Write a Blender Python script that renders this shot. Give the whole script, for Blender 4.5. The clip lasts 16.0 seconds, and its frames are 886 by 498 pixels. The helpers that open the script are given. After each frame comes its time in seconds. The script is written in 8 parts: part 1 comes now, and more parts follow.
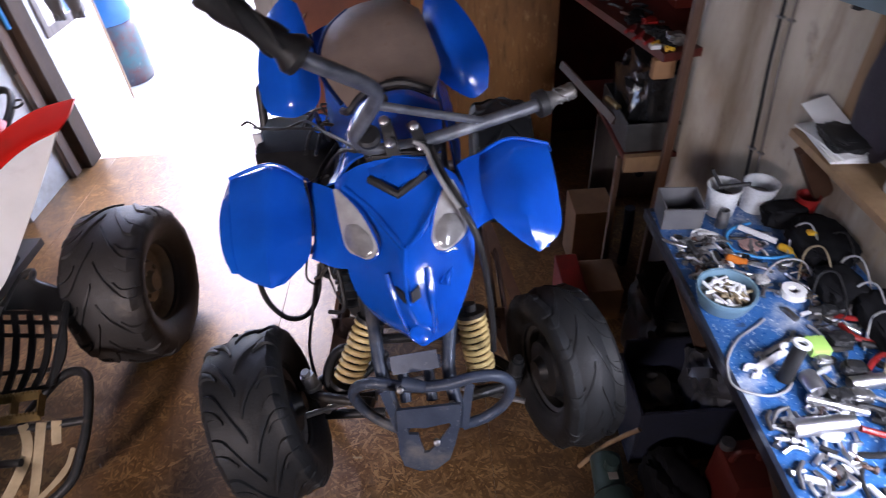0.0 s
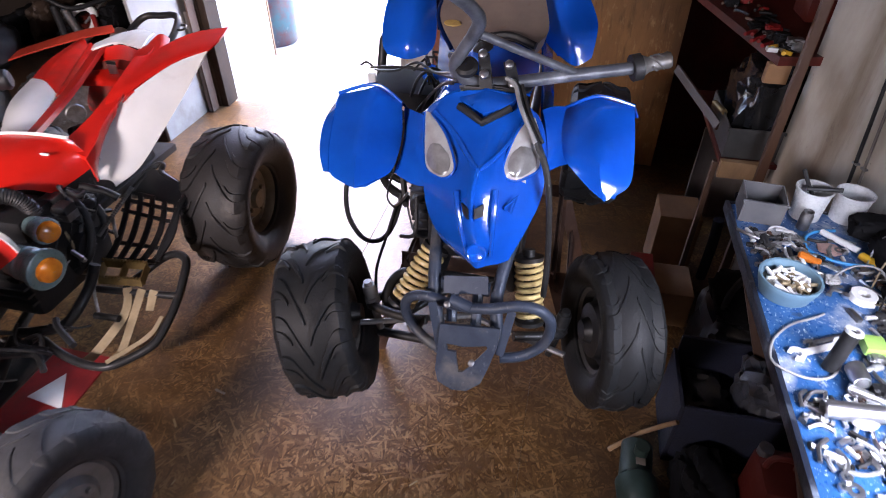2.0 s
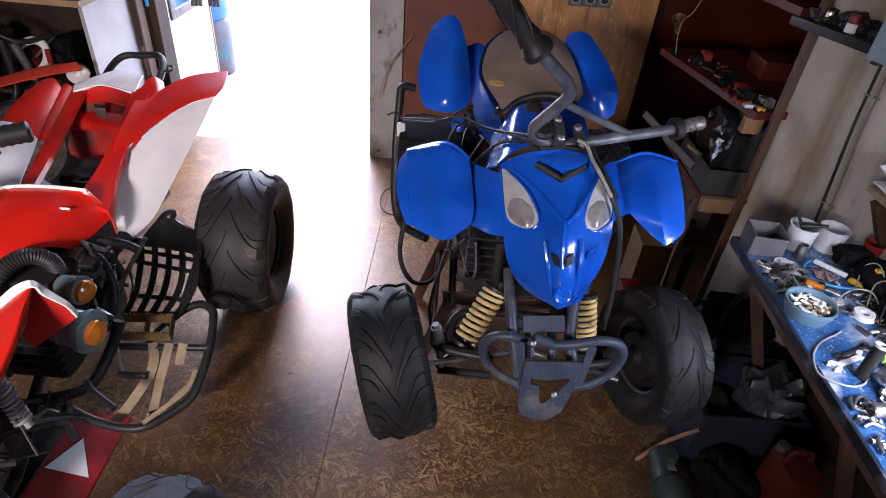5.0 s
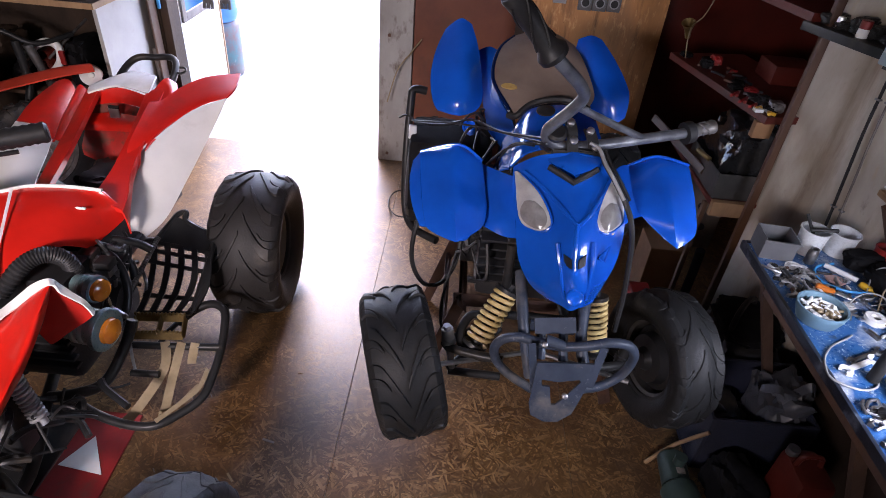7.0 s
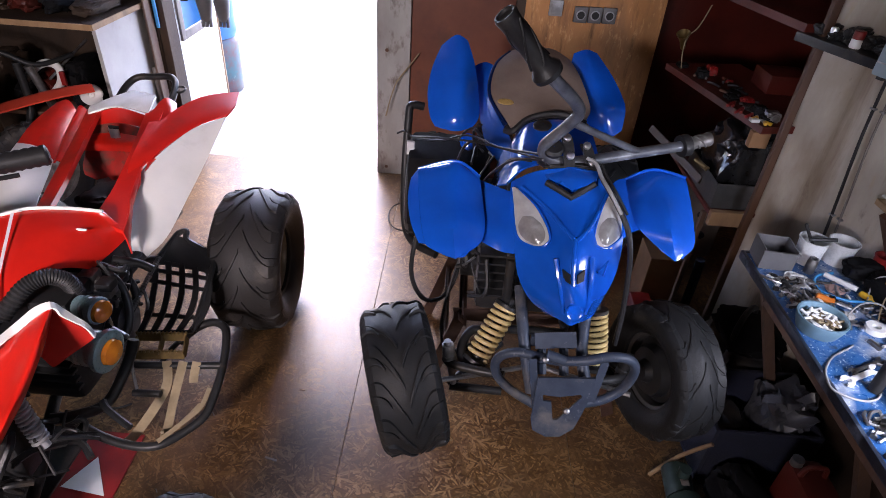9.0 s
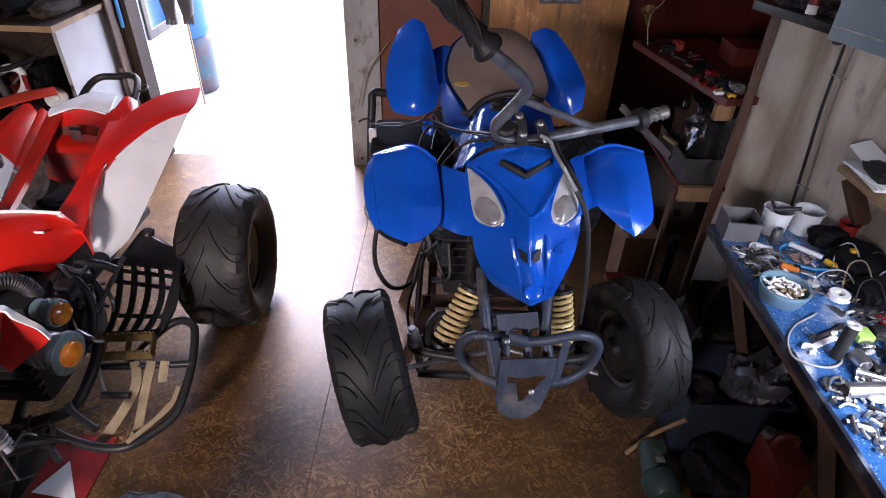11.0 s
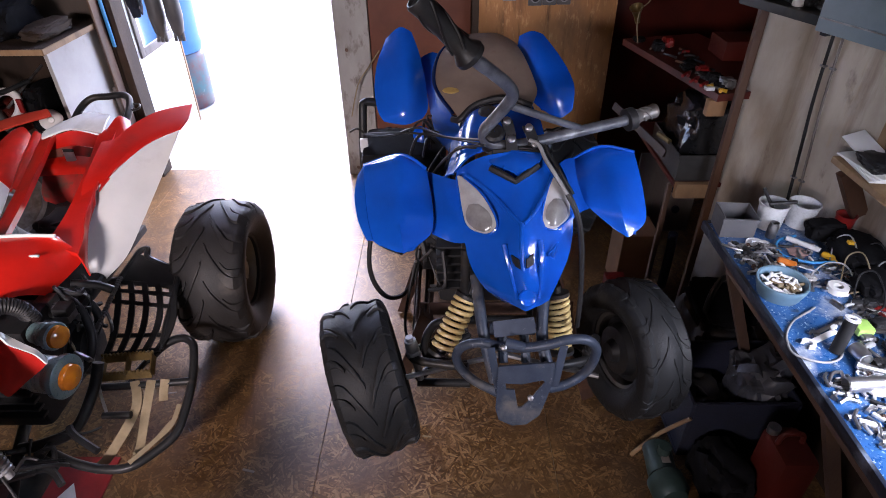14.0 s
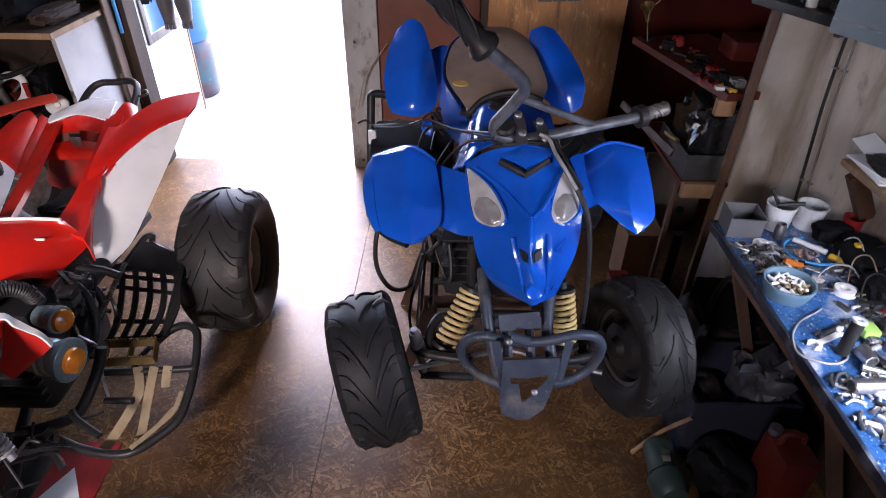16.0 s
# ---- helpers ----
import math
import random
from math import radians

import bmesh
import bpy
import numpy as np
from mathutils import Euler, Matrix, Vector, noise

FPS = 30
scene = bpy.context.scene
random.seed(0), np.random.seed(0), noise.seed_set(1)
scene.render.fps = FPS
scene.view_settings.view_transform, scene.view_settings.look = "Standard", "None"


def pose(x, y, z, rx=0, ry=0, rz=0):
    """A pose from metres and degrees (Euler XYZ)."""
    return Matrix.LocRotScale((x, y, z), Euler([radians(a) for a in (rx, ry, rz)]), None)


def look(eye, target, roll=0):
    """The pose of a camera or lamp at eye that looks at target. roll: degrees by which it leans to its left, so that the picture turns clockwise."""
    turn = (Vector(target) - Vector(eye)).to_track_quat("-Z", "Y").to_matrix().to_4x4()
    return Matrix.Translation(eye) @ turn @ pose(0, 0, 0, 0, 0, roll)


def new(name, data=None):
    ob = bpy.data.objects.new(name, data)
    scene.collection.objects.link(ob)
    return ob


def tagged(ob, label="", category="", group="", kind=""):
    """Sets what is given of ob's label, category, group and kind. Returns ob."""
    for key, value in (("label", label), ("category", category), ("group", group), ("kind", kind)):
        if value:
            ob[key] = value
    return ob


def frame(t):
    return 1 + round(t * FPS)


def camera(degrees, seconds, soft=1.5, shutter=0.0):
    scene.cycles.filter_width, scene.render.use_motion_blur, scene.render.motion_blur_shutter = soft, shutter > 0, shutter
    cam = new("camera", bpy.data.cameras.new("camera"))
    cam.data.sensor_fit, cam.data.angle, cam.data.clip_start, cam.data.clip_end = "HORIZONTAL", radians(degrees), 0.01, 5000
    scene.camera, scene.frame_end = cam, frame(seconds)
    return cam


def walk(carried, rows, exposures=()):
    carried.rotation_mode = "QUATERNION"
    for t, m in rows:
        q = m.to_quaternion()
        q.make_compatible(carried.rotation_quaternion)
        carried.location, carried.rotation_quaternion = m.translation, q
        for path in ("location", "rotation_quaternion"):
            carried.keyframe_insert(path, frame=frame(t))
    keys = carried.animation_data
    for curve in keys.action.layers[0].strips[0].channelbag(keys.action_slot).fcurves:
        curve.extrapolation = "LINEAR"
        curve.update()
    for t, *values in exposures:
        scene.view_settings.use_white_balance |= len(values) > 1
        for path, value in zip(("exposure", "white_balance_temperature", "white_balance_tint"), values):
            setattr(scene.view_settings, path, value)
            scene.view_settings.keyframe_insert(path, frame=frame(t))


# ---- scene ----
EXPOSURE, KELVIN, TINT = 4.03, 6550, 27
cam = camera(74.63, 16.0, 0.45, 0.4)
# seconds, eye x, y, z, then yaw, pitch and roll in degrees
ROWS = [
    (0.0, 0.606, 0.269, 1.719, 1.02, -40.28, -4.65),
    (0.5, 0.495, 0.295, 1.729, 2.44, -40.96, -1.12),
    (1.0, 0.602, 0.347, 1.708, 3.50, -43.64, -2.94),
    (1.5, 0.608, 0.265, 1.691, 6.99, -41.03, -3.42),
    (2.0, 0.678, 0.074, 1.612, 12.48, -38.08, -0.08),
    (2.5, 0.491, -0.068, 1.667, 12.98, -37.23, -0.16),
    (3.0, 0.281, -0.057, 1.686, 6.63, -36.33, -3.61),
    (3.5, 0.111, -0.030, 1.699, -1.02, -35.90, -1.61),
    (4.0, 0.109, -0.019, 1.730, -0.24, -36.48, 7.53),
    (4.5, 0.158, -0.021, 1.755, -0.20, -36.47, 7.36),
    (5.0, 0.217, -0.041, 1.727, -0.34, -35.83, 5.21),
    (7.5, 0.191, -0.054, 1.731, 0.26, -35.41, 5.28),
    (8.0, 0.199, -0.050, 1.735, 0.25, -35.04, 4.97),
    (8.5, 0.199, -0.050, 1.738, 0.42, -34.96, 4.84),
    (9.0, 0.199, -0.046, 1.749, 0.43, -34.72, 4.23),
    (11.5, 0.316, -0.040, 1.721, -0.03, -35.72, 1.80),
    (12.0, 0.262, -0.039, 1.721, 0.34, -36.02, 3.07),
    (12.5, 0.291, -0.041, 1.708, 0.24, -36.03, 2.09),
    (13.0, 0.370, -0.013, 1.738, 0.29, -36.19, -1.00),
    (13.5, 0.330, -0.029, 1.723, 0.55, -36.05, 0.44),
    (14.0, 0.333, -0.028, 1.731, 0.52, -35.02, -0.65),
    (14.5, 0.323, -0.032, 1.734, 0.62, -34.71, -0.20),
    (15.0, 0.292, -0.024, 1.751, 0.31, -34.68, 1.67),
    (15.5, 0.288, -0.025, 1.750, 0.32, -34.72, 2.27),
    (16.0, 0.313, -0.033, 1.721, 0.49, -35.35, 0.76),
]
walk(cam, [(t, pose(x, y, z, 0, 0, yaw) @ pose(0, 0, 0, 90 + pitch) @ pose(0, 0, 0, 0, 0, roll)) for t, x, y, z, yaw, pitch, roll in ROWS],
     exposures=[(t, EXPOSURE + e, KELVIN, TINT) for t, e in ((0.0, 0.08), (1.4, 0.10), (2.1, 0.38), (3.0, 0.38), (3.5, 0.06), (16.0, 0.0))])

# ---- daylight: sky through the open door and the window over the bench ----
world = bpy.data.worlds.new("sky")
scene.world = world
world.use_nodes = True
wn = world.node_tree
sky = wn.nodes.new("ShaderNodeTexSky")
sky.sky_type, sky.sun_disc = "NISHITA", False
sky.sun_elevation, sky.sun_rotation = radians(57), radians(-11)
wn.links.new(sky.outputs[0], wn.nodes["Background"].inputs[0])
wn.nodes["Background"].inputs[1].default_value = 0.135
sun_data = bpy.data.lights.new("sun", "SUN")
sun_data.energy, sun_data.angle, sun_data.color = 0.45, radians(30), (1.0, 0.90, 0.78)
sun = new("sun", sun_data)
sun.matrix_world = look((-0.9, 4.5, 7.2), (0, 0, 0))
win_data = bpy.data.lights.new("window_light", "AREA")
win_data.shape, win_data.size, win_data.size_y = "RECTANGLE", 0.62, 0.40
win_data.energy, win_data.color, win_data.spread = 0.62, (0.80, 0.90, 1.0), radians(110)
win_lamp = new("window_light", win_data)
win_lamp.matrix_world = look((1.51, 0.42, 1.20), (1.28, 0.92, 0.82))
# fill lamp added behind the eye to brighten the red quad
back_data = bpy.data.lights.new("back_fill_light", "AREA")
back_data.shape, back_data.size, back_data.size_y = "RECTANGLE", 0.60, 0.42
back_data.energy, back_data.color, back_data.spread = 2.1, (1.0, 0.93, 0.86), radians(88)
back_lamp = new("back_fill_light", back_data)
back_lamp.matrix_world = look((-1.0, -1.69, 1.80), (-0.95, 1.2, 0.6))


# ---- materials ----
def mat(name, c1, c2=None, rough=0.5, metal=0.0, scale=12.0, fine=90.0, bump=0.15, coat=0.0, dirt=None, amount=0.5, stretch=(1, 1, 1), spread=0.0, vary=0.13, spec=0.5):
    """Two tones mixed by a coarse noise, a fine grain in roughness and relief, and stains of a third tone."""
    m = bpy.data.materials.new(name)
    m.use_nodes = True
    t = m.node_tree
    b = t.nodes["Principled BSDF"]
    co, mp = t.nodes.new("ShaderNodeTexCoord"), t.nodes.new("ShaderNodeMapping")
    mp.inputs["Scale"].default_value = stretch
    t.links.new(co.outputs["Object"], mp.inputs[0])

    def noise_tex(s, detail=6.0):
        n = t.nodes.new("ShaderNodeTexNoise")
        n.inputs["Scale"].default_value, n.inputs["Detail"].default_value = s, detail
        n.inputs["Roughness"].default_value = 0.62
        t.links.new(mp.outputs[0], n.inputs["Vector"])
        return n.outputs[0]

    def ramp(v, a, z):
        r = t.nodes.new("ShaderNodeMapRange")
        r.inputs[1].default_value, r.inputs[2].default_value = a, z
        t.links.new(v, r.inputs[0])
        return r.outputs[0]

    def mixed(f, a, z):
        x = t.nodes.new("ShaderNodeMix")
        x.data_type = "RGBA"
        t.links.new(f, x.inputs[0])
        for v, i in ((a, 6), (z, 7)):
            if isinstance(v, tuple):
                x.inputs[i].default_value = (*v, 1)
            else:
                t.links.new(v, x.inputs[i])
        return x.outputs[2]

    c2 = c2 or tuple(v * 0.72 for v in c1)
    col = mixed(ramp(noise_tex(scale), 0.35, 0.65), c1, c2)
    if dirt:
        col = mixed(ramp(noise_tex(scale * 0.37 + 1.3, 9.0), 0.62 - 0.2 * amount, 0.72), col, dirt)
    if spread:
        oi, hs = t.nodes.new("ShaderNodeObjectInfo"), t.nodes.new("ShaderNodeHueSaturation")
        mr = t.nodes.new("ShaderNodeMapRange")
        mr.inputs[3].default_value, mr.inputs[4].default_value = 1 - spread, 1 + spread
        t.links.new(oi.outputs["Random"], mr.inputs[0])
        t.links.new(mr.outputs[0], hs.inputs["Value"])
        t.links.new(col, hs.inputs["Color"])
        col = hs.outputs[0]
    t.links.new(col, b.inputs["Base Color"])
    grain = noise_tex(fine, 4.0)
    rr = t.nodes.new("ShaderNodeMapRange")
    rr.inputs[3].default_value, rr.inputs[4].default_value = max(rough - vary, 0.02), min(rough + vary, 1.0)
    b.inputs["Specular IOR Level"].default_value = spec
    t.links.new(grain, rr.inputs[0])
    t.links.new(rr.outputs[0], b.inputs["Roughness"])
    b.inputs["Metallic"].default_value = metal
    b.inputs["Coat Weight"].default_value = coat
    b.inputs["Coat Roughness"].default_value = 0.12
    if bump:
        bp = t.nodes.new("ShaderNodeBump")
        bp.inputs["Strength"].default_value, bp.inputs["Distance"].default_value = bump, 0.004
        t.links.new(grain, bp.inputs["Height"])
        t.links.new(bp.outputs[0], b.inputs["Normal"])
    return m


def osb_material():
    """Pressed strand board: flat flakes of several browns lying two ways, with dirt trodden in."""
    m = bpy.data.materials.new("strand_board")
    m.use_nodes = True
    t = m.node_tree
    b = t.nodes["Principled BSDF"]
    co = t.nodes.new("ShaderNodeTexCoord")
    cols, heights = [], []

    def noise_at(s, lo, hi, detail=7.0):
        n = t.nodes.new("ShaderNodeTexNoise")
        n.inputs["Scale"].default_value, n.inputs["Detail"].default_value = s, detail
        t.links.new(co.outputs["Object"], n.inputs["Vector"])
        q = t.nodes.new("ShaderNodeMapRange")
        q.inputs[1].default_value, q.inputs[2].default_value = lo, hi
        t.links.new(n.outputs[0], q.inputs[0])
        return q.outputs[0]

    def mix(f, a, z):
        x = t.nodes.new("ShaderNodeMix")
        x.data_type = "RGBA"
        t.links.new(f, x.inputs[0])
        t.links.new(a, x.inputs[6])
        if isinstance(z, tuple):
            x.inputs[7].default_value = (*z, 1)
        else:
            t.links.new(z, x.inputs[7])
        return x.outputs[2]

    def calc(op, a, z):
        x = t.nodes.new("ShaderNodeMath")
        x.operation = op
        for k, v in ((0, a), (1, z)):
            if isinstance(v, (int, float)):
                x.inputs[k].default_value = v
            else:
                t.links.new(v, x.inputs[k])
        return x.outputs[0]

    # long thin flakes in five layers, each lying its own way; the one with the highest number shows
    best = key = None
    for turn, sx, sy, off in ((0.25, 22, 150, 0.0), (1.35, 20, 130, 3.7), (2.1, 27, 170, 8.1), (2.8, 22, 145, 12.3), (0.8, 29, 180, 17.9)):
        mp = t.nodes.new("ShaderNodeMapping")
        mp.inputs["Rotation"].default_value = (0, 0, turn)
        t.links.new(co.outputs["Object"], mp.inputs[0])
        bend = t.nodes.new("ShaderNodeTexNoise")
        bend.inputs["Scale"].default_value = 9.0
        t.links.new(mp.outputs[0], bend.inputs["Vector"])
        add = t.nodes.new("ShaderNodeMix")
        add.data_type = "VECTOR"
        add.inputs[0].default_value = 0.012
        t.links.new(mp.outputs[0], add.inputs[4])
        t.links.new(bend.outputs[1], add.inputs[5])
        m2 = t.nodes.new("ShaderNodeMapping")
        m2.inputs["Location"].default_value = (off, off * 0.6, 0)
        m2.inputs["Scale"].default_value = (sx, sy, 1)
        t.links.new(add.outputs[1], m2.inputs[0])
        v = t.nodes.new("ShaderNodeTexVoronoi")
        v.voronoi_dimensions = "2D"
        v.inputs["Scale"].default_value = 1.0
        t.links.new(m2.outputs[0], v.inputs["Vector"])
        sep = t.nodes.new("ShaderNodeSeparateColor")
        t.links.new(v.outputs["Color"], sep.inputs[0])
        m3 = t.nodes.new("ShaderNodeMapping")
        m3.inputs["Scale"].default_value = (1.2, 6.0, 1)
        t.links.new(m2.outputs[0], m3.inputs[0])
        g = t.nodes.new("ShaderNodeTexNoise")
        g.inputs["Scale"].default_value, g.inputs["Detail"].default_value = 1.0, 3.0
        t.links.new(m3.outputs[0], g.inputs["Vector"])
        tone = calc("ADD", calc("MULTIPLY", sep.outputs[1], 0.50), calc("MULTIPLY", g.outputs[0], 0.58))
        if best is None:
            best, key = tone, sep.outputs[0]
        else:
            over = calc("GREATER_THAN", sep.outputs[0], key)
            best = calc("ADD", calc("MULTIPLY", best, calc("SUBTRACT", 1.0, over)), calc("MULTIPLY", tone, over))
            key = calc("MAXIMUM", sep.outputs[0], key)
    r = t.nodes.new("ShaderNodeValToRGB")
    e = r.color_ramp.elements
    e[0].position, e[0].color = 0.24, (0.048, 0.0225, 0.0075, 1)
    e[1].position, e[1].color = 0.82, (0.285, 0.170, 0.072, 1)
    x = e.new(0.55)
    x.color = (0.115, 0.059, 0.0205, 1)
    t.links.new(best, r.inputs[0])
    heights = [best, noise_at(70.0, 0.3, 0.7)]
    c = mix(noise_at(2.3, 0.46, 0.80), r.outputs[0], (0.060, 0.031, 0.013))
    c = mix(noise_at(0.9, 0.52, 0.95), c, (0.20, 0.102, 0.031))
    c = mix(noise_at(7.0, 0.52, 0.80), c, (0.075, 0.042, 0.024))
    c = mix(noise_at(26.0, 0.62, 0.90), c, (0.22, 0.15, 0.09))
    t.links.new(c, b.inputs["Base Color"])
    b.inputs["Coat Weight"].default_value, b.inputs["Coat Roughness"].default_value = 0.16, 0.30
    rr = t.nodes.new("ShaderNodeMapRange")
    rr.inputs[3].default_value, rr.inputs[4].default_value = 0.24, 0.46
    t.links.new(heights[0], rr.inputs[0])
    t.links.new(rr.outputs[0], b.inputs["Roughness"])
    bp = t.nodes.new("ShaderNodeBump")
    bp.inputs["Strength"].default_value, bp.inputs["Distance"].default_value = 0.22, 0.002
    t.links.new(heights[0], bp.inputs["Height"])
    bp2 = t.nodes.new("ShaderNodeBump")
    bp2.inputs["Strength"].default_value, bp2.inputs["Distance"].default_value = 0.10, 0.002
    t.links.new(heights[1], bp2.inputs["Height"])
    t.links.new(bp.outputs[0], bp2.inputs["Normal"])
    t.links.new(bp2.outputs[0], b.inputs["Normal"])
    return m


def glass(name, tint=(1, 1, 1), rough=0.05):
    m = bpy.data.materials.new(name)
    m.use_nodes = True
    b = m.node_tree.nodes["Principled BSDF"]
    b.inputs["Base Color"].default_value = (*tint, 1)
    b.inputs["Roughness"].default_value = rough
    b.inputs["Transmission Weight"].default_value = 1.0
    b.inputs["IOR"].default_value = 1.35
    return m


OSB = osb_material()
BLUE = mat("blue_plastic", (0.0004, 0.088, 0.53), (0.0004, 0.070, 0.44), 0.20, 0.0, 7, 220, 0.0, 0.8, vary=0.05, spec=0.5)
# deeper copy of the body blue that carries the shade of side-facing panels
SHADED_BLUE = mat("shaded_blue_plastic", (0.001, 0.060, 0.34), (0.001, 0.042, 0.25), 0.26, 0.0, 7, 180, 0.0, 0.0, vary=0.03, spec=0.25)
BLUE_DARK = mat("dark_blue_plastic", (0.001, 0.010, 0.060), (0.001, 0.007, 0.038), 0.5, 0.0, 6, 160, 0.03, 0.0, spec=0.04)
RED = mat("red_plastic", (0.60, 0.016, 0.007), (0.50, 0.012, 0.006), 0.30, 0.0, 6, 200, 0.02, 0.35, dirt=(0.30, 0.03, 0.02), amount=0.3, vary=0.04)
RED_FL = mat("dull_red_plastic", (0.46, 0.016, 0.010), (0.36, 0.013, 0.009), 0.5, 0.0, 9, 150, 0.05, 0.0, dirt=(0.26, 0.03, 0.02), amount=0.3, spec=0.2)
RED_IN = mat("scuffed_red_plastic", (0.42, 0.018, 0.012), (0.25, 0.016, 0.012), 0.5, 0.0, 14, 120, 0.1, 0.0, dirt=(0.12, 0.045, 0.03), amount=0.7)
WHITE_P = mat("white_plastic", (0.78, 0.78, 0.76), (0.70, 0.705, 0.69), 0.32, 0.0, 5, 180, 0.02, 0.25, dirt=(0.56, 0.55, 0.52), amount=0.25, vary=0.04)
RUBBER = mat("tyre_rubber", (0.010, 0.011, 0.012), (0.015, 0.0155, 0.0165), 0.56, 0.0, 10, 160, 0.25, dirt=(0.040, 0.036, 0.032), amount=0.12, spec=0.22)
RUBBER_D = mat("dusty_tyre_rubber", (0.020, 0.018, 0.018), (0.013, 0.0125, 0.0125), 0.58, 0.0, 9, 120, 0.3, dirt=(0.07, 0.060, 0.052), amount=0.3, spec=0.32)
RUBBER_G = mat("grey_dusty_rubber", (0.062, 0.064, 0.068), (0.040, 0.041, 0.044), 0.62, 0.0, 11, 120, 0.3, dirt=(0.11, 0.108, 0.104), amount=0.4, spec=0.3)
BLACK = mat("black_paint", (0.010, 0.011, 0.012), (0.018, 0.018, 0.019), 0.42, 0.0, 14, 140, 0.1, dirt=(0.05, 0.04, 0.03), amount=0.3, spec=0.3)
BLACK_M = mat("matt_black_plastic", (0.007, 0.007, 0.008), (0.011, 0.011, 0.012), 0.75, 0.0, 20, 200, 0.1, spec=0.05)
BLACK_PL = mat("black_plastic", (0.012, 0.012, 0.013), (0.021, 0.021, 0.022), 0.5, 0.0, 20, 200, 0.1, spec=0.25)
STEEL_BL = mat("worn_blue_grey_paint", (0.024, 0.034, 0.055), (0.040, 0.052, 0.076), 0.45, 0.1, 16, 170, 0.12, dirt=(0.12, 0.115, 0.11), amount=0.35, spec=0.35)
BAR_M = mat("worn_grey_bar_paint", (0.120, 0.130, 0.150), (0.040, 0.043, 0.052), 0.42, 0.2, 18, 160, 0.1, dirt=(0.28, 0.29, 0.31), amount=0.3)
CHROME = mat("bright_steel", (0.74, 0.74, 0.75), (0.56, 0.56, 0.58), 0.34, 1.0, 20, 200, 0.03)
STEEL = mat("dull_steel", (0.30, 0.30, 0.31), (0.17, 0.165, 0.16), 0.42, 0.9, 25, 180, 0.1, dirt=(0.12, 0.075, 0.045), amount=0.3)
SPRING = mat("cream_spring_paint", (0.60, 0.46, 0.20), (0.50, 0.37, 0.16), 0.45, 0.0, 18, 150, 0.06, dirt=(0.22, 0.15, 0.08), amount=0.4)
RUST = mat("rusty_brown_steel", (0.060, 0.032, 0.024), (0.090, 0.046, 0.030), 0.6, 0.2, 12, 120, 0.2, dirt=(0.15, 0.075, 0.04), amount=0.4)
RIM_M = mat("tan_rim_paint", (0.22, 0.165, 0.10), (0.13, 0.10, 0.065), 0.5, 0.3, 10, 130, 0.12, dirt=(0.07, 0.055, 0.04), amount=0.5)
RIM_B = mat("dirty_dark_rim", (0.060, 0.058, 0.055), (0.035, 0.034, 0.033), 0.5, 0.4, 10, 130, 0.12, dirt=(0.10, 0.09, 0.08), amount=0.4)
TUB_M = mat("clear_grey_plastic", (0.30, 0.31, 0.33), (0.20, 0.21, 0.225), 0.22, 0.0, 30, 150, 0.04)
# white panel toned down, the corner's shade put into its colour
PANEL_W = mat("shaded_white_laminate", (0.36, 0.355, 0.34), (0.30, 0.295, 0.285), 0.5, 0.0, 4, 120, 0.03, dirt=(0.22, 0.20, 0.17), amount=0.3)
BROWN_D = mat("brown_door_paint", (0.150, 0.048, 0.026), (0.105, 0.034, 0.020), 0.40, 0.0, 4, 110, 0.08, dirt=(0.06, 0.028, 0.02), amount=0.4, spec=0.3)
POST_M = mat("orange_brown_timber", (0.074, 0.030, 0.012), (0.046, 0.019, 0.008), 0.55, 0.0, 9, 130, 0.15, dirt=(0.05, 0.025, 0.015), amount=0.4, stretch=(1, 1, 0.3))
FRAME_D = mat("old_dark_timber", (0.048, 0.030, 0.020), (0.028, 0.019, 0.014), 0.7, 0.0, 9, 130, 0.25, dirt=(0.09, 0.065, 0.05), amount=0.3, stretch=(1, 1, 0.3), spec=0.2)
DRUM_B = mat("deep_blue_drum", (0.004, 0.13, 0.34), (0.004, 0.10, 0.27), 0.4, 0.0, 6, 150, 0.05)
RIM_G = mat("dull_alloy_rim", (0.30, 0.30, 0.30), (0.20, 0.195, 0.19), 0.5, 0.6, 10, 130, 0.12, dirt=(0.10, 0.085, 0.07), amount=0.5)
SEAT_M = mat("worn_grey_vinyl", (0.185, 0.138, 0.112), (0.130, 0.096, 0.078), 0.52, 0.0, 8, 130, 0.15, dirt=(0.15, 0.125, 0.105), amount=0.35)
FOAM = mat("yellow_foam", (0.42, 0.28, 0.08), (0.30, 0.19, 0.06), 0.9, 0.0, 40, 200, 0.4)
LENS = mat("cloudy_lens", (0.46, 0.46, 0.46), (0.34, 0.34, 0.34), 0.14, 0.0, 22, 120, 0.05, 0.8, dirt=(0.34, 0.34, 0.33), amount=0.3)
LENS_IN = mat("dull_reflector", (0.36, 0.355, 0.35), (0.22, 0.215, 0.21), 0.14, 0.35, 26, 60, 0.35, 0.3, dirt=(0.28, 0.27, 0.25), amount=0.4)
AMBER = mat("amber_lens", (0.62, 0.20, 0.012), (0.50, 0.14, 0.01), 0.18, 0.0, 30, 160, 0.15, 0.6)
CASING = mat("teal_grey_casing", (0.15, 0.24, 0.25), (0.10, 0.165, 0.175), 0.3, 0.0, 14, 160, 0.05, 0.3)
BRASS = mat("dirty_brass", (0.21, 0.14, 0.05), (0.12, 0.08, 0.03), 0.5, 0.6, 20, 150, 0.15)
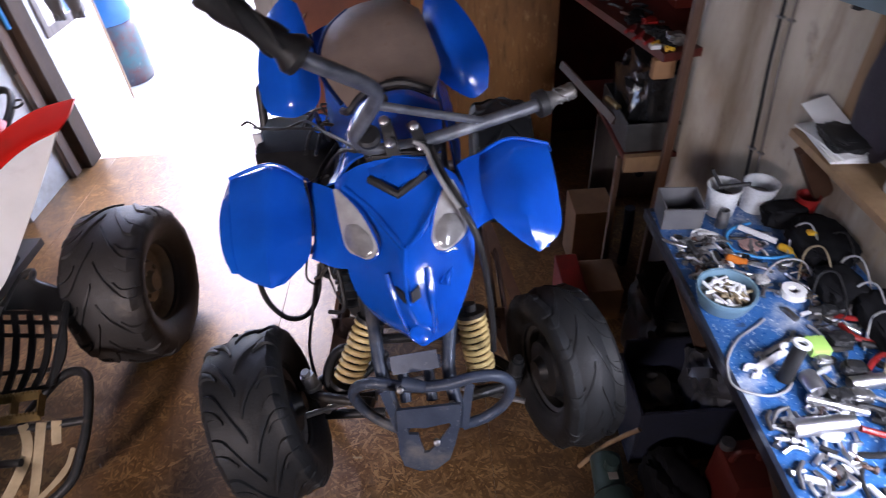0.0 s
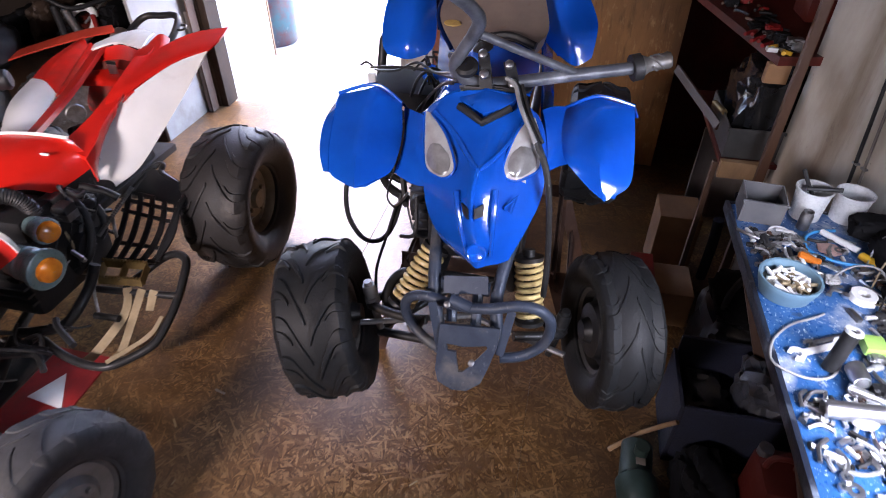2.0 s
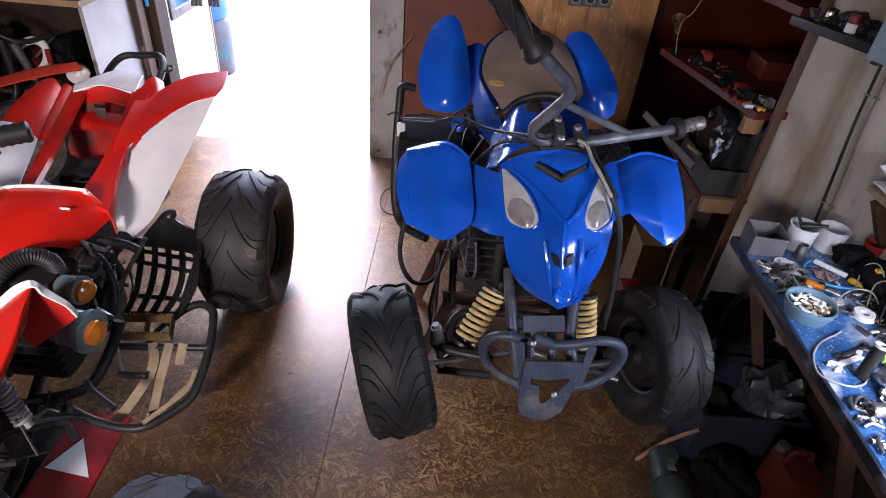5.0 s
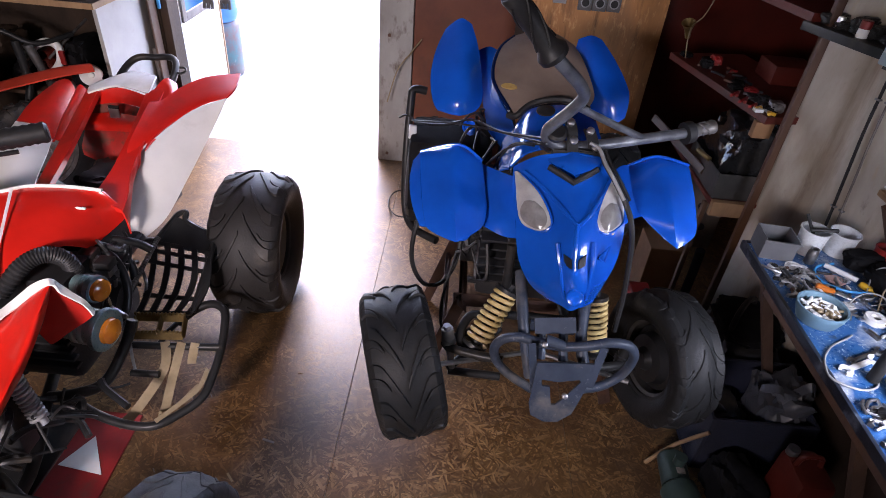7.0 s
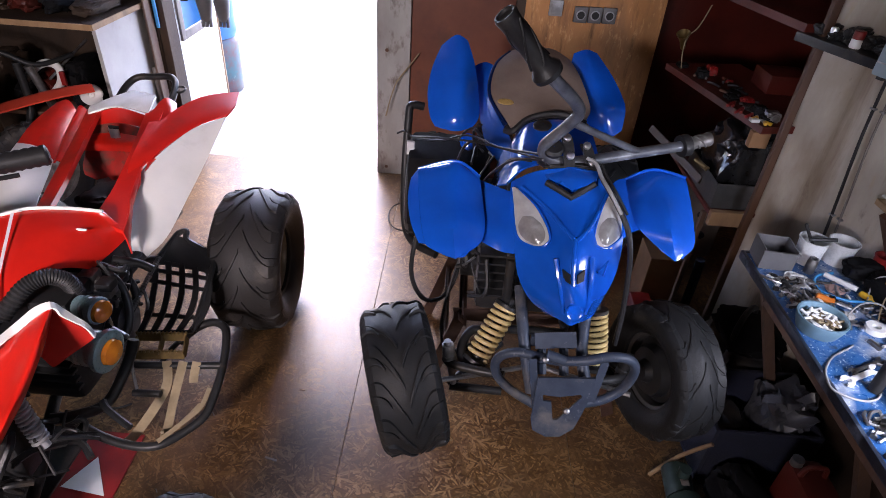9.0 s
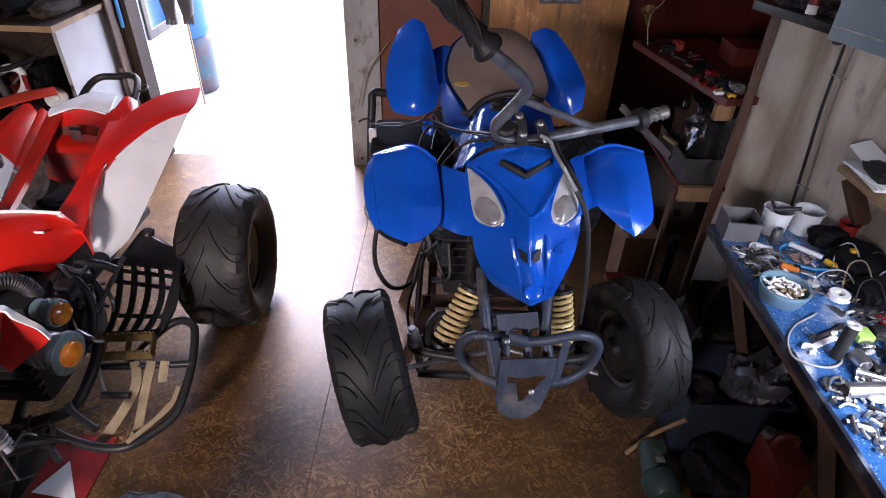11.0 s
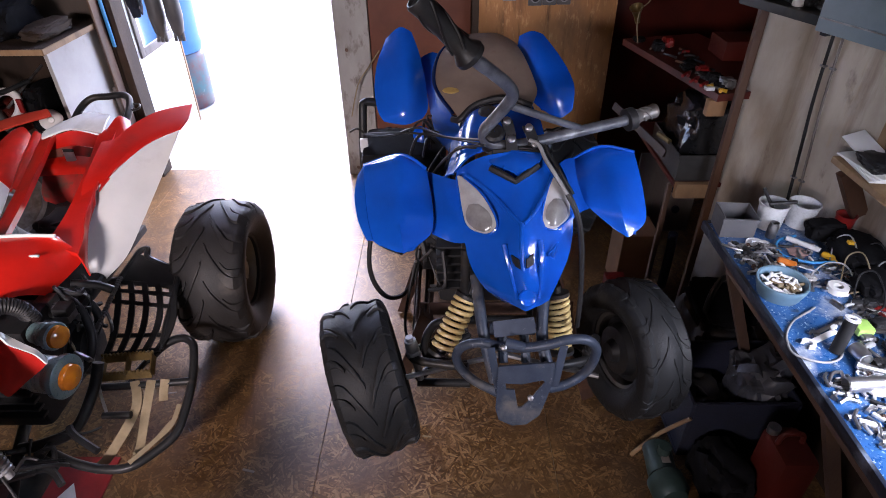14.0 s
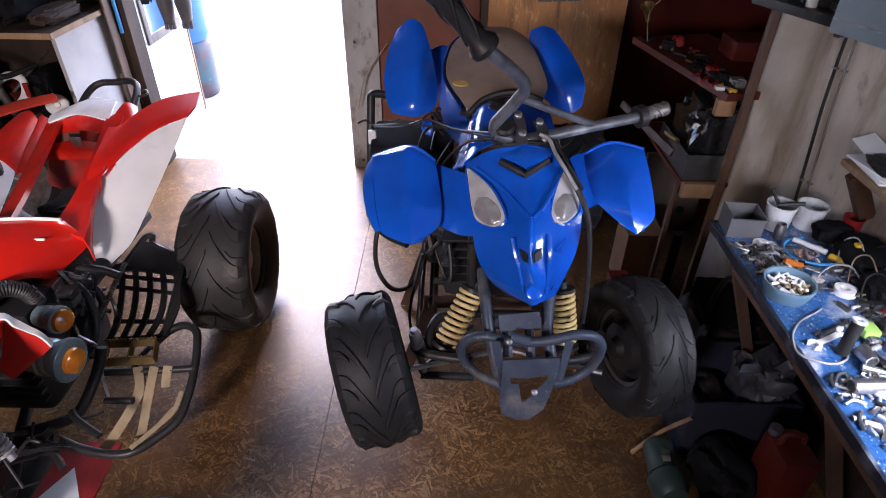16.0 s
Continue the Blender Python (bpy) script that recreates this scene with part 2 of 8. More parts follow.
PLY = mat("plywood", (0.530, 0.243, 0.073), (0.376, 0.161, 0.048), 0.55, 0.0, 5, 120, 0.12, dirt=(0.20, 0.10, 0.045), amount=0.35, stretch=(1, 1, 0.35))
WOOD = mat("bare_timber", (0.34, 0.215, 0.11), (0.22, 0.13, 0.065), 0.65, 0.0, 9, 130, 0.2, dirt=(0.11, 0.065, 0.035), amount=0.4, stretch=(1, 1, 0.3), spread=0.15)
WOOD_D = mat("dark_timber", (0.13, 0.07, 0.042), (0.075, 0.042, 0.028), 0.6, 0.0, 9, 130, 0.2, dirt=(0.04, 0.025, 0.02), amount=0.5, stretch=(1, 1, 0.3), spread=0.15)
GREYWOOD = mat("grey_weathered_timber", (0.20, 0.175, 0.155), (0.12, 0.105, 0.095), 0.75, 0.0, 8, 120, 0.3, dirt=(0.06, 0.05, 0.045), amount=0.5, stretch=(1, 1, 0.25), spread=0.15)
WALL_G = mat("stained_grey_panel", (0.48, 0.425, 0.35), (0.32, 0.275, 0.22), 0.55, 0.0, 3.5, 90, 0.12, dirt=(0.21, 0.145, 0.09), amount=0.7, stretch=(1, 1, 0.4))
WALL_R = mat("brown_red_panel", (0.095, 0.013, 0.008), (0.060, 0.010, 0.007), 0.42, 0.0, 4, 110, 0.08, dirt=(0.035, 0.012, 0.009), amount=0.4, spec=0.25)
# tone kept dark so walls and ceiling return little bounce light
WALL_D = mat("low_bounce_board_wall", (0.085, 0.062, 0.048), (0.055, 0.040, 0.032), 0.7, 0.0, 3, 90, 0.2, dirt=(0.06, 0.045, 0.035), amount=0.5, stretch=(1, 1, 0.4))
DOORGREY = mat("grey_door_panel", (0.33, 0.33, 0.32), (0.23, 0.225, 0.22), 0.5, 0.0, 4, 110, 0.1, dirt=(0.12, 0.09, 0.075), amount=0.5, stretch=(1, 1, 0.5))
BENCH = mat("blue_bench_paint", (0.024, 0.125, 0.34), (0.017, 0.090, 0.26), 0.30, 0.0, 14, 90, 0.2, dirt=(0.46, 0.50, 0.54), amount=0.25)
BENCH_E = mat("dark_bench_edge", (0.009, 0.012, 0.020), (0.016, 0.021, 0.036), 0.35, 0.0, 20, 120, 0.15, dirt=(0.16, 0.19, 0.24), amount=0.25)
PLASTIC_G = mat("grey_plastic", (0.105, 0.105, 0.11), (0.075, 0.075, 0.08), 0.4, 0.0, 10, 150, 0.05)
BOWL_M = mat("blue_grey_plastic", (0.13, 0.23, 0.29), (0.10, 0.18, 0.24), 0.35, 0.0, 8, 150, 0.04)
WHITE = mat("white_paint", (0.74, 0.74, 0.72), (0.64, 0.64, 0.62), 0.5, 0.0, 5, 120, 0.05, dirt=(0.50, 0.48, 0.44), amount=0.25)
MILKY = mat("milky_plastic", (0.60, 0.61, 0.62), (0.48, 0.49, 0.50), 0.3, 0.0, 9, 150, 0.04)
CARD = mat("cardboard", (0.25, 0.130, 0.055), (0.18, 0.092, 0.04), 0.8, 0.0, 6, 140, 0.15, dirt=(0.15, 0.09, 0.05), amount=0.35)
CLOTH_B = mat("navy_cloth", (0.007, 0.010, 0.028), (0.005, 0.007, 0.016), 0.85, 0.0, 10, 160, 0.3)
REDCAN = mat("red_can_paint", (0.24, 0.010, 0.008), (0.15, 0.008, 0.007), 0.4, 0.0, 8, 140, 0.08, dirt=(0.05, 0.02, 0.015), amount=0.4)
GREEN_D = mat("dark_green_casting", (0.035, 0.065, 0.058), (0.022, 0.04, 0.038), 0.45, 0.2, 12, 140, 0.12)
SILVER = mat("silver_paint", (0.40, 0.41, 0.42), (0.28, 0.285, 0.29), 0.35, 0.3, 20, 160, 0.05)
STRAP = mat("beige_strap", (0.26, 0.205, 0.125), (0.19, 0.145, 0.085), 0.85, 0.0, 20, 220, 0.25)
SIGN_R = mat("worn_red_sign", (0.30, 0.016, 0.014), (0.20, 0.014, 0.012), 0.5, 0.0, 10, 120, 0.08, dirt=(0.13, 0.06, 0.04), amount=0.45)
YELLOW = mat("yellow_plastic", (0.62, 0.36, 0.02), (0.5, 0.28, 0.02), 0.4, 0.0, 12, 150, 0.05)
ORANGE = mat("orange_plastic", (0.62, 0.17, 0.015), (0.5, 0.13, 0.012), 0.35, 0.0, 12, 150, 0.05, 0.3)
SKYBLUE = mat("light_blue_plastic", (0.03, 0.27, 0.58), (0.02, 0.2, 0.45), 0.4, 0.0, 6, 150, 0.05)
GREEN_L = mat("lime_plastic", (0.32, 0.55, 0.12), (0.25, 0.42, 0.10), 0.4, 0.0, 12, 150, 0.05)
CABLE = mat("grey_cable", (0.30, 0.30, 0.30), (0.22, 0.22, 0.22), 0.5, 0.0, 20, 150, 0.05)
PAPER = mat("paper", (0.72, 0.72, 0.70), (0.62, 0.62, 0.61), 0.8, 0.0, 6, 150, 0.05)
SAND = mat("pale_yard_concrete", (0.50, 0.47, 0.43), (0.42, 0.39, 0.35), 0.85, 0.0, 2, 40, 0.3)
FILM = mat("black_film", (0.010, 0.010, 0.011), (0.014, 0.014, 0.014), 0.14, 0.0, 14, 60, 0.25, spec=0.4)
BAG = mat("translucent_bag", (0.070, 0.073, 0.085), (0.040, 0.043, 0.050), 0.35, 0.0, 14, 60, 0.5)
TUB_CLEAR = mat("cloudy_tub_plastic", (0.55, 0.57, 0.58), (0.40, 0.41, 0.42), 0.28, 0.0, 12, 130, 0.04, dirt=(0.22, 0.20, 0.17), amount=0.35)
CLEAR = glass("clear_plastic", (0.92, 0.93, 0.95), 0.15)


def stain(m, colour, scale, lo, hi, stretch=(1, 1, 1), offset=0.0):
    """Lay blotches of one more colour over a material."""
    t = m.node_tree
    b = t.nodes["Principled BSDF"]
    old = b.inputs["Base Color"].links[0].from_socket
    co, mp = t.nodes.new("ShaderNodeTexCoord"), t.nodes.new("ShaderNodeMapping")
    mp.inputs["Scale"].default_value, mp.inputs["Location"].default_value = stretch, (offset, offset, offset)
    n, q, x = t.nodes.new("ShaderNodeTexNoise"), t.nodes.new("ShaderNodeMapRange"), t.nodes.new("ShaderNodeMix")
    n.inputs["Scale"].default_value, n.inputs["Detail"].default_value, n.inputs["Roughness"].default_value = scale, 8.0, 0.65
    q.inputs[1].default_value, q.inputs[2].default_value = lo, hi
    x.data_type = "RGBA"
    x.inputs[7].default_value = (*colour, 1)
    t.links.new(co.outputs["Object"], mp.inputs[0])
    t.links.new(mp.outputs[0], n.inputs["Vector"])
    t.links.new(n.outputs[0], q.inputs[0])
    t.links.new(q.outputs[0], x.inputs[0])
    t.links.new(old, x.inputs[6])
    t.links.new(x.outputs[2], b.inputs["Base Color"])


stain(WALL_G, (0.40, 0.28, 0.14), 5.0, 0.56, 0.72, (1, 1, 0.3), 3.0)
stain(WALL_G, (0.12, 0.09, 0.065), 9.0, 0.60, 0.74, (1, 1, 0.5), 7.0)
stain(WALL_G, (0.17, 0.118, 0.080), 7.0, 0.52, 0.70, (1, 1, 0.12), 11.0)
stain(WALL_G, (0.05, 0.04, 0.03), 60.0, 0.70, 0.76, (1, 1, 1), 1.0)
stain(PLY, (0.16, 0.07, 0.022), 22.0, 0.54, 0.72, (1, 1, 0.15), 2.0)
stain(PLY, (0.62, 0.34, 0.13), 48.0, 0.56, 0.72, (1, 1, 0.35), 8.0)
stain(PLY, (0.07, 0.035, 0.015), 75.0, 0.66, 0.74, (1, 1, 1), 5.0)
stain(DOORGREY, (0.10, 0.075, 0.06), 14.0, 0.54, 0.70, (1, 1, 0.5), 4.0)
stain(SEAT_M, (0.15, 0.10, 0.070), 34.0, 0.58, 0.72, (1, 1, 1), 4.0)
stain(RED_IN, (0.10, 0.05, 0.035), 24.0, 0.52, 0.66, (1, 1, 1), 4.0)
stain(STEEL_BL, (0.11, 0.12, 0.14), 60.0, 0.60, 0.70, (1, 1, 1), 4.0)
stain(OSB, (0.16, 0.077, 0.025), 1.7, 0.48, 0.85, (1, 1, 1), 5.0)
stain(OSB, (0.050, 0.027, 0.015), 3.4, 0.50, 0.76, (1, 1, 1), 9.0)
stain(OSB, (0.045, 0.026, 0.016), 11.0, 0.60, 0.75, (1, 0.5, 1), 2.0)
stain(BENCH, (0.50, 0.55, 0.62), 34.0, 0.60, 0.68, (1, 1, 1), 2.0)
stain(BENCH, (0.66, 0.68, 0.72), 150.0, 0.60, 0.66, (1, 1, 1), 3.0)
stain(BENCH, (0.016, 0.030, 0.070), 18.0, 0.60, 0.72, (1, 1, 1), 6.0)


# ---- building blocks ----
WORLD = {}
PLACE = Matrix.Identity(4)  # where the section being built stands


def thing(name, at=(0, 0, 0), label="", category="", group=""):
    ob = new(name)
    ob.empty_display_size = 0.05
    at = PLACE @ Vector(at)
    ob.location = at
    WORLD[ob] = Matrix.Translation(at)
    return tagged(ob, label, category, group)


def finish(bm, name, material, smooth=True, angle=38):
    me = bpy.data.meshes.new(name)
    bm.transform(PLACE)
    bmesh.ops.recalc_face_normals(bm, faces=bm.faces)
    if smooth:
        lim = radians(angle)
        for f in bm.faces:
            f.smooth = True
        for e in bm.edges:
            if len(e.link_faces) == 2 and e.calc_face_angle(0) > lim:
                e.smooth = False
    bm.to_mesh(me)
    bm.free()
    me.materials.append(material)
    return me


def part(name, bm, material, parent=None, label="", smooth=True, angle=38):
    """One bmesh, in world metres, as one mesh object under a thing or a part."""
    ob = new(name, finish(bm, name, material, smooth, angle))
    WORLD[ob] = Matrix.Identity(4)
    if parent:
        ob.parent = parent
        ob.matrix_parent_inverse = WORLD[parent].inverted()
    return tagged(ob, label)


def solid(name, bm, material, label="", category="", kind="", group="", smooth=True):
    return tagged(part(name, bm, material, None, "", smooth), label, category, group, kind)


def box(bm, lo, hi, bevel=0.0, m=None):
    vs = bmesh.ops.create_cube(bm, size=1.0)["verts"]
    lo, hi = Vector(lo), Vector(hi)
    for v in vs:
        v.co = Vector([(lo[i] + hi[i]) / 2 + v.co[i] * (hi[i] - lo[i]) for i in range(3)])
    if bevel:
        es = list({e for v in vs for e in v.link_edges})
        out = bmesh.ops.bevel(bm, geom=es, offset=bevel, segments=2, affect="EDGES", profile=0.6)
        vs = list({v for f in out["faces"] for v in f.verts} | {v for v in vs if v.is_valid})
    if m:
        for v in vs:
            v.co = m @ v.co
    return bm


def slab(lo, hi, bevel=0.003, m=None):
    return box(bmesh.new(), lo, hi, bevel, m)


def spline(pts, n=6, closed=False):
    """Points along a smooth line through pts."""
    p = [Vector(q) for q in pts]
    if len(p) < 3:
        return [p[0].lerp(p[-1], i / n) for i in range(n + 1)]
    out, k = [], len(p)
    for i in range(k if closed else k - 1):
        a, b, c, d = (p[(i + j) % k] if closed else p[min(max(i + j, 0), k - 1)] for j in (-1, 0, 1, 2))
        for s in range(n):
            u = s / n
            out.append(0.5 * (2 * b + (c - a) * u + (2 * a - 5 * b + 4 * c - d) * u * u + (3 * b - a - 3 * c + d) * u ** 3))
    if not closed:
        out.append(p[-1])
    return out


def tube(bm, pts, r, seg=10, n=6, closed=False, r_end=None, straight=False):
    """A round bar along pts."""
    line = [Vector(q) for q in pts] if straight else spline(pts, n, closed)
    rings, up = [], None
    for i, q in enumerate(line):
        a = line[i - 1] if (i or closed) else q
        b = line[(i + 1) % len(line)] if (i + 1 < len(line) or closed) else q
        d = (b - a).normalized()
        if up is None:
            up = d.orthogonal().normalized()
        up = (up - d * up.dot(d)).normalized()
        side = d.cross(up)
        f = i / max(len(line) - 1, 1)
        rad = r if r_end is None else r + (r_end - r) * f
        rings.append([bm.verts.new(q + (up * math.cos(w) + side * math.sin(w)) * rad) for w in (2 * math.pi * k / seg for k in range(seg))])
    for i in range(len(rings) if closed else len(rings) - 1):
        x, y = rings[i], rings[(i + 1) % len(rings)]
        for k in range(seg):
            bm.faces.new((x[k], x[(k + 1) % seg], y[(k + 1) % seg], y[k]))
    if not closed:
        bm.faces.new(rings[0][::-1])
        bm.faces.new(rings[-1])
    return bm


def lathe(bm, profile, m, seg=28, close=True):
    """A turned shape: profile of (height, radius) about the local z axis, placed by m."""
    rings = []
    for h, r in profile:
        rings.append([bm.verts.new(m @ Vector((r * math.cos(a), r * math.sin(a), h))) for a in (2 * math.pi * k / seg for k in range(seg))])
    for x, y in zip(rings, rings[1:]):
        for k in range(seg):
            bm.faces.new((x[k], x[(k + 1) % seg], y[(k + 1) % seg], y[k]))
    if close:
        for r in (rings[0][::-1], rings[-1]):
            bm.faces.new(r)
    return bm


def upright(x, y, z):
    return Matrix.Translation((x, y, z))


def along(a, b):
    """The pose at a whose z axis points at b."""
    a, b = Vector(a), Vector(b)
    return Matrix.Translation(a) @ (b - a).to_track_quat("Z", "Y").to_matrix().to_4x4()


def skin(bm, net, thick=0.004, nu=4, nv=4, crease=False):
    """A sheet through a net of points (rows of equal length), given a thickness. crease: keeps the columns as sharp ridges."""
    cols = [spline(row, 1 if crease else nv) if len(row) > 2 and not crease else [Vector(q) for q in row] for row in net]
    if crease:
        fine = []
        for row in net:
            r = [Vector(q) for q in row]
            line = []
            for a, b in zip(r, r[1:]):
                line += [a.lerp(b, k / nv) for k in range(nv)]
            fine.append(line + [r[-1]])
        cols = fine
    grid = [spline([c[j] for c in cols], nu) for j in range(len(cols[0]))]
    grid = [list(r) for r in zip(*grid)]
    h, w = len(grid), len(grid[0])
    front = [[bm.verts.new(q) for q in row] for row in grid]

    def normal(i, j):
        a = grid[min(i + 1, h - 1)][j] - grid[max(i - 1, 0)][j]
        b = grid[i][min(j + 1, w - 1)] - grid[i][max(j - 1, 0)]
        c = a.cross(b)
        return c.normalized() if c.length > 1e-9 else Vector((0, 0, 1))

    back = [[bm.verts.new(grid[i][j] - normal(i, j) * thick) for j in range(w)] for i in range(h)]
    for g, flip in ((front, False), (back, True)):
        for i in range(h - 1):
            for j in range(w - 1):
                q = (g[i][j], g[i][j + 1], g[i + 1][j + 1], g[i + 1][j])
                bm.faces.new(q[::-1] if flip else q)
    rim = [(i, 0) for i in range(h)] + [(h - 1, j) for j in range(1, w)] + [(i, w - 1) for i in range(h - 2, -1, -1)] + [(0, j) for j in range(w - 2, 0, -1)]
    for (a, b), (c, d) in zip(rim, rim[1:] + rim[:1]):
        bm.faces.new((front[a][b], front[c][d], back[c][d], back[a][b]))
    return bm


def crumple(lo, hi, seed, amount=0.25, cuts=10):
    """A soft heap: a ball pressed into a box and dented."""
    bm = bmesh.new()
    bmesh.ops.create_icosphere(bm, subdivisions=4, radius=1.0)
    lo, hi = Vector(lo), Vector(hi)
    mid, half = (lo + hi) / 2, (hi - lo) / 2
    for v in bm.verts:
        d = v.co.normalized()
        k = 1 + amount * (noise.noise(d * 2.1 + Vector((seed, 0, 0))) + 0.6 * abs(noise.noise(d * 5.3 + Vector((0, seed, 0)))) + 0.35 * noise.noise(d * 11 + Vector((0, 0, seed))))
        q = Vector([math.copysign(abs(d[i]) ** 0.75, d[i]) for i in range(3)]) * k
        v.co = Vector([mid[i] + half[i] * max(min(q[i], 1.0), -1.0) for i in range(3)])
    return bm


def ribbon(pts, w, t, nrm, n=6):
    """A flat strap of one piece along pts."""
    line, nrm = spline(pts, n), Vector(nrm).normalized()
    net = []
    for i, q in enumerate(line):
        d = (line[min(i + 1, len(line) - 1)] - line[max(i - 1, 0)]).normalized()
        s = d.cross(nrm).normalized() * w / 2
        net.append([q - s, q + s])
    return skin(bmesh.new(), net, t, 1, 1)


def tyre_mesh(R, W, rim, m, lugs=17, height=0.007, skew=0.42):
    """A low-pressure tyre about the local z axis: bulged carcass with chevron lugs on the crown."""
    bm = bmesh.new()
    h = W / 2
    prof = [(-h * 0.70, rim), (-h * 0.80, rim * 1.05), (-h * 0.98, rim + (R - rim) * 0.38), (-h * 1.0, rim + (R - rim) * 0.55), (-h * 0.95, rim + (R - rim) * 0.72), (-h * 0.80, rim + (R - rim) * 0.83),
            (-h * 0.52, R - 0.021), (-h * 0.2, R - 0.008), (h * 0.2, R - 0.008), (h * 0.52, R - 0.021), (h * 0.80, rim + (R - rim) * 0.83), (h * 0.95, rim + (R - rim) * 0.72), (h * 1.0, rim + (R - rim) * 0.55), (h * 0.98, rim + (R - rim) * 0.38),
            (h * 0.80, rim * 1.05), (h * 0.70, rim)]
    lathe(bm, prof, m, 56, False)
    lathe(bm, [(-h * 0.70, rim), (-h * 0.66, rim * 0.93), (h * 0.66, rim * 0.93), (h * 0.70, rim)], m, 56, False)

    def radius(z):
        z = min(max(z, -h), h)
        for (a, ra), (b, rb) in zip(prof[3:], prof[4:13]):
            if a <= z <= b:
                return ra + (rb - ra) * (z - a) / (b - a)
        return prof[3][1]

    tread = bmesh.new()
    for i in range(lugs):
        for side in (-1, 1):
            for lo, hi, turn, width in ((0.03, 0.98, 0.0, 0.190), (0.46, 1.0, 0.245, 0.120)):
                base = 2 * math.pi * (i + (0.5 if side > 0 else 0.0)) / lugs
                steps = 10
                low, top = [], []
                for s in range(steps + 1):
                    f = s / steps
                    z = side * h * (lo + (hi - lo) * f)
                    g = lo + (hi - lo) * f
                    a = base + turn + skew * (g ** 0.8 - lo ** 0.8) - 1.1 * skew * max(0.0, g - 0.55) ** 1.5
                    wid = width * min(1.0, 13.5 / lugs) * (0.35 + 0.65 * min(f * 1.6, 1.0)) * (1.0 if f < 0.8 else 1.0 - 0.8 * (f - 0.8))
                    r = radius(z)
                    hh = height * (0.75 + 0.25 * min(f * 3, 1)) * (1.0 if f < 0.9 else 0.55)
                    for rows, rr, ww in ((low, r - 0.004, wid * 1.12), (top, r + hh, wid * 0.8)):
                        rows.append([tread.verts.new(m @ Vector(((rr + dd) * math.cos(a + k * ww), (rr + dd) * math.sin(a + k * ww), z))) for k, dd in ((-0.5, 0.0), (0.0, 0.001), (0.5, 0.0))])
                for s in range(steps):
                    for k in range(2):
                        tread.faces.new((top[s][k], top[s][k + 1], top[s + 1][k + 1], top[s + 1][k]))
                    for k in (0, 2):
                        tread.faces.new((low[s][k], low[s + 1][k], top[s + 1][k], top[s][k]))
                for s in (0, steps):
                    for k in range(2):
                        tread.faces.new((low[s][k], low[s][k + 1], top[s][k + 1], top[s][k]))
    return bm, tread


def wheel(parent, centre, axis, R, W, rim, tyre_mat, rim_mat, lugs=17, skew=0.42, height=0.007, dish=0.4):
    """Steel wheel with its tyre and hub, its outer face towards axis."""
    c = Vector(centre)
    m = along(c, c + Vector(axis))
    h = W / 2
    bm = bmesh.new()
    lathe(bm, [(-h * 0.72, rim * 1.03), (-h * 0.62, rim * 0.96), (-h * 0.5, rim * 0.86), (h * 0.4, rim * 0.84), (h * 0.6, rim * 0.95), (h * 0.72, rim * 1.03)], m, 40, False)
    lathe(bm, [(h * dish, rim * 0.85), (h * dish * 0.8, rim * 0.62), (h * (dish + 0.1), rim * 0.5), (h * (dish + 0.1), rim * 0.28), (h * (dish + 0.25), rim * 0.24), (h * (dish + 0.25), 0.001)], m, 40, False)
    lathe(bm, [(h * dish - 0.006, rim * 0.85), (h * dish * 0.8 - 0.006, rim * 0.62), (h * dish, rim * 0.3), (h * dish, 0.001)], m, 40, False)
    w = part("wheel", bm, rim_mat, parent)
    carcass, tread = tyre_mesh(R, W, rim, m, lugs, height, skew)
    part("tyre", carcass, tyre_mat, w, "black rubber tyre", angle=40)
    tagged(part("tread", tread, tyre_mat, w, "swept chevron tread lugs", angle=30), kind="stuff")
    bm = bmesh.new()
    for k in range(4):
        a = math.pi / 2 * k + 0.4
        q = m @ Matrix.Translation((rim * 0.4 * math.cos(a), rim * 0.4 * math.sin(a), h * (dish + 0.08)))
        lathe(bm, [(0, 0.009), (0.012, 0.009), (0.014, 0.006)], q, 6)
    lathe(bm, [(-h * 0.4, 0.05), (h * dish, 0.05)], m, 16)
    part("hub", bm, rim_mat, w)
    bm = bmesh.new()
    lathe(bm, [(-h * 0.95, 0.001), (-h * 0.95, rim * 0.22), (-h * 0.70, rim * 0.30), (-h * 0.66, rim * 0.58), (-h * 0.30, rim * 0.66), (-h * 0.22, rim * 0.80)], m, 28, False)
    part("brake_drum", bm, BLACK, w, "dark brake drum")
    return w


# ---- the shed: floor, walls, openings ----
FLOOR_X, FLOOR_Y = (-2.7, 2.1), (-1.7, 3.36)
ground = solid("ground", slab((-60, -60, -0.30), (60, 60, -0.08), 0), SAND, "pale sunlit yard ground outside the shed", "ground", "structure", smooth=False)
floor = solid("floor", slab((FLOOR_X[0], FLOOR_Y[0], -0.07), (FLOOR_X[1], FLOOR_Y[1], -0.012), 0), WOOD_D, "shed floor laid with worn strand boards", "floor", "structure", smooth=False)
seams_x = [FLOOR_X[0], -1.36, -0.11, 0.69, FLOOR_X[1]]
seams_y = [FLOOR_Y[0], 0.62, FLOOR_Y[1]]
for i, (xa, xb) in enumerate(zip(seams_x, seams_x[1:])):
    for ya, yb in zip(seams_y, seams_y[1:]):
        part("floor_board", slab((xa + 0.0008, ya + 0.0008, -0.012), (xb - 0.0008, yb - 0.0008, 0.0), 0.001), OSB, floor, smooth=False)

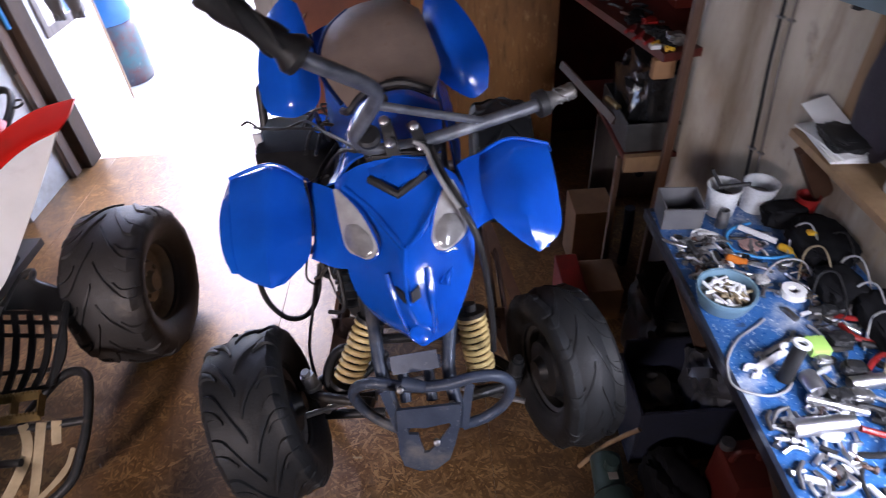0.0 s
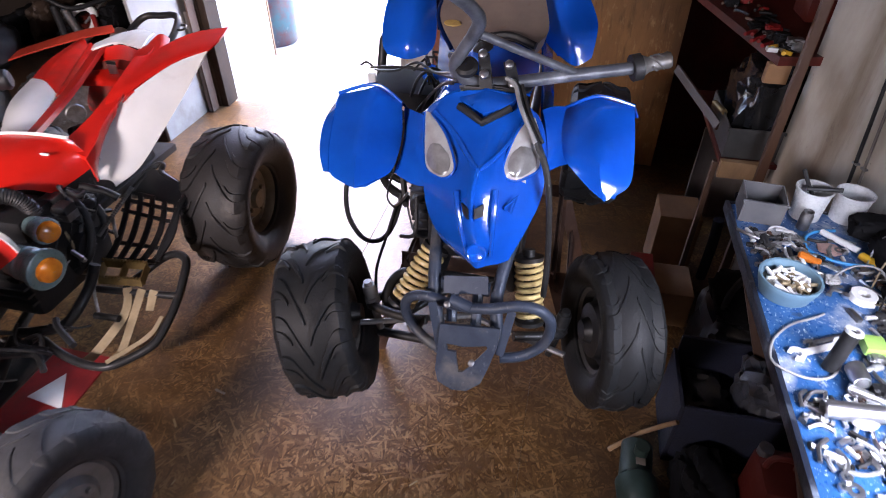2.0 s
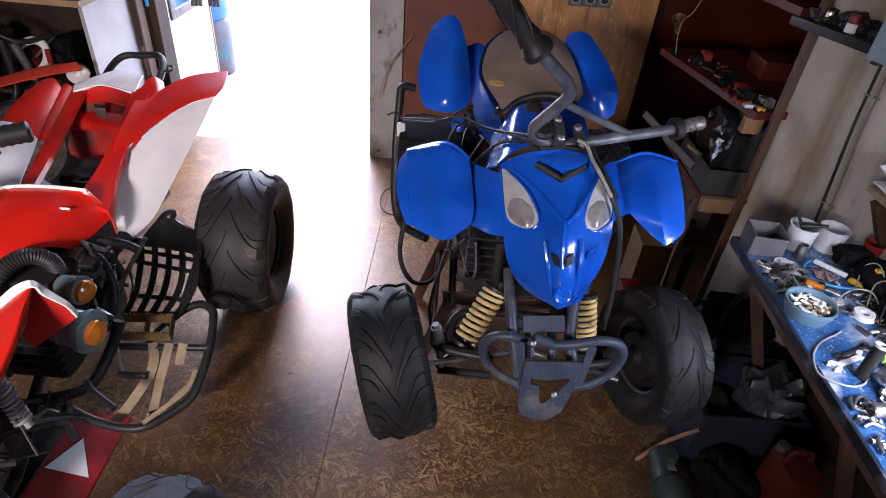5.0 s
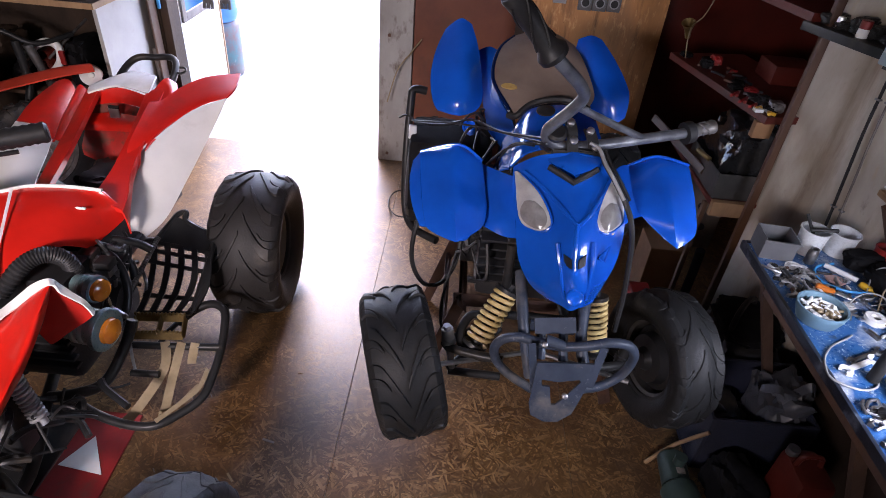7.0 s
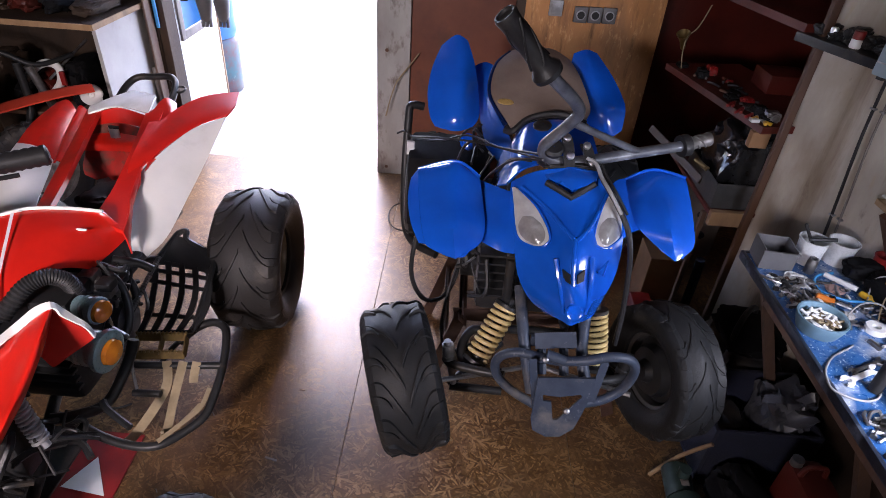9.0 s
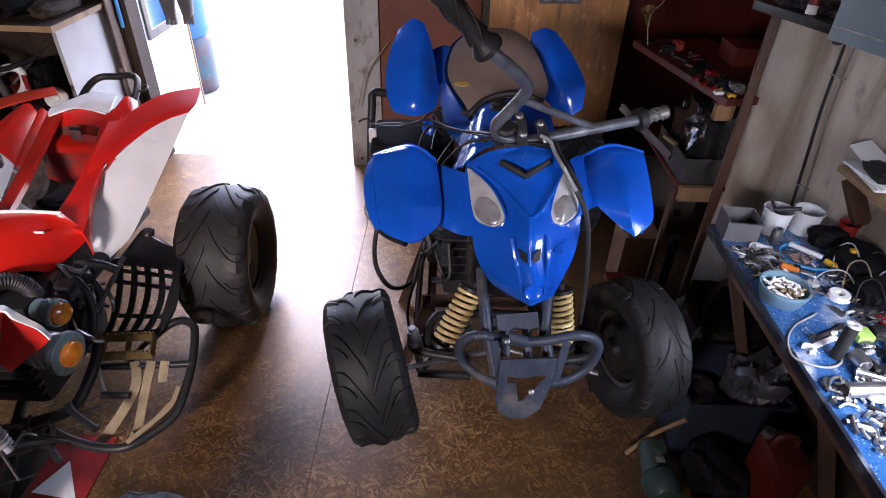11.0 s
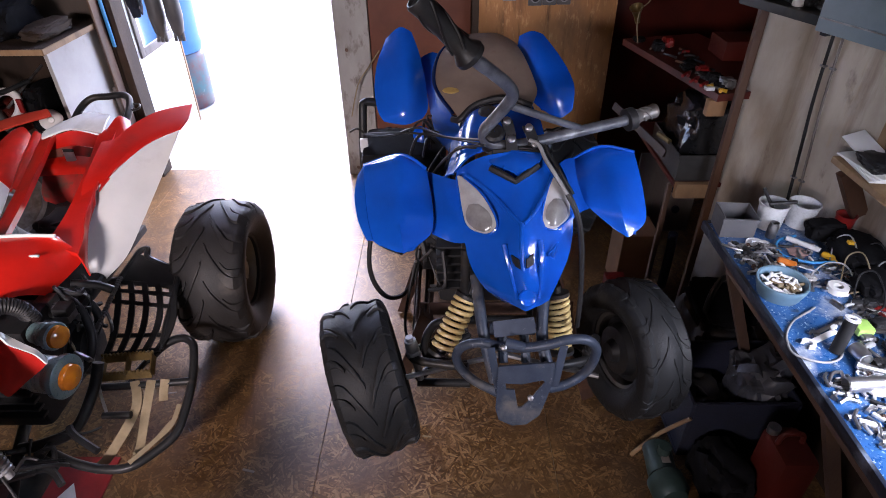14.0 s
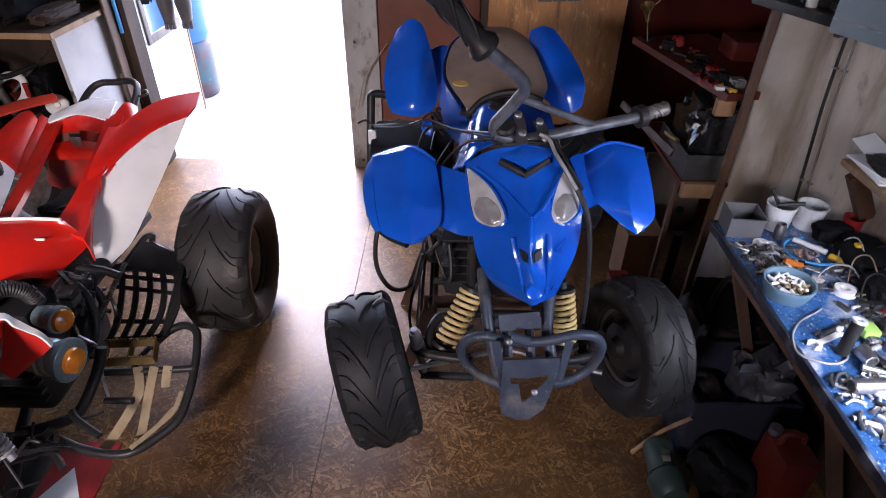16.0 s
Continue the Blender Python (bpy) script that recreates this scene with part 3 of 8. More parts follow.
DOOR = (-1.46, -0.283, 2.05)
WY = 3.31
bm = slab((DOOR[1] + 0.19, WY, 0), (2.1, WY + 0.1, 2.45), 0)
box(bm, (-2.7, WY, 0), (DOOR[0] - 0.09, WY + 0.1, 2.45))
box(bm, (DOOR[0] - 0.09, WY, DOOR[2]), (DOOR[1] + 0.19, WY + 0.1, 2.45))
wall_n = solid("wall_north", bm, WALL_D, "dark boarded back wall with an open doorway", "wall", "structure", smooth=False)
solid("wall_west", slab((-2.8, -1.7, 0), (-2.7, 3.41, 2.45), 0), WALL_D, "boarded side wall behind shelves, toned dark to limit bounce light", "wall", "structure", smooth=False)
# opening added in the unseen end wall for the back fill lamp
FILL_GAP = (-1.5, -0.5, 1.48, 2.12)
bm = slab((-2.7, -1.8, 0), (FILL_GAP[0], -1.7, 2.45), 0)
box(bm, (FILL_GAP[1], -1.8, 0), (2.1, -1.7, 2.45))
box(bm, (FILL_GAP[0], -1.8, 0), (FILL_GAP[1], -1.7, FILL_GAP[2]))
box(bm, (FILL_GAP[0], -1.8, FILL_GAP[3]), (FILL_GAP[1], -1.7, 2.45))
solid("wall_south", bm, WALL_D, "unseen boarded end wall with an opening added for the fill lamp", "wall", "structure", smooth=False)
solid("ceiling", slab((-2.8, -1.8, 2.45), (2.2, 3.41, 2.55), 0), WALL_D, "low boarded ceiling, toned dark to limit bounce light", "ceiling", "structure", smooth=False)
# east wall with a window over the bench, and the recess behind the post
EX = 1.57
WIN = (0.10, 0.76, 0.97, 1.42)
TURN_Y, WALL_TURN = 1.50, radians(19.1)  # past the bench the panel wall turns inwards
SLANT = Matrix.Translation((EX, TURN_Y, 0)) @ Matrix.Rotation(WALL_TURN, 4, "Z")
bm = slab((EX, WIN[1], 0), (EX + 0.06, TURN_Y, 2.45), 0)
box(bm, (0, 0, 0), (0.06, 0.53, 2.45), 0, SLANT)
box(bm, (EX, -1.7, 0), (EX + 0.06, WIN[0], 2.45))
box(bm, (EX, WIN[0], 0), (EX + 0.06, WIN[1], WIN[2]))
box(bm, (EX, WIN[0], WIN[3]), (EX + 0.06, WIN[1], 2.45))
wall_e = solid("wall_east", bm, WALL_G, "stained grey panel wall behind the workbench", "wall", "structure", smooth=False)
bm = slab((2.1, 1.88, 0), (2.2, 3.41, 2.45), 0)
box(bm, (EX - 0.10, 1.88, 0), (2.1, 1.935, 2.45))
solid("wall_recess", bm, WALL_R, "brown-red painted recess wall behind the shelves", "wall", "structure", smooth=False)
solid("recess_panel", slab((1.195, 3.285, 0), (2.0995, 3.3095, 2.45), 0), WALL_R, "brown-red painted panel at the back of the recess", "panel", "structure", smooth=False)
win = thing("window_1", (EX, WIN[0], WIN[2]), "small wooden window over the workbench", "window")
tagged(win, kind="structure")
bm = bmesh.new()
for a, b in (((EX - 0.01, WIN[0], WIN[2]), (EX + 0.05, WIN[0] + 0.04, WIN[3])), ((EX - 0.01, WIN[1] - 0.04, WIN[2]), (EX + 0.05, WIN[1], WIN[3])),
             ((EX - 0.01, WIN[0] + 0.04, WIN[2]), (EX + 0.05, WIN[1] - 0.04, WIN[2] + 0.04)), ((EX - 0.01, WIN[0] + 0.04, WIN[3] - 0.04), (EX + 0.05, WIN[1] - 0.04, WIN[3]))):
    box(bm, a, b, 0.002)
part("window_frame", bm, WHITE, win)
pane = part("pane", slab((EX + 0.035, WIN[0] + 0.04, WIN[2] + 0.04), (EX + 0.039, WIN[1] - 0.04, WIN[3] - 0.04), 0), CLEAR, win)
pane.visible_shadow = False

# frame round the added fill opening, never in view
fill_frame = tagged(thing("fill_opening", (FILL_GAP[0], -1.75, FILL_GAP[2]), "wooden frame of the unseen opening added for the fill lamp", "window"), kind="structure")
bm = bmesh.new()
for a, b in (((FILL_GAP[0], -1.78, FILL_GAP[2]), (FILL_GAP[0] + 0.05, -1.72, FILL_GAP[3])), ((FILL_GAP[1] - 0.05, -1.78, FILL_GAP[2]), (FILL_GAP[1], -1.72, FILL_GAP[3])), ((FILL_GAP[0] + 0.05, -1.78, FILL_GAP[2]), (FILL_GAP[1] - 0.05, -1.72, FILL_GAP[2] + 0.05)), ((FILL_GAP[0] + 0.05, -1.78, FILL_GAP[3] - 0.05), (FILL_GAP[1] - 0.05, -1.72, FILL_GAP[3]))):
    box(bm, a, b, 0.002)
part("window_frame", bm, WHITE, fill_frame)
# panel seam and cables on the grey wall
PLACE = SLANT
for dx, dy, r, mm, lb in ((-0.008, 0.0, 0.0050, BLACK_PL, "black cable running down the grey wall"), (-0.006, -0.032, 0.0038, GREYWOOD, "thin dusty cable running down the grey wall")):
    lead = thing("power_lead", (dx, 0.24 + dy, 1.30), lb, "cable")
    part("lead", tube(bmesh.new(), [(dx, 0.262 + dy, 1.30), (dx, 0.250 + dy, 1.08), (dx - 0.002, 0.226 + dy, 0.88), (dx, 0.206 + dy, 0.68), (dx, 0.195 + dy, 0.40), (dx, 0.20 + dy, 0.02)], r, 8), mm, lead)
    for z, y in ((1.16, 0.256), (0.80, 0.218)):
        part("cable_clip", slab((dx - 0.006, y + dy - 0.009, z), (-0.001, y + dy + 0.009, z + 0.006), 0.001), STEEL, lead)
PLACE = Matrix.Identity(4)
solid("post", slab((1.322, 1.895, 0), (1.350, 1.918, 2.45), 0.004), POST_M, "dark brown timber post at the shelf recess", "post", "structure", smooth=False)

# doorway: frame, the fixed panel beside it, the open leaf outside
bm = slab((DOOR[1], WY - 0.03, 0), (DOOR[1] + 0.19, WY + 0.08, 2.45), 0.004)
solid("door_panel", bm, DOORGREY, "scuffed grey metal panel beside the doorway", "panel", "structure", smooth=False)
for q in ((-0.225, 0.78), (-0.225, 0.05), (-0.225, 1.5)):
    bm = bmesh.new()
    lathe(bm, [(0, 0.010), (0.004, 0.010), (0.006, 0.006)], along((q[0], WY - 0.03, q[1]), (q[0], WY - 1, q[1])), 12)
    solid("panel_bolt", bm, RUST, "rusty bolt head on the grey panel", "bolt", group="bolts on the panel")
bm = slab((DOOR[1] + 0.195, WY - 0.022, 0.0), (0.47, WY - 0.002, 2.3), 0.003)
solid("brown_door", bm, BROWN_D, "glossy dark brown board door in the back wall", "door", "structure", smooth=False)
for k, (xa, xb, mm, yy) in enumerate(((-1.55, -1.51, FRAME_D, 0.06), (-1.508, -1.462, FRAME_D, 0.05))):
    solid("door_frame", slab((xa, WY - yy, 0), (xb, WY + 0.08, 2.4), 0.004), mm, "rough dark timber door frame", "door frame", "structure", smooth=False)
solid("threshold", slab((DOOR[0], WY + 0.051, -0.06), (DOOR[1], WY + 0.13, -0.003), 0.004), SAND, "pale worn door sill", "sill", "structure", smooth=False)
leaf = thing("door_1", (-1.5, 3.42, 0), "white painted door leaf standing open outside", "door")
tagged(leaf, kind="structure")
bm = bmesh.new()
LX = -1.50
box(bm, (LX - 0.04, 3.42, 0.05), (LX, 4.06, 0.70), 0.004)
box(bm, (LX - 0.04, 3.42, 0.70), (LX, 3.50, 2.0), 0.004)
box(bm, (LX - 0.04, 3.95, 0.70), (LX, 4.06, 2.0), 0.004)
part("leaf", bm, WHITE, leaf)
part("edge_strip", slab((LX - 0.045, 4.062, 0.05), (LX + 0.006, 4.08, 2.0), 0.003), WOOD, leaf, "bare wooden edge strip")
bm = bmesh.new()
box(bm, (LX + 0.001, 3.48, 0.68), (LX + 0.016, 3.53, 2.0), 0.003)
box(bm, (LX + 0.001, 3.53, 0.68), (LX + 0.016, 3.95, 0.73), 0.003)
part("window_trim", bm, GREYWOOD, leaf, "grey wooden trim round the opening")

# drum and can out in the yard
drum = thing("drum", (-1.86, 4.75, -0.08), "blue plastic drum standing in the yard by the door", "drum")
bm = bmesh.new()
lathe(bm, [(0.45, 0.20), (0.50, 0.215), (0.55, 0.205), (0.90, 0.215), (1.0, 0.19), (1.02, 0.08)], upright(-1.86, 4.75, -0.08), 36)
part("body", bm, DRUM_B, drum)
bm = bmesh.new()
lathe(bm, [(0.0, 0.20), (0.02, 0.215), (0.41, 0.215), (0.44, 0.20), (0.449, 0.19)], upright(-1.86, 4.75, -0.08), 36)
part("printed_band", bm, mat("red_printed_tin", (0.11, 0.005, 0.004), (0.012, 0.085, 0.11), 0.35, 0.0, 5, 120, 0.03, dirt=(0.36, 0.33, 0.30), amount=0.25), drum, "red and white printed tin below")

# work gloves hung up beside the doorway
for i, (gx, gz) in enumerate(((-1.20, 0.885), (-1.105, 0.89))):
    g = thing("work_glove", (gx, 3.2, gz), "grey work glove hanging beside the doorway", "glove", "hanging gloves")
    bm = bmesh.new()
    lathe(bm, [(0.0, 0.018), (0.02, 0.030), (0.10, 0.042), (0.16, 0.040), (0.26, 0.045)], upright(gx, 3.2, gz), 14)
    for k in range(3):
        tube(bm, [(gx - 0.02 + k * 0.02, 3.2, gz + 0.02), (gx - 0.022 + k * 0.022, 3.195, gz - 0.03)], 0.010, 8, 3)
    part("palm", bm, PLASTIC_G, g)
    part("hang_string", tube(bmesh.new(), [(gx, 3.2, gz + 0.25), (gx, 3.22, 2.03), (gx, 3.30, 2.06)], 0.003, 6), CABLE, g)

jacket = thing("work_jacket", (-1.305, 3.2, 1.2), "dark navy work jacket hung by the door frame", "jacket")
part("jacket_body", crumple((-1.350, 3.16, 0.982), (-1.260, 3.25, 1.75), 44.0, 0.16), CLOTH_B, jacket)
part("jacket_sleeve", crumple((-1.310, 3.14, 1.032), (-1.250, 3.20, 1.60), 45.0, 0.14), CLOTH_B, jacket)

# plywood end board with its sockets
PY = 3.05
ply = solid("plywood_board", slab((0.50, PY, 0), (1.19, PY + 0.02, 2.4), 0.002), PLY, "bare plywood end board carrying the sockets", "board", "structure", smooth=False)
def socket(x, z, kind):
    s = thing("wall_socket" if kind else "light_switch", (x, PY, z), "white wall socket screwed to the plywood" if kind else "white square light switch on the plywood", "socket" if kind else "switch", "sockets on the board" if kind else "")
    part("plate", slab((x - 0.034, PY - 0.022, z - 0.038), (x + 0.034, PY - 0.001, z + 0.038), 0.005), PLASTIC_G if kind else TUB_M, s)
    bm = bmesh.new()
    if kind:
        lathe(bm, [(0.0, 0.024), (0.003, 0.024), (0.004, 0.021)], along((x, PY - 0.022, z), (x, PY - 1, z)), 24)
        part("face", bm, TUB_M, s)
        bm = bmesh.new()
        lathe(bm, [(0.0, 0.018), (0.002, 0.018)], along((x, PY - 0.0255, z), (x, PY - 1, z)), 20)
        part("well", bm, BLACK_PL, s)
    else:
        box(bm, (x - 0.022, PY - 0.027, z - 0.026), (x + 0.022, PY - 0.0225, z + 0.026), 0.002)
        part("rocker", bm, TUB_M, s)
for k in range(3):
    socket(0.775 + 0.071 * k, 1.097 + 0.002 * k, True)
socket(0.648, 1.12, False)


# ---- the blue quad, raised on a steel trestle ----
blue = thing("quad_bike", (0.48, 1.6, 0.47), "blue quad bike with its front wheels hanging, propped on a trestle", "quad bike")

# front fenders: pointed shields with a soft ridge down the middle
FEN_L = [[(0.109, 1.47, 0.952), (0.21, 1.47, 0.979), (0.279, 1.47, 0.942)],
         [(0.102, 1.43, 0.995), (0.207, 1.425, 1.029), (0.276, 1.415, 0.991)],
         [(0.111, 1.345, 0.959), (0.206, 1.325, 0.979), (0.29, 1.355, 0.943)],
         [(0.125, 1.265, 0.919), (0.21, 1.24, 0.943), (0.297, 1.285, 0.914)],
         [(0.141, 1.215, 0.887), (0.218, 1.188, 0.909), (0.288, 1.235, 0.891)],
         [(0.2, 1.178, 0.879), (0.223, 1.165, 0.882), (0.246, 1.182, 0.886)]]
FEN_R = [[(0.705, 1.47, 0.979), (0.777, 1.475, 1.001), (0.862, 1.47, 0.988)],
         [(0.684, 1.44, 1.006), (0.757, 1.445, 1.04), (0.842, 1.42, 1.034)],
         [(0.676, 1.37, 0.996), (0.765, 1.345, 1.009), (0.845, 1.36, 1.007)],
         [(0.685, 1.31, 0.969), (0.769, 1.275, 0.99), (0.849, 1.305, 0.97)],
         [(0.704, 1.27, 0.948), (0.776, 1.225, 0.953), (0.846, 1.245, 0.928)],
         [(0.76, 1.225, 0.914), (0.794, 1.205, 0.899), (0.814, 1.213, 0.909)]]
fenders = [part("front_fender", skin(bmesh.new(), net, 0.006, 6, 5, True), BLUE, blue, "glossy blue pointed front fender", angle=50) for net in (FEN_L, FEN_R)]
LIP_L = [[(0.082, 1.43, 0.965), (0.102, 1.428, 0.996)], [(0.081, 1.35, 0.945), (0.111, 1.343, 0.961)], [(0.098, 1.27, 0.914), (0.125, 1.263, 0.921)], [(0.124, 1.218, 0.887), (0.141, 1.213, 0.889)]]
part("fender_lip", skin(bmesh.new(), LIP_L, 0.005, 4, 1), BLUE, fenders[0])
for net, owner in ((FEN_L, fenders[0]), (FEN_R, fenders[1])):
    edge = [Vector(net[1][k]) + Vector((0, -0.004, 0.003)) for k in range(3)]
    part("rolled_edge", tube(bmesh.new(), edge, 0.0045, 8, 6), BLUE, owner)

# nose cowl: a wide mask with a ridged beak between the lamps
NOSE = [[(0.359, 1.36, 1.013), (0.399, 1.345, 1.049), (0.44, 1.335, 1.07), (0.501, 1.33, 1.081), (0.554, 1.325, 1.08), (0.582, 1.325, 1.068), (0.625, 1.33, 1.031)],
        [(0.358, 1.33, 0.99), (0.386, 1.315, 1.018), (0.443, 1.3, 1.031), (0.506, 1.272, 1.027), (0.563, 1.285, 1.042), (0.597, 1.285, 1.035), (0.644, 1.3, 1.007)],
        [(0.363, 1.285, 0.955), (0.416, 1.27, 0.995), (0.471, 1.245, 1.003), (0.512, 1.215, 0.998), (0.548, 1.235, 1.008), (0.58, 1.245, 1.013), (0.655, 1.27, 0.965)],
        [(0.374, 1.24, 0.914), (0.454, 1.215, 0.955), (0.484, 1.188, 0.972), (0.514, 1.162, 0.975), (0.542, 1.18, 0.98), (0.57, 1.2, 0.976), (0.658, 1.24, 0.923)]]
NOSE += [[(0.378, 1.215, 0.883), (0.444, 1.175, 0.92), (0.484, 1.148, 0.931), (0.51, 1.12, 0.936), (0.546, 1.135, 0.941), (0.583, 1.165, 0.932), (0.655, 1.215, 0.876)],
         [(0.394, 1.19, 0.823), (0.44, 1.148, 0.841), (0.477, 1.12, 0.87), (0.515, 1.092, 0.88), (0.556, 1.108, 0.884), (0.595, 1.14, 0.863), (0.64, 1.18, 0.84)],
         [(0.431, 1.17, 0.765), (0.456, 1.138, 0.785), (0.492, 1.108, 0.814), (0.528, 1.082, 0.826), (0.564, 1.092, 0.825), (0.592, 1.125, 0.813), (0.62, 1.16, 0.793)],
         [(0.479, 1.152, 0.734), (0.496, 1.128, 0.745), (0.513, 1.105, 0.753), (0.532, 1.09, 0.753), (0.554, 1.098, 0.758), (0.579, 1.12, 0.751), (0.599, 1.14, 0.749)]]
nose = part("nose_cowl", skin(bmesh.new(), NOSE, 0.006, 5, 4), BLUE, blue, "glossy blue mask-shaped nose cowl with a beak", angle=60)
# ribs beside the vents, the vents, the moulded boss and the small triangle recess
for pts in ([(0.472, 1.143, 0.922), (0.485, 1.110, 0.874), (0.508, 1.092, 0.792)], [(0.559, 1.137, 0.939), (0.562, 1.102, 0.888), (0.562, 1.090, 0.796)]):
    part("cowl_rib", tube(bmesh.new(), pts, 0.0075, 8, 6, r_end=0.005), BLUE, nose)
for net in ([[(0.487, 1.119, 0.908), (0.503, 1.101, 0.907)], [(0.494, 1.109, 0.884), (0.508, 1.091, 0.885)]], [[(0.522, 1.091, 0.914), (0.540, 1.106, 0.921)], [(0.523, 1.083, 0.893), (0.540, 1.094, 0.897)]]):
    part("vent", skin(bmesh.new(), net, 0.004, 2, 2), BLACK_PL, nose, "black vent slot")
bm = bmesh.new()
lathe(bm, [(0.0, 0.023), (0.005, 0.023), (0.0075, 0.020), (0.0050, 0.016), (0.0045, 0.001)], along((0.531, 1.081, 0.806), (0.533, 0.90, 0.872)), 28, False)
part("badge_boss", bm, BLUE, nose, "round moulded boss on the beak")
part("air_scoop", tube(bmesh.new(), [(0.579, 1.134, 0.898), (0.606, 1.154, 0.919), (0.597, 1.136, 0.884), (0.580, 1.134, 0.896)], 0.003, 6, 1, straight=True), BLUE, nose, "raised triangular moulding")
# crests that run from the lamps to the beak
for pts in ([(0.384, 1.316, 1.023), (0.440, 1.262, 1.003), (0.480, 1.205, 0.985), (0.512, 1.160, 0.972)], [(0.600, 1.282, 1.038), (0.578, 1.240, 1.014), (0.548, 1.190, 0.988), (0.518, 1.158, 0.972)], [(0.514, 1.160, 0.973), (0.511, 1.118, 0.934), (0.516, 1.090, 0.882)]):
    part("cowl_crest", tube(bmesh.new(), pts, 0.006, 8, 6), BLUE, nose)
# raised visor under the bars and the dark slot below it
VISOR = [[(0.441, 1.345, 1.065), (0.504, 1.335, 1.084), (0.578, 1.33, 1.077)], [(0.444, 1.315, 1.058), (0.503, 1.296, 1.070), (0.569, 1.298, 1.073)], [(0.476, 1.291, 1.053), (0.504, 1.268, 1.050), (0.545, 1.281, 1.063)]]
part("visor", skin(bmesh.new(), VISOR, 0.010, 4, 4, True), BLUE, nose, "raised blue visor piece", angle=20)
part("cowl_slot", tube(bmesh.new(), [(0.444, 1.305, 1.048), (0.476, 1.282, 1.041), (0.505, 1.261, 1.033), (0.535, 1.277, 1.047), (0.564, 1.292, 1.061)], 0.009, 8, 1, straight=True), BLACK_PL, nose, "dark slot in the cowl")
HL_L = [[(0.358, 1.325, 1.013), (0.364, 1.322, 1.019), (0.378, 1.316, 1.015)], [(0.364, 1.29, 0.984), (0.388, 1.275, 1.001), (0.419, 1.262, 1.002)], [(0.371, 1.255, 0.948), (0.407, 1.232, 0.968), (0.446, 1.218, 0.977)],
        [(0.382, 1.228, 0.923), (0.419, 1.2, 0.938), (0.458, 1.192, 0.952)], [(0.409, 1.212, 0.913), (0.435, 1.187, 0.924), (0.451, 1.184, 0.938)]]
HL_R = [[(0.605, 1.285, 1.044), (0.612, 1.287, 1.048), (0.623, 1.29, 1.039)], [(0.585, 1.245, 1.025), (0.612, 1.252, 1.025), (0.64, 1.268, 1.008)], [(0.572, 1.215, 0.992), (0.605, 1.215, 0.992), (0.646, 1.24, 0.974)],
        [(0.566, 1.188, 0.966), (0.598, 1.185, 0.966), (0.642, 1.22, 0.952)], [(0.574, 1.175, 0.95), (0.596, 1.175, 0.944), (0.618, 1.19, 0.946)]]
for net in (HL_L, HL_R):
    lamp = part("headlight", skin(bmesh.new(), net, 0.014, 5, 5), LENS, blue, "cloudy teardrop headlight")
    nrm = (Vector(net[3][1]) - Vector(net[1][1])).cross(Vector(net[2][2]) - Vector(net[2][0])).normalized()
    nrm = nrm if nrm.y < 0 else -nrm
    inner = []
    for f, wide in ((1.7, 0.35), (2.1, 0.72), (2.7, 0.80), (3.3, 0.66), (3.7, 0.40)):
        i0, u = int(f), f - int(f)
        l, c, r = (Vector(net[i0][k]).lerp(Vector(net[i0 + 1][k]), u) for k in range(3))
        inner.append([c.lerp(l, wide) + nrm * 0.003, c + nrm * 0.005, c.lerp(r, wide) + nrm * 0.003])
    part("reflector", skin(bmesh.new(), inner, 0.003, 5, 5), LENS_IN, lamp, "dull grey-brown reflector behind the lens")
    rim_line = [Vector(q) for q in [net[0][0], *(r[0] for r in net[1:]), net[4][1], *(r[2] for r in net[::-1])]]
    part("lamp_rim", tube(bmesh.new(), rim_line, 0.003, 6, 4), BLUE, lamp)

# bridge panels joining fenders and cowl
BR_L = [[(0.276, 1.43, 0.976), (0.324, 1.41, 0.969), (0.365, 1.36, 0.982)], [(0.291, 1.37, 0.934), (0.329, 1.34, 0.937), (0.365, 1.29, 0.953)], [(0.298, 1.3, 0.904), (0.338, 1.27, 0.909), (0.374, 1.245, 0.911)], [(0.292, 1.26, 0.878), (0.342, 1.24, 0.865), (0.379, 1.22, 0.874)]]
BR_R = [[(0.631, 1.36, 1.032), (0.656, 1.4, 1.025), (0.688, 1.44, 1.01)], [(0.646, 1.31, 1.009), (0.662, 1.34, 1.002), (0.683, 1.37, 0.996)], [(0.657, 1.275, 0.962), (0.674, 1.29, 0.963), (0.688, 1.31, 0.97)], [(0.655, 1.245, 0.928), (0.681, 1.262, 0.942), (0.706, 1.272, 0.949)]]
for net in (BR_L, BR_R):
    part("bridge_panel", skin(bmesh.new(), net, 0.005, 4, 4), BLUE, blue, "blue panel between fender and cowl")

# tank cover, side skirts, seat
TANK = [[(0.357, 1.4, 0.986), (0.4, 1.42, 1.024), (0.467, 1.42, 1.047), (0.519, 1.41, 1.056), (0.598, 1.39, 1.048)], [(0.368, 1.5, 0.999), (0.402, 1.52, 1.055), (0.466, 1.53, 1.074), (0.529, 1.52, 1.078), (0.604, 1.5, 1.055)],
        [(0.378, 1.6, 1.026), (0.407, 1.62, 1.068), (0.465, 1.63, 1.086), (0.531, 1.62, 1.092), (0.598, 1.6, 1.067)], [(0.39, 1.67, 0.98), (0.42, 1.69, 1.02), (0.465, 1.70, 1.03), (0.53, 1.69, 1.03), (0.59, 1.67, 1.01)]]
part("tank_cover", skin(bmesh.new(), TANK, 0.006, 5, 5), BLUE, blue, "blue tank cover behind the bars", angle=60)
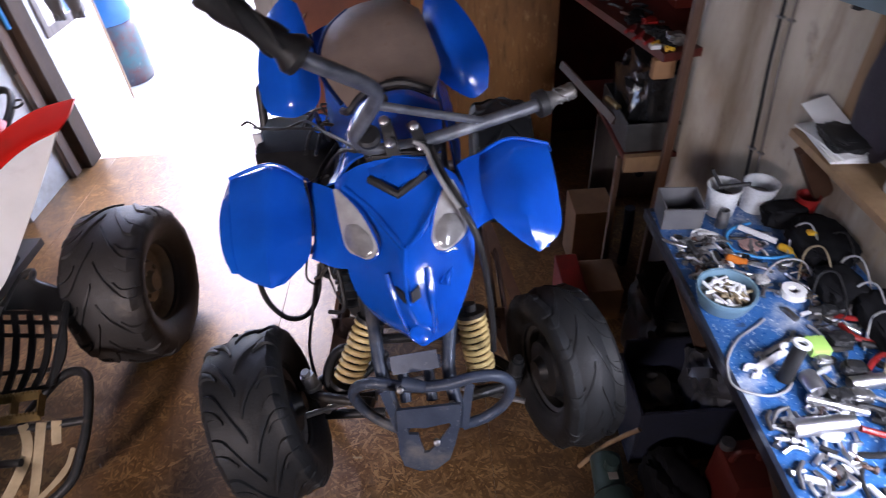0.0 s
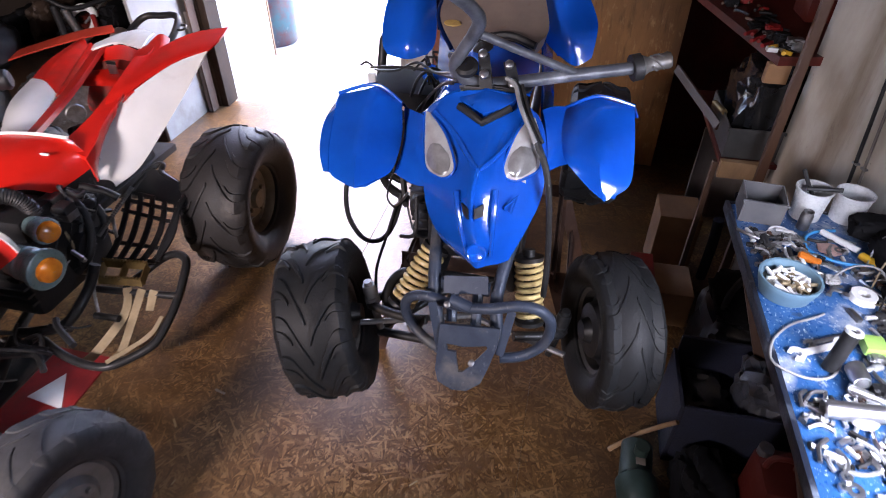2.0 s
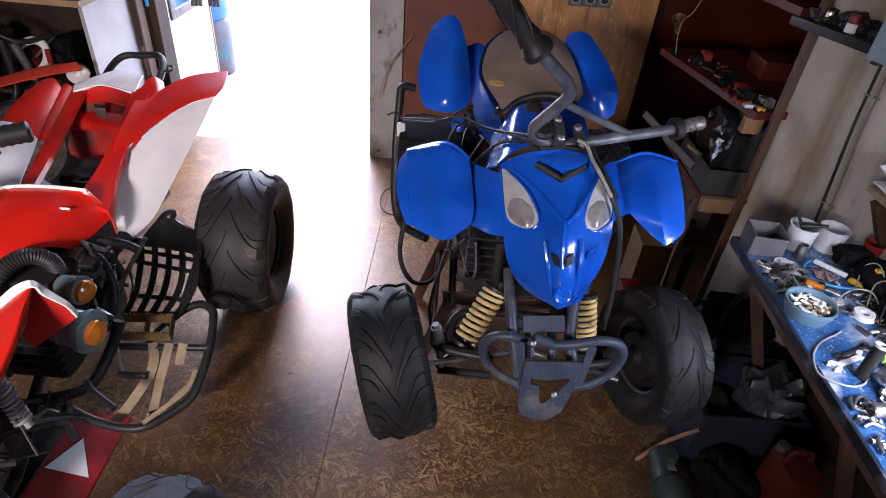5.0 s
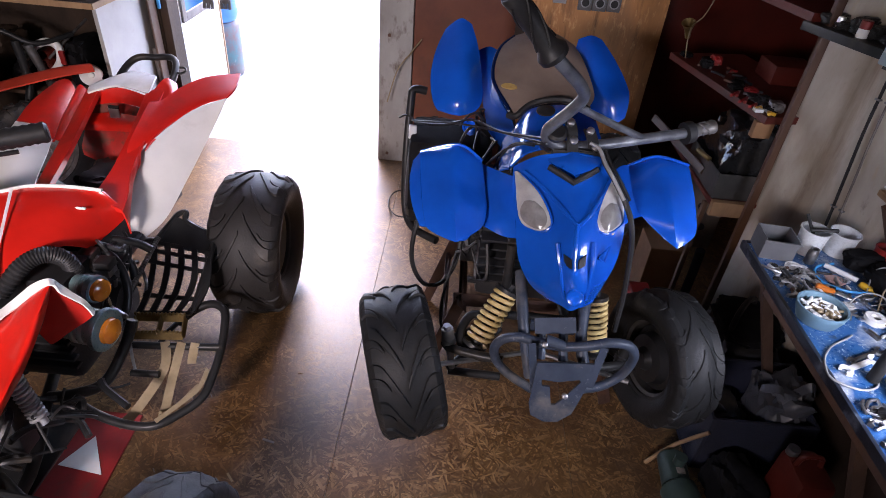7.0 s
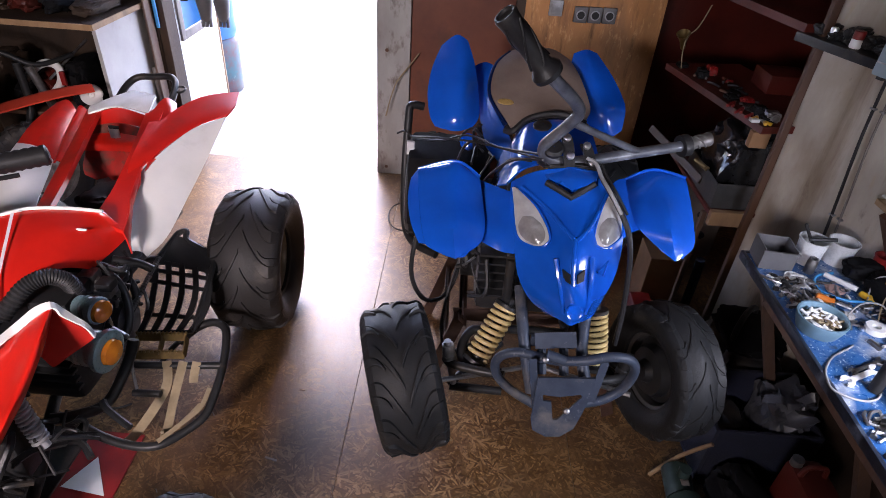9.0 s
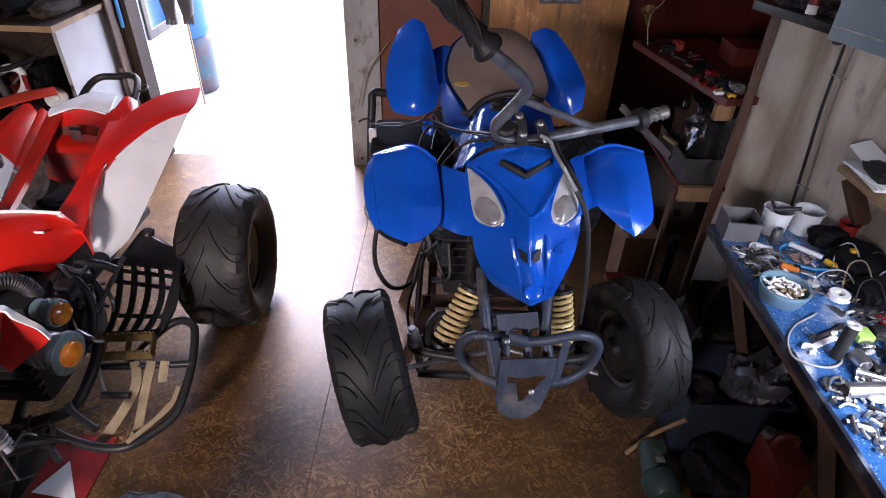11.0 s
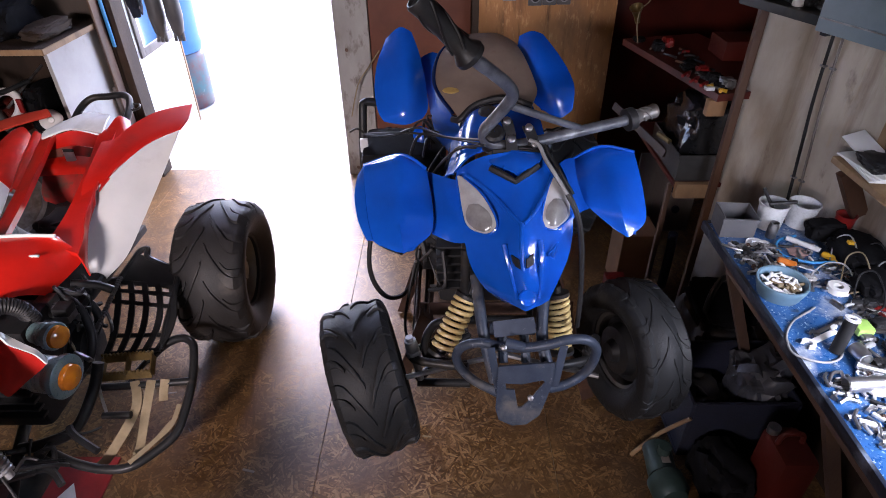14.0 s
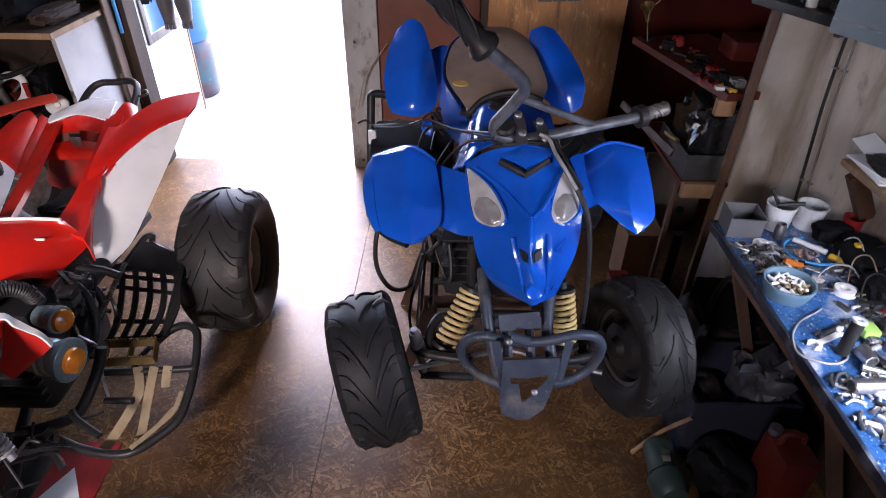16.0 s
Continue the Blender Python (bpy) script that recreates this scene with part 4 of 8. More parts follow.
part("tank_cap", lathe(bmesh.new(), [(0.0, 0.030), (0.012, 0.030), (0.018, 0.022), (0.018, 0.001)], along((0.455, 1.585, 1.078), (0.45, 1.52, 1.5)), 22, False), BLACK_PL, blue, "black filler cap on the tank cover")
# shoulder and skirts face sideways; their shade is in the deeper blue
part("shoulder_panel", skin(bmesh.new(), [[(0.372, 1.60, 1.020), (0.362, 1.50, 0.995), (0.352, 1.40, 0.985)], [(0.345, 1.61, 0.975), (0.335, 1.50, 0.955), (0.322, 1.41, 0.965)], [(0.330, 1.61, 0.90), (0.322, 1.50, 0.88), (0.315, 1.40, 0.90)]], 0.005, 4, 4), SHADED_BLUE, blue, "glossy blue shoulder beside the tank, shaded by a deeper blue")
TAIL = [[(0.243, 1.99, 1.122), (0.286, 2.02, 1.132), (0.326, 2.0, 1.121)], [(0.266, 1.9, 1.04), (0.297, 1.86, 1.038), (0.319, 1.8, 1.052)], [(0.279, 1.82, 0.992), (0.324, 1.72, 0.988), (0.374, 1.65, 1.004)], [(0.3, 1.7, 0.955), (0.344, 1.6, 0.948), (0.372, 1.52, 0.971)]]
part("side_skirt", skin(bmesh.new(), TAIL, 0.005, 5, 4), SHADED_BLUE, blue, "blue side skirt along the seat, shaded by a deeper blue", angle=60)
part("side_skirt", skin(bmesh.new(), [[(0.628, 1.45, 1.0), (0.615, 1.60, 1.03), (0.60, 1.72, 1.06), (0.585, 1.86, 1.10)], [(0.640, 1.46, 0.90), (0.650, 1.62, 0.92), (0.640, 1.74, 0.96), (0.62, 1.90, 1.00)]], 0.005, 4, 4), SHADED_BLUE, blue, "blue side skirt along the seat, shaded by a deeper blue")
SEAT = [[(0.365, 1.96, 1.194), (0.402, 1.97, 1.203), (0.45, 1.98, 1.206), (0.507, 1.97, 1.206), (0.562, 1.95, 1.183)], [(0.313, 1.86, 1.173), (0.369, 1.85, 1.189), (0.441, 1.86, 1.201), (0.515, 1.86, 1.197), (0.585, 1.84, 1.163)],
        [(0.3, 1.745, 1.118), (0.363, 1.72, 1.118), (0.442, 1.73, 1.126), (0.53, 1.73, 1.129), (0.612, 1.72, 1.106)], [(0.356, 1.66, 1.058), (0.408, 1.665, 1.086), (0.467, 1.67, 1.1), (0.526, 1.665, 1.104), (0.591, 1.65, 1.088)],
        [(0.381, 1.63, 1.041), (0.417, 1.645, 1.073), (0.467, 1.65, 1.089), (0.525, 1.645, 1.094), (0.586, 1.625, 1.077)]]
seat = part("seat", skin(bmesh.new(), SEAT, 0.04, 5, 4), SEAT_M, blue, "worn grey-brown vinyl seat", angle=70)
part("torn_foam", lathe(bmesh.new(), [(0.0, 0.026), (0.003, 0.024), (0.004, 0.010)], along((0.346, 1.703, 1.108), (0.32, 1.50, 1.6)) @ Matrix.Diagonal((1.0, 0.5, 1, 1)), 14), FOAM, seat, "yellow foam showing through a tear")
part("seat_edging", tube(bmesh.new(), [(0.352, 1.655, 1.035), (0.373, 1.628, 1.047), (0.411, 1.643, 1.08), (0.465, 1.648, 1.099), (0.523, 1.643, 1.104), (0.586, 1.62, 1.09)], 0.010, 8, 5), BLACK_PL, seat, "black seat edging")
part("seat_piping", tube(bmesh.new(), [(r[0][0] - 0.004, r[0][1] - 0.004, r[0][2] - 0.004) for r in SEAT[:4]], 0.006, 8, 6), BLUE_DARK, seat)

# rear fenders
RFL = [[(0.128, 2.0, 1.184), (0.176, 2.0, 1.222), (0.216, 2.0, 1.206)], [(0.102, 1.93, 1.126), (0.189, 1.9, 1.157), (0.244, 1.93, 1.152)], [(0.094, 1.86, 1.061), (0.2, 1.815, 1.095), (0.265, 1.86, 1.075)],
       [(0.109, 1.79, 1.01), (0.203, 1.755, 1.03), (0.272, 1.8, 1.017)], [(0.129, 1.765, 0.984), (0.201, 1.745, 0.981), (0.256, 1.77, 0.993)]]
RFR = [[(0.579, 1.98, 1.195), (0.619, 1.98, 1.211), (0.657, 1.98, 1.201)], [(0.567, 1.93, 1.142), (0.627, 1.89, 1.175), (0.705, 1.92, 1.152)], [(0.575, 1.86, 1.093), (0.645, 1.815, 1.126), (0.74, 1.85, 1.102)],
       [(0.599, 1.8, 1.051), (0.669, 1.755, 1.075), (0.744, 1.79, 1.075)], [(0.64, 1.765, 1.022), (0.694, 1.742, 1.001), (0.738, 1.76, 1.02)]]
for net in (RFL, RFR):
    part("rear_fender", skin(bmesh.new(), net, 0.006, 6, 6), BLUE, blue, "glossy blue upright rear fender", angle=60)
part("tail_panel", skin(bmesh.new(), [[(0.21, 2.05, 1.10), (0.40, 2.08, 1.09), (0.60, 2.03, 1.10)], [(0.24, 1.98, 1.0), (0.42, 2.05, 0.98), (0.60, 1.98, 1.0)]], 0.006, 4, 6), BLUE_DARK, blue, "dark blue tail panel")

# handlebar turned to one side
BAR = [(0.282, 1.15, 1.48), (0.378, 1.18, 1.375), (0.432, 1.22, 1.322), (0.472, 1.26, 1.279), (0.487, 1.285, 1.246), (0.471, 1.305, 1.208), (0.445, 1.325, 1.166), (0.427, 1.338, 1.135), (0.434, 1.348, 1.104), (0.469, 1.355, 1.088), (0.508, 1.365, 1.083), (0.581, 1.385, 1.087), (0.698, 1.425, 1.097), (0.823, 1.47, 1.106), (0.895, 1.493, 1.121)]
bar = part("handlebar", tube(bmesh.new(), BAR, 0.0150, 12, 6), BAR_M, blue, "worn grey steel handlebar")
def grip(a, b, r, material, label):
    bm = bmesh.new()
    m = along(a, b)
    L = (Vector(b) - Vector(a)).length
    lathe(bm, [(0.0, r * 0.6), (0.0, r * 1.36), (0.012, r * 1.42), (0.020, r * 1.22), (0.030, r * 0.94), (L * 0.5, r * 0.88), (L * 0.85, r * 0.97), (L - 0.006, r * 1.06), (L, r * 0.95), (L, r * 0.78), (L - 0.006, r * 0.7)], m, 22)
    g = part("grip", bm, material, bar, label)
    for j in range(4):
        pts = []
        for i in range(13):
            f = i / 12
            a = 1.5708 * j + 2.3 * f
            rr = r * (0.90 + 0.1 * abs(2 * f - 0.9))
            pts.append(m @ Vector((rr * math.cos(a), rr * math.sin(a), 0.035 + (L - 0.055) * f)))
        part("grip_rib", tube(bmesh.new(), pts, 0.0028, 6, 1, straight=True), material, g)
    return g
g1 = grip((0.386, 1.182, 1.366), (0.275, 1.148, 1.488), 0.0245, BLACK_PL, "black rubber twist grip")
g2 = grip((0.830, 1.473, 1.107), (0.907, 1.497, 1.123), 0.019, RIM_G, "dusty pale grip with a black collar")
part("grip_collar", tube(bmesh.new(), [(0.822, 1.470, 1.105), (0.842, 1.477, 1.109)], 0.031, 16, 1), BLACK_PL, g2)
part("cross_brace", tube(bmesh.new(), [(0.487, 1.303, 1.214), (0.591, 1.365, 1.156), (0.699, 1.424, 1.100)], 0.0095, 10, 3), BAR_M, bar, "grey handlebar cross brace")
part("dash_plate", skin(bmesh.new(), [[(0.44, 1.345, 1.068), (0.51, 1.34, 1.082), (0.59, 1.335, 1.076)], [(0.43, 1.38, 1.06), (0.51, 1.38, 1.075), (0.60, 1.37, 1.07)], [(0.43, 1.43, 1.04), (0.51, 1.43, 1.06), (0.60, 1.42, 1.055)]], 0.006, 3, 4), BLACK_PL, blue, "black dash plate under the bars")
clamp = part("bar_clamp", slab((0.450, 1.335, 1.060), (0.585, 1.375, 1.085), 0.006), BLACK, blue, "black bar clamp with bright bolts")
for net in ([[(0.472, 1.368, 1.153), (0.500, 1.368, 1.152)], [(0.480, 1.346, 1.130), (0.507, 1.346, 1.129)], [(0.485, 1.331, 1.085), (0.515, 1.331, 1.084)]], [[(0.530, 1.388, 1.127), (0.558, 1.388, 1.126)], [(0.540, 1.366, 1.105), (0.568, 1.366, 1.106)], [(0.546, 1.351, 1.072), (0.577, 1.351, 1.073)]]):
    part("clamp_bracket", skin(bmesh.new(), net, 0.012, 4, 2), BLACK, clamp, "black clamp bracket")
for q in ((0.486, 1.361, 1.150), (0.496, 1.327, 1.116), (0.545, 1.381, 1.123), (0.559, 1.347, 1.092)):
    bm = bmesh.new()
    lathe(bm, [(-0.006, 0.006), (0.0, 0.0105), (0.007, 0.0105), (0.010, 0.006)], along(q, (q[0], q[1] - 0.6, q[2] + 0.8)), 12)
    part("bolt", bm, CHROME, clamp, "bright clamp bolt")
part("ignition_cap", lathe(bmesh.new(), [(0.0, 0.025), (0.012, 0.027), (0.018, 0.020), (0.018, 0.001)], along((0.453, 1.345, 1.120), (0.44, 1.05, 1.6)), 20, False), BLACK_PL, blue, "round black plastic cap by the bars")
part("steering_stem", tube(bmesh.new(), [(0.512, 1.36, 1.07), (0.505, 1.42, 0.90), (0.50, 1.40, 0.58)], 0.016, 10, 3), BLACK, blue)

# bundle of cables over the nose and down beside the wheel
CABLES = [(0.550, 1.352, 1.098), (0.572, 1.335, 1.092), (0.586, 1.302, 1.070), (0.603, 1.262, 1.053), (0.635, 1.226, 1.010), (0.659, 1.206, 0.962), (0.673, 1.193, 0.900), (0.683, 1.185, 0.813), (0.69, 1.178, 0.723), (0.691, 1.17, 0.627)]
part("cable_sleeve", tube(bmesh.new(), CABLES, 0.0075, 8, 6), BLACK_PL, blue, "grey-black sleeved cables over the nose")
part("brake_cable", tube(bmesh.new(), [(x - 0.006, y - 0.006, z + 0.008) for x, y, z in CABLES[:5]], 0.005, 8, 6), CABLE, blue)
part("brake_cable", tube(bmesh.new(), [(x + 0.010, y - 0.002, z + 0.006) for x, y, z in CABLES[1:5]], 0.004, 8, 6), BLACK_PL, blue)
part("loop_cable", tube(bmesh.new(), [(0.16, 1.55, 0.88), (0.105, 1.43, 0.76), (0.096, 1.40, 0.64), (0.135, 1.40, 0.55), (0.190, 1.41, 0.545), (0.228, 1.43, 0.60), (0.245, 1.47, 0.68)], 0.0075, 8, 6), BLACK_PL, blue, "black looped cable")
part("thin_cable", tube(bmesh.new(), [(0.235, 1.44, 0.66), (0.215, 1.40, 0.58), (0.20, 1.32, 0.50), (0.225, 1.24, 0.45), (0.24, 1.21, 0.43)], 0.0045, 8, 6), BLACK_PL, blue)
for k, pts in enumerate(([(0.43, 1.33, 1.10), (0.36, 1.50, 1.04), (0.27, 1.66, 0.985), (0.16, 1.72, 0.965), (0.04, 1.86, 0.90)],
                         [(0.42, 1.34, 1.11), (0.33, 1.54, 1.03), (0.24, 1.70, 0.99), (0.15, 1.78, 0.93), (0.05, 1.87, 0.89)],
                         [(0.44, 1.35, 1.09), (0.37, 1.46, 1.03), (0.32, 1.50, 0.97), (0.28, 1.52, 0.90)],
                         [(0.41, 1.40, 1.06), (0.36, 1.48, 1.02), (0.33, 1.53, 0.94), (0.30, 1.54, 0.86)],
                         [(0.05, 1.86, 0.90), (0.02, 1.88, 0.91), (-0.01, 1.90, 0.89)])):
    part("wiring", tube(bmesh.new(), pts, 0.0038, 6, 6), BLACK_PL, blue, "loose black wiring")
part("wire_connector", slab((0.03, 1.845, 0.835), (0.058, 1.86, 0.885), 0.004, Matrix.Translation((0, 0, 0))), MILKY, blue, "white wire connector")

# black tail box, rack rail and engine under the seat
bm = bmesh.new()
lathe(bm, [(0.0, 0.030), (0.010, 0.029), (0.013, 0.021), (0.008, 0.019), (0.010, 0.010), (0.012, 0.001)], along((0.246, 1.860, 0.895), (0.146, 1.360, 1.245)), 26, False)
part("hub_cap", bm, BLUE, blue, "round blue cap beside the tail box")
part("air_box", slab((0.035, 1.78, 0.57), (0.33, 2.02, 0.86), 0.03), BLACK_M, blue, "black air box beside the seat")
part("rack_rail", tube(bmesh.new(), [(0.07, 2.10, 0.92), (0.022, 2.09, 0.925), (0.015, 2.07, 0.88), (0.012, 2.0, 0.70), (0.02, 1.95, 0.50), (0.06, 1.88, 0.44), (0.16, 1.80, 0.44)], 0.016, 10, 5), BLACK, blue, "black tubular side rail")
bm = slab((0.30, 1.42, 0.50), (0.62, 1.80, 0.80), 0.03)
engine = part("engine", bm, BLACK, blue, "dark greasy engine block")
for k in range(6):
    part("cooling_fin", slab((0.30, 1.37, 0.60 + k * 0.030), (0.58, 1.419, 0.608 + k * 0.030), 0.002), BLACK_PL, engine)
part("engine_case", tube(bmesh.new(), [(0.25, 1.62, 0.60), (0.33, 1.62, 0.60)], 0.09, 20, 1), BLACK_PL, blue)
bm = bmesh.new()
for xx in (0.385, 0.60):
    tube(bm, [(xx, 1.30, 0.80), (xx, 1.28, 0.60), (xx - 0.0, 1.34, 0.50), (xx, 1.60, 0.48), (xx, 2.1, 0.52)], 0.015, 10, 5)
    tube(bm, [(xx, 1.30, 0.80), (xx, 1.60, 0.90), (xx, 2.1, 0.95)], 0.014, 10, 5)
for yy, zz in ((1.34, 0.50), (1.60, 0.48), (2.08, 0.52)):
    tube(bm, [(0.385, yy, zz), (0.60, yy, zz)], 0.014, 10, 1)
part("frame", bm, BLACK, blue, "black tube frame")
bm = bmesh.new()
for a, b, c in (((0.410, 1.23, 0.76), (0.427, 1.11, 0.664), (0.458, 1.045, 0.545)), ((0.604, 1.23, 0.76), (0.582, 1.11, 0.664), (0.598, 1.04, 0.59))):
    tube(bm, [a, b, c], 0.016, 10, 4)
part("front_frame", bm, STEEL_BL, blue, "blue-grey front frame tubes")
part("front_plate", slab((0.443, 1.105, 0.655), (0.565, 1.120, 0.69), 0.004, None), STEEL_BL, blue)
bm = bmesh.new()
for xx in (0.475, 0.535):
    tube(bm, [(xx, 1.12, 0.665), (xx + 0.005, 1.06, 0.60)], 0.013, 8, 2)
part("front_strut", bm, STEEL_BL, blue)

rnd = random.Random(17)
for k in range(18):
    a = Vector((rnd.uniform(0.25, 0.37), rnd.uniform(1.36, 1.50), rnd.uniform(0.66, 0.88)))
    b = a + Vector((rnd.uniform(-0.06, 0.08), rnd.uniform(-0.05, 0.08), rnd.uniform(-0.16, -0.02)))
    c = a.lerp(b, 0.5) + Vector((rnd.uniform(-0.03, 0.03), rnd.uniform(-0.04, 0.0), rnd.uniform(-0.03, 0.03)))
    part("wiring", tube(bmesh.new(), [a, c, b], rnd.choice((0.003, 0.004, 0.006, 0.010)), 6, 5), rnd.choice((BLACK_PL, BLACK_PL, BLACK, BLACK, STEEL)), blue)
for k in range(16):
    a = Vector((rnd.uniform(0.27, 0.38), rnd.uniform(1.50, 1.85), rnd.uniform(0.88, 1.0)))
    b = a + Vector((rnd.uniform(-0.12, 0.06), rnd.uniform(-0.12, 0.12), rnd.uniform(-0.10, 0.02)))
    c = a.lerp(b, 0.5) + Vector((rnd.uniform(-0.03, 0.0), rnd.uniform(-0.04, 0.04), rnd.uniform(0.0, 0.05)))
    part("wiring", tube(bmesh.new(), [a, c, b], rnd.choice((0.003, 0.004, 0.005)), 6, 5), rnd.choice((BLACK_PL, BLACK_PL, BLACK, CABLE)), blue)

# bumper hoop with its pierced plate
bump = part("bumper", tube(bmesh.new(), [(0.474, 1.05, 0.490), (0.409, 1.07, 0.517), (0.368, 1.09, 0.548), (0.356, 1.09, 0.596), (0.372, 1.08, 0.640), (0.412, 1.07, 0.664), (0.470, 1.06, 0.660), (0.52, 1.05, 0.664), (0.58, 1.04, 0.682), (0.640, 1.038, 0.704), (0.690, 1.043, 0.694), (0.716, 1.05, 0.650), (0.706, 1.06, 0.572), (0.660, 1.055, 0.525), (0.605, 1.045, 0.515)], 0.0130, 12, 5), STEEL_BL, blue, "worn blue-grey tube bumper hoop")
def bar_between(bm, a, b, w, t, nrm=(0, -0.75, 0.66)):
    a, b, n = Vector(a), Vector(b), Vector(nrm).normalized()
    d = (b - a).normalized()
    s = d.cross(n).normalized() * w / 2
    vs = [bm.verts.new(p + q * s + r * n * t / 2) for p in (a, b) for q in (-1, 1) for r in (-1, 1)]
    for f in ((0, 1, 3, 2), (4, 6, 7, 5), (0, 4, 5, 1), (2, 3, 7, 6), (0, 2, 6, 4), (1, 5, 7, 3)):
        bm.faces.new([vs[i] for i in f])
PO, PU, PV = Vector((0.446, 1.018, 0.622)), Vector((0.164, -0.010, 0.024)), Vector((-0.006, -0.048, -0.166))
outer = [(0.100, -0.038), (0.533, -0.039), (0.961, -0.041), (0.964, 0.153), (0.938, 0.331), (0.879, 0.572), (0.796, 0.840), (0.601, 0.993), (0.378, 1.002), (0.152, 0.887), (0.092, 0.682), (0.098, 0.327)]
inner = [(0.218, 0.254), (0.478, 0.286), (0.799, 0.236), (0.832, 0.275), (0.791, 0.335), (0.687, 0.478), (0.602, 0.592), (0.512, 0.687), (0.442, 0.690), (0.409, 0.548), (0.371, 0.379), (0.245, 0.363)]
bm = bmesh.new()
nn = PU.cross(PV).normalized() * 0.004
rings = [[bm.verts.new(PO + PU * u + PV * v + k * nn) for u, v in loop] for loop, k in ((outer, 1), (inner, 1), (inner, -1), (outer, -1))]
for a, b in ((0, 1), (1, 2), (2, 3), (3, 0)):
    for k in range(12):
        bm.faces.new((rings[a][k], rings[a][(k + 1) % 12], rings[b][(k + 1) % 12], rings[b][k]))
part("bumper_plate", bm, STEEL_BL, bump, "pierced blue-grey plate in the bumper", smooth=False)
for a, b in (((0.441, 1.030, 0.683), (0.469, 1.003, 0.531)), ((0.626, 1.030, 0.691), (0.607, 1.000, 0.573))):
    bm = bmesh.new()
    bar_between(bm, a, b, 0.020, 0.006)
    part("strut", bm, STEEL_BL, bump, "flat steel strut", smooth=False)
bm = bmesh.new()
bar_between(bm, (0.453, 1.100, 0.681), (0.560, 1.100, 0.697), 0.042, 0.005)
part("cross_plate", bm, STEEL_BL, bump, "worn steel cross plate", smooth=False)
part("weld_bead", tube(bmesh.new(), [(0.480, 1.052, 0.679), (0.504, 1.048, 0.676), (0.528, 1.044, 0.670)], 0.0155, 10, 4, r_end=0.0135), STEEL_BL, bump, "lumpy weld on the hoop")
for q in ((0.475, 1.04, 0.675), (0.585, 1.03, 0.625), (0.545, 0.985, 0.55)):
    bm = bmesh.new()
    lathe(bm, [(0.0, 0.008), (0.012, 0.008), (0.014, 0.005)], along(q, (q[0], q[1] - 0.5, q[2] + 0.4)), 8)
    part("bolt", bm, STEEL, bump)

# suspension: springs, arms, kingpins, wheels
def shock(a, b, turns=9, r=0.032):
    a, b = Vector(a), Vector(b)
    body = part("shock_absorber", tube(bmesh.new(), [a, b], 0.016, 12, 2), BLACK, blue, "shock absorber with a cream coil spring")
    d = b - a
    m = along(a, b)
    pts = [m @ Vector((r * math.cos(2 * math.pi * turns * i / 110), r * math.sin(2 * math.pi * turns * i / 110), d.length * (0.14 + 0.76 * i / 110))) for i in range(111)]
    part("coil_spring", tube(bmesh.new(), pts, 0.0068, 8, 1, straight=True), SPRING, body, "cream painted coil spring")
    for f in (0.09, 0.93):
        part("spring_seat", tube(bmesh.new(), [a + d * f, a + d * (f + 0.05)], r * 1.2, 16, 1), BLACK, body)
shock((0.402, 1.29, 0.665), (0.305, 1.19, 0.490))
shock((0.640, 1.27, 0.69), (0.665, 1.19, 0.50))
for s, kx, ix in ((-1, 0.222, 0.39), (1, 0.755, 0.63)):
    bm = bmesh.new()
    tube(bm, [(ix, 1.30, 0.50), (kx, 1.185, 0.50), (ix, 1.12, 0.52)], 0.013, 10, 6)
    lift = 0.0 if s < 0 else 0.07
    tube(bm, [(ix + 0.01, 1.185, 0.382 + lift), (kx - 0.018 * s, 1.185, 0.388 + lift)], 0.013, 10, 1)
    tube(bm, [(ix + 0.01, 1.36, 0.42 + lift), (kx - 0.018 * s, 1.195, 0.388 + lift)], 0.013, 10, 1)
    part("suspension_arm", bm, BLACK, blue, "black suspension arm")
    m = along((kx, 1.185, 0.575), (kx - 0.030 * s, 1.182, 0.40))
    bm = bmesh.new()
    lathe(bm, [(0.0, 0.006), (0.0, 0.011), (0.012, 0.011), (0.012, 0.017), (0.03, 0.019), (0.05, 0.018), (0.052, 0.021), (0.07, 0.021), (0.072, 0.016), (0.09, 0.016), (0.092, 0.012), (0.125, 0.011), (0.17, 0.010)], m, 16)
    part("kingpin", bm, BLACK if s > 0 else RIM_G, blue, "greasy steel kingpin")
    part("tie_rod", tube(bmesh.new(), [(0.50, 1.23, 0.46), (kx + 0.01 * s, 1.13, 0.47)], 0.008, 8, 1), STEEL, blue)
part("mud_loop", tube(bmesh.new(), [(0.36, 1.26, 0.545), (0.30, 1.27, 0.55), (0.268, 1.23, 0.525), (0.275, 1.19, 0.49), (0.33, 1.17, 0.475), (0.39, 1.17, 0.48)], 0.0135, 10, 5), BLACK, blue)
wheel(blue, (0.102, 1.175, 0.424), (-1, -0.25, -0.17), 0.232, 0.20, 0.118, RUBBER, RIM_G, 13, 0.80, 0.007)
wheel(blue, (0.868, 1.215, 0.500), (1, 0.30, -0.06), 0.214, 0.150, 0.122, RUBBER, RIM_B, 11, 0.85, 0.003)
wheel(blue, (0.125, 2.02, 0.62), (-1, 0, 0), 0.22, 0.2, 0.105, RUBBER, RIM_G, 15, 0.5)
wheel(blue, (0.80, 2.02, 0.62), (1, 0, 0), 0.22, 0.2, 0.105, RUBBER, RIM_G, 15, 0.5)
part("rear_axle", tube(bmesh.new(), [(0.16, 2.02, 0.62), (0.77, 2.02, 0.62)], 0.018, 12, 1), STEEL, blue)

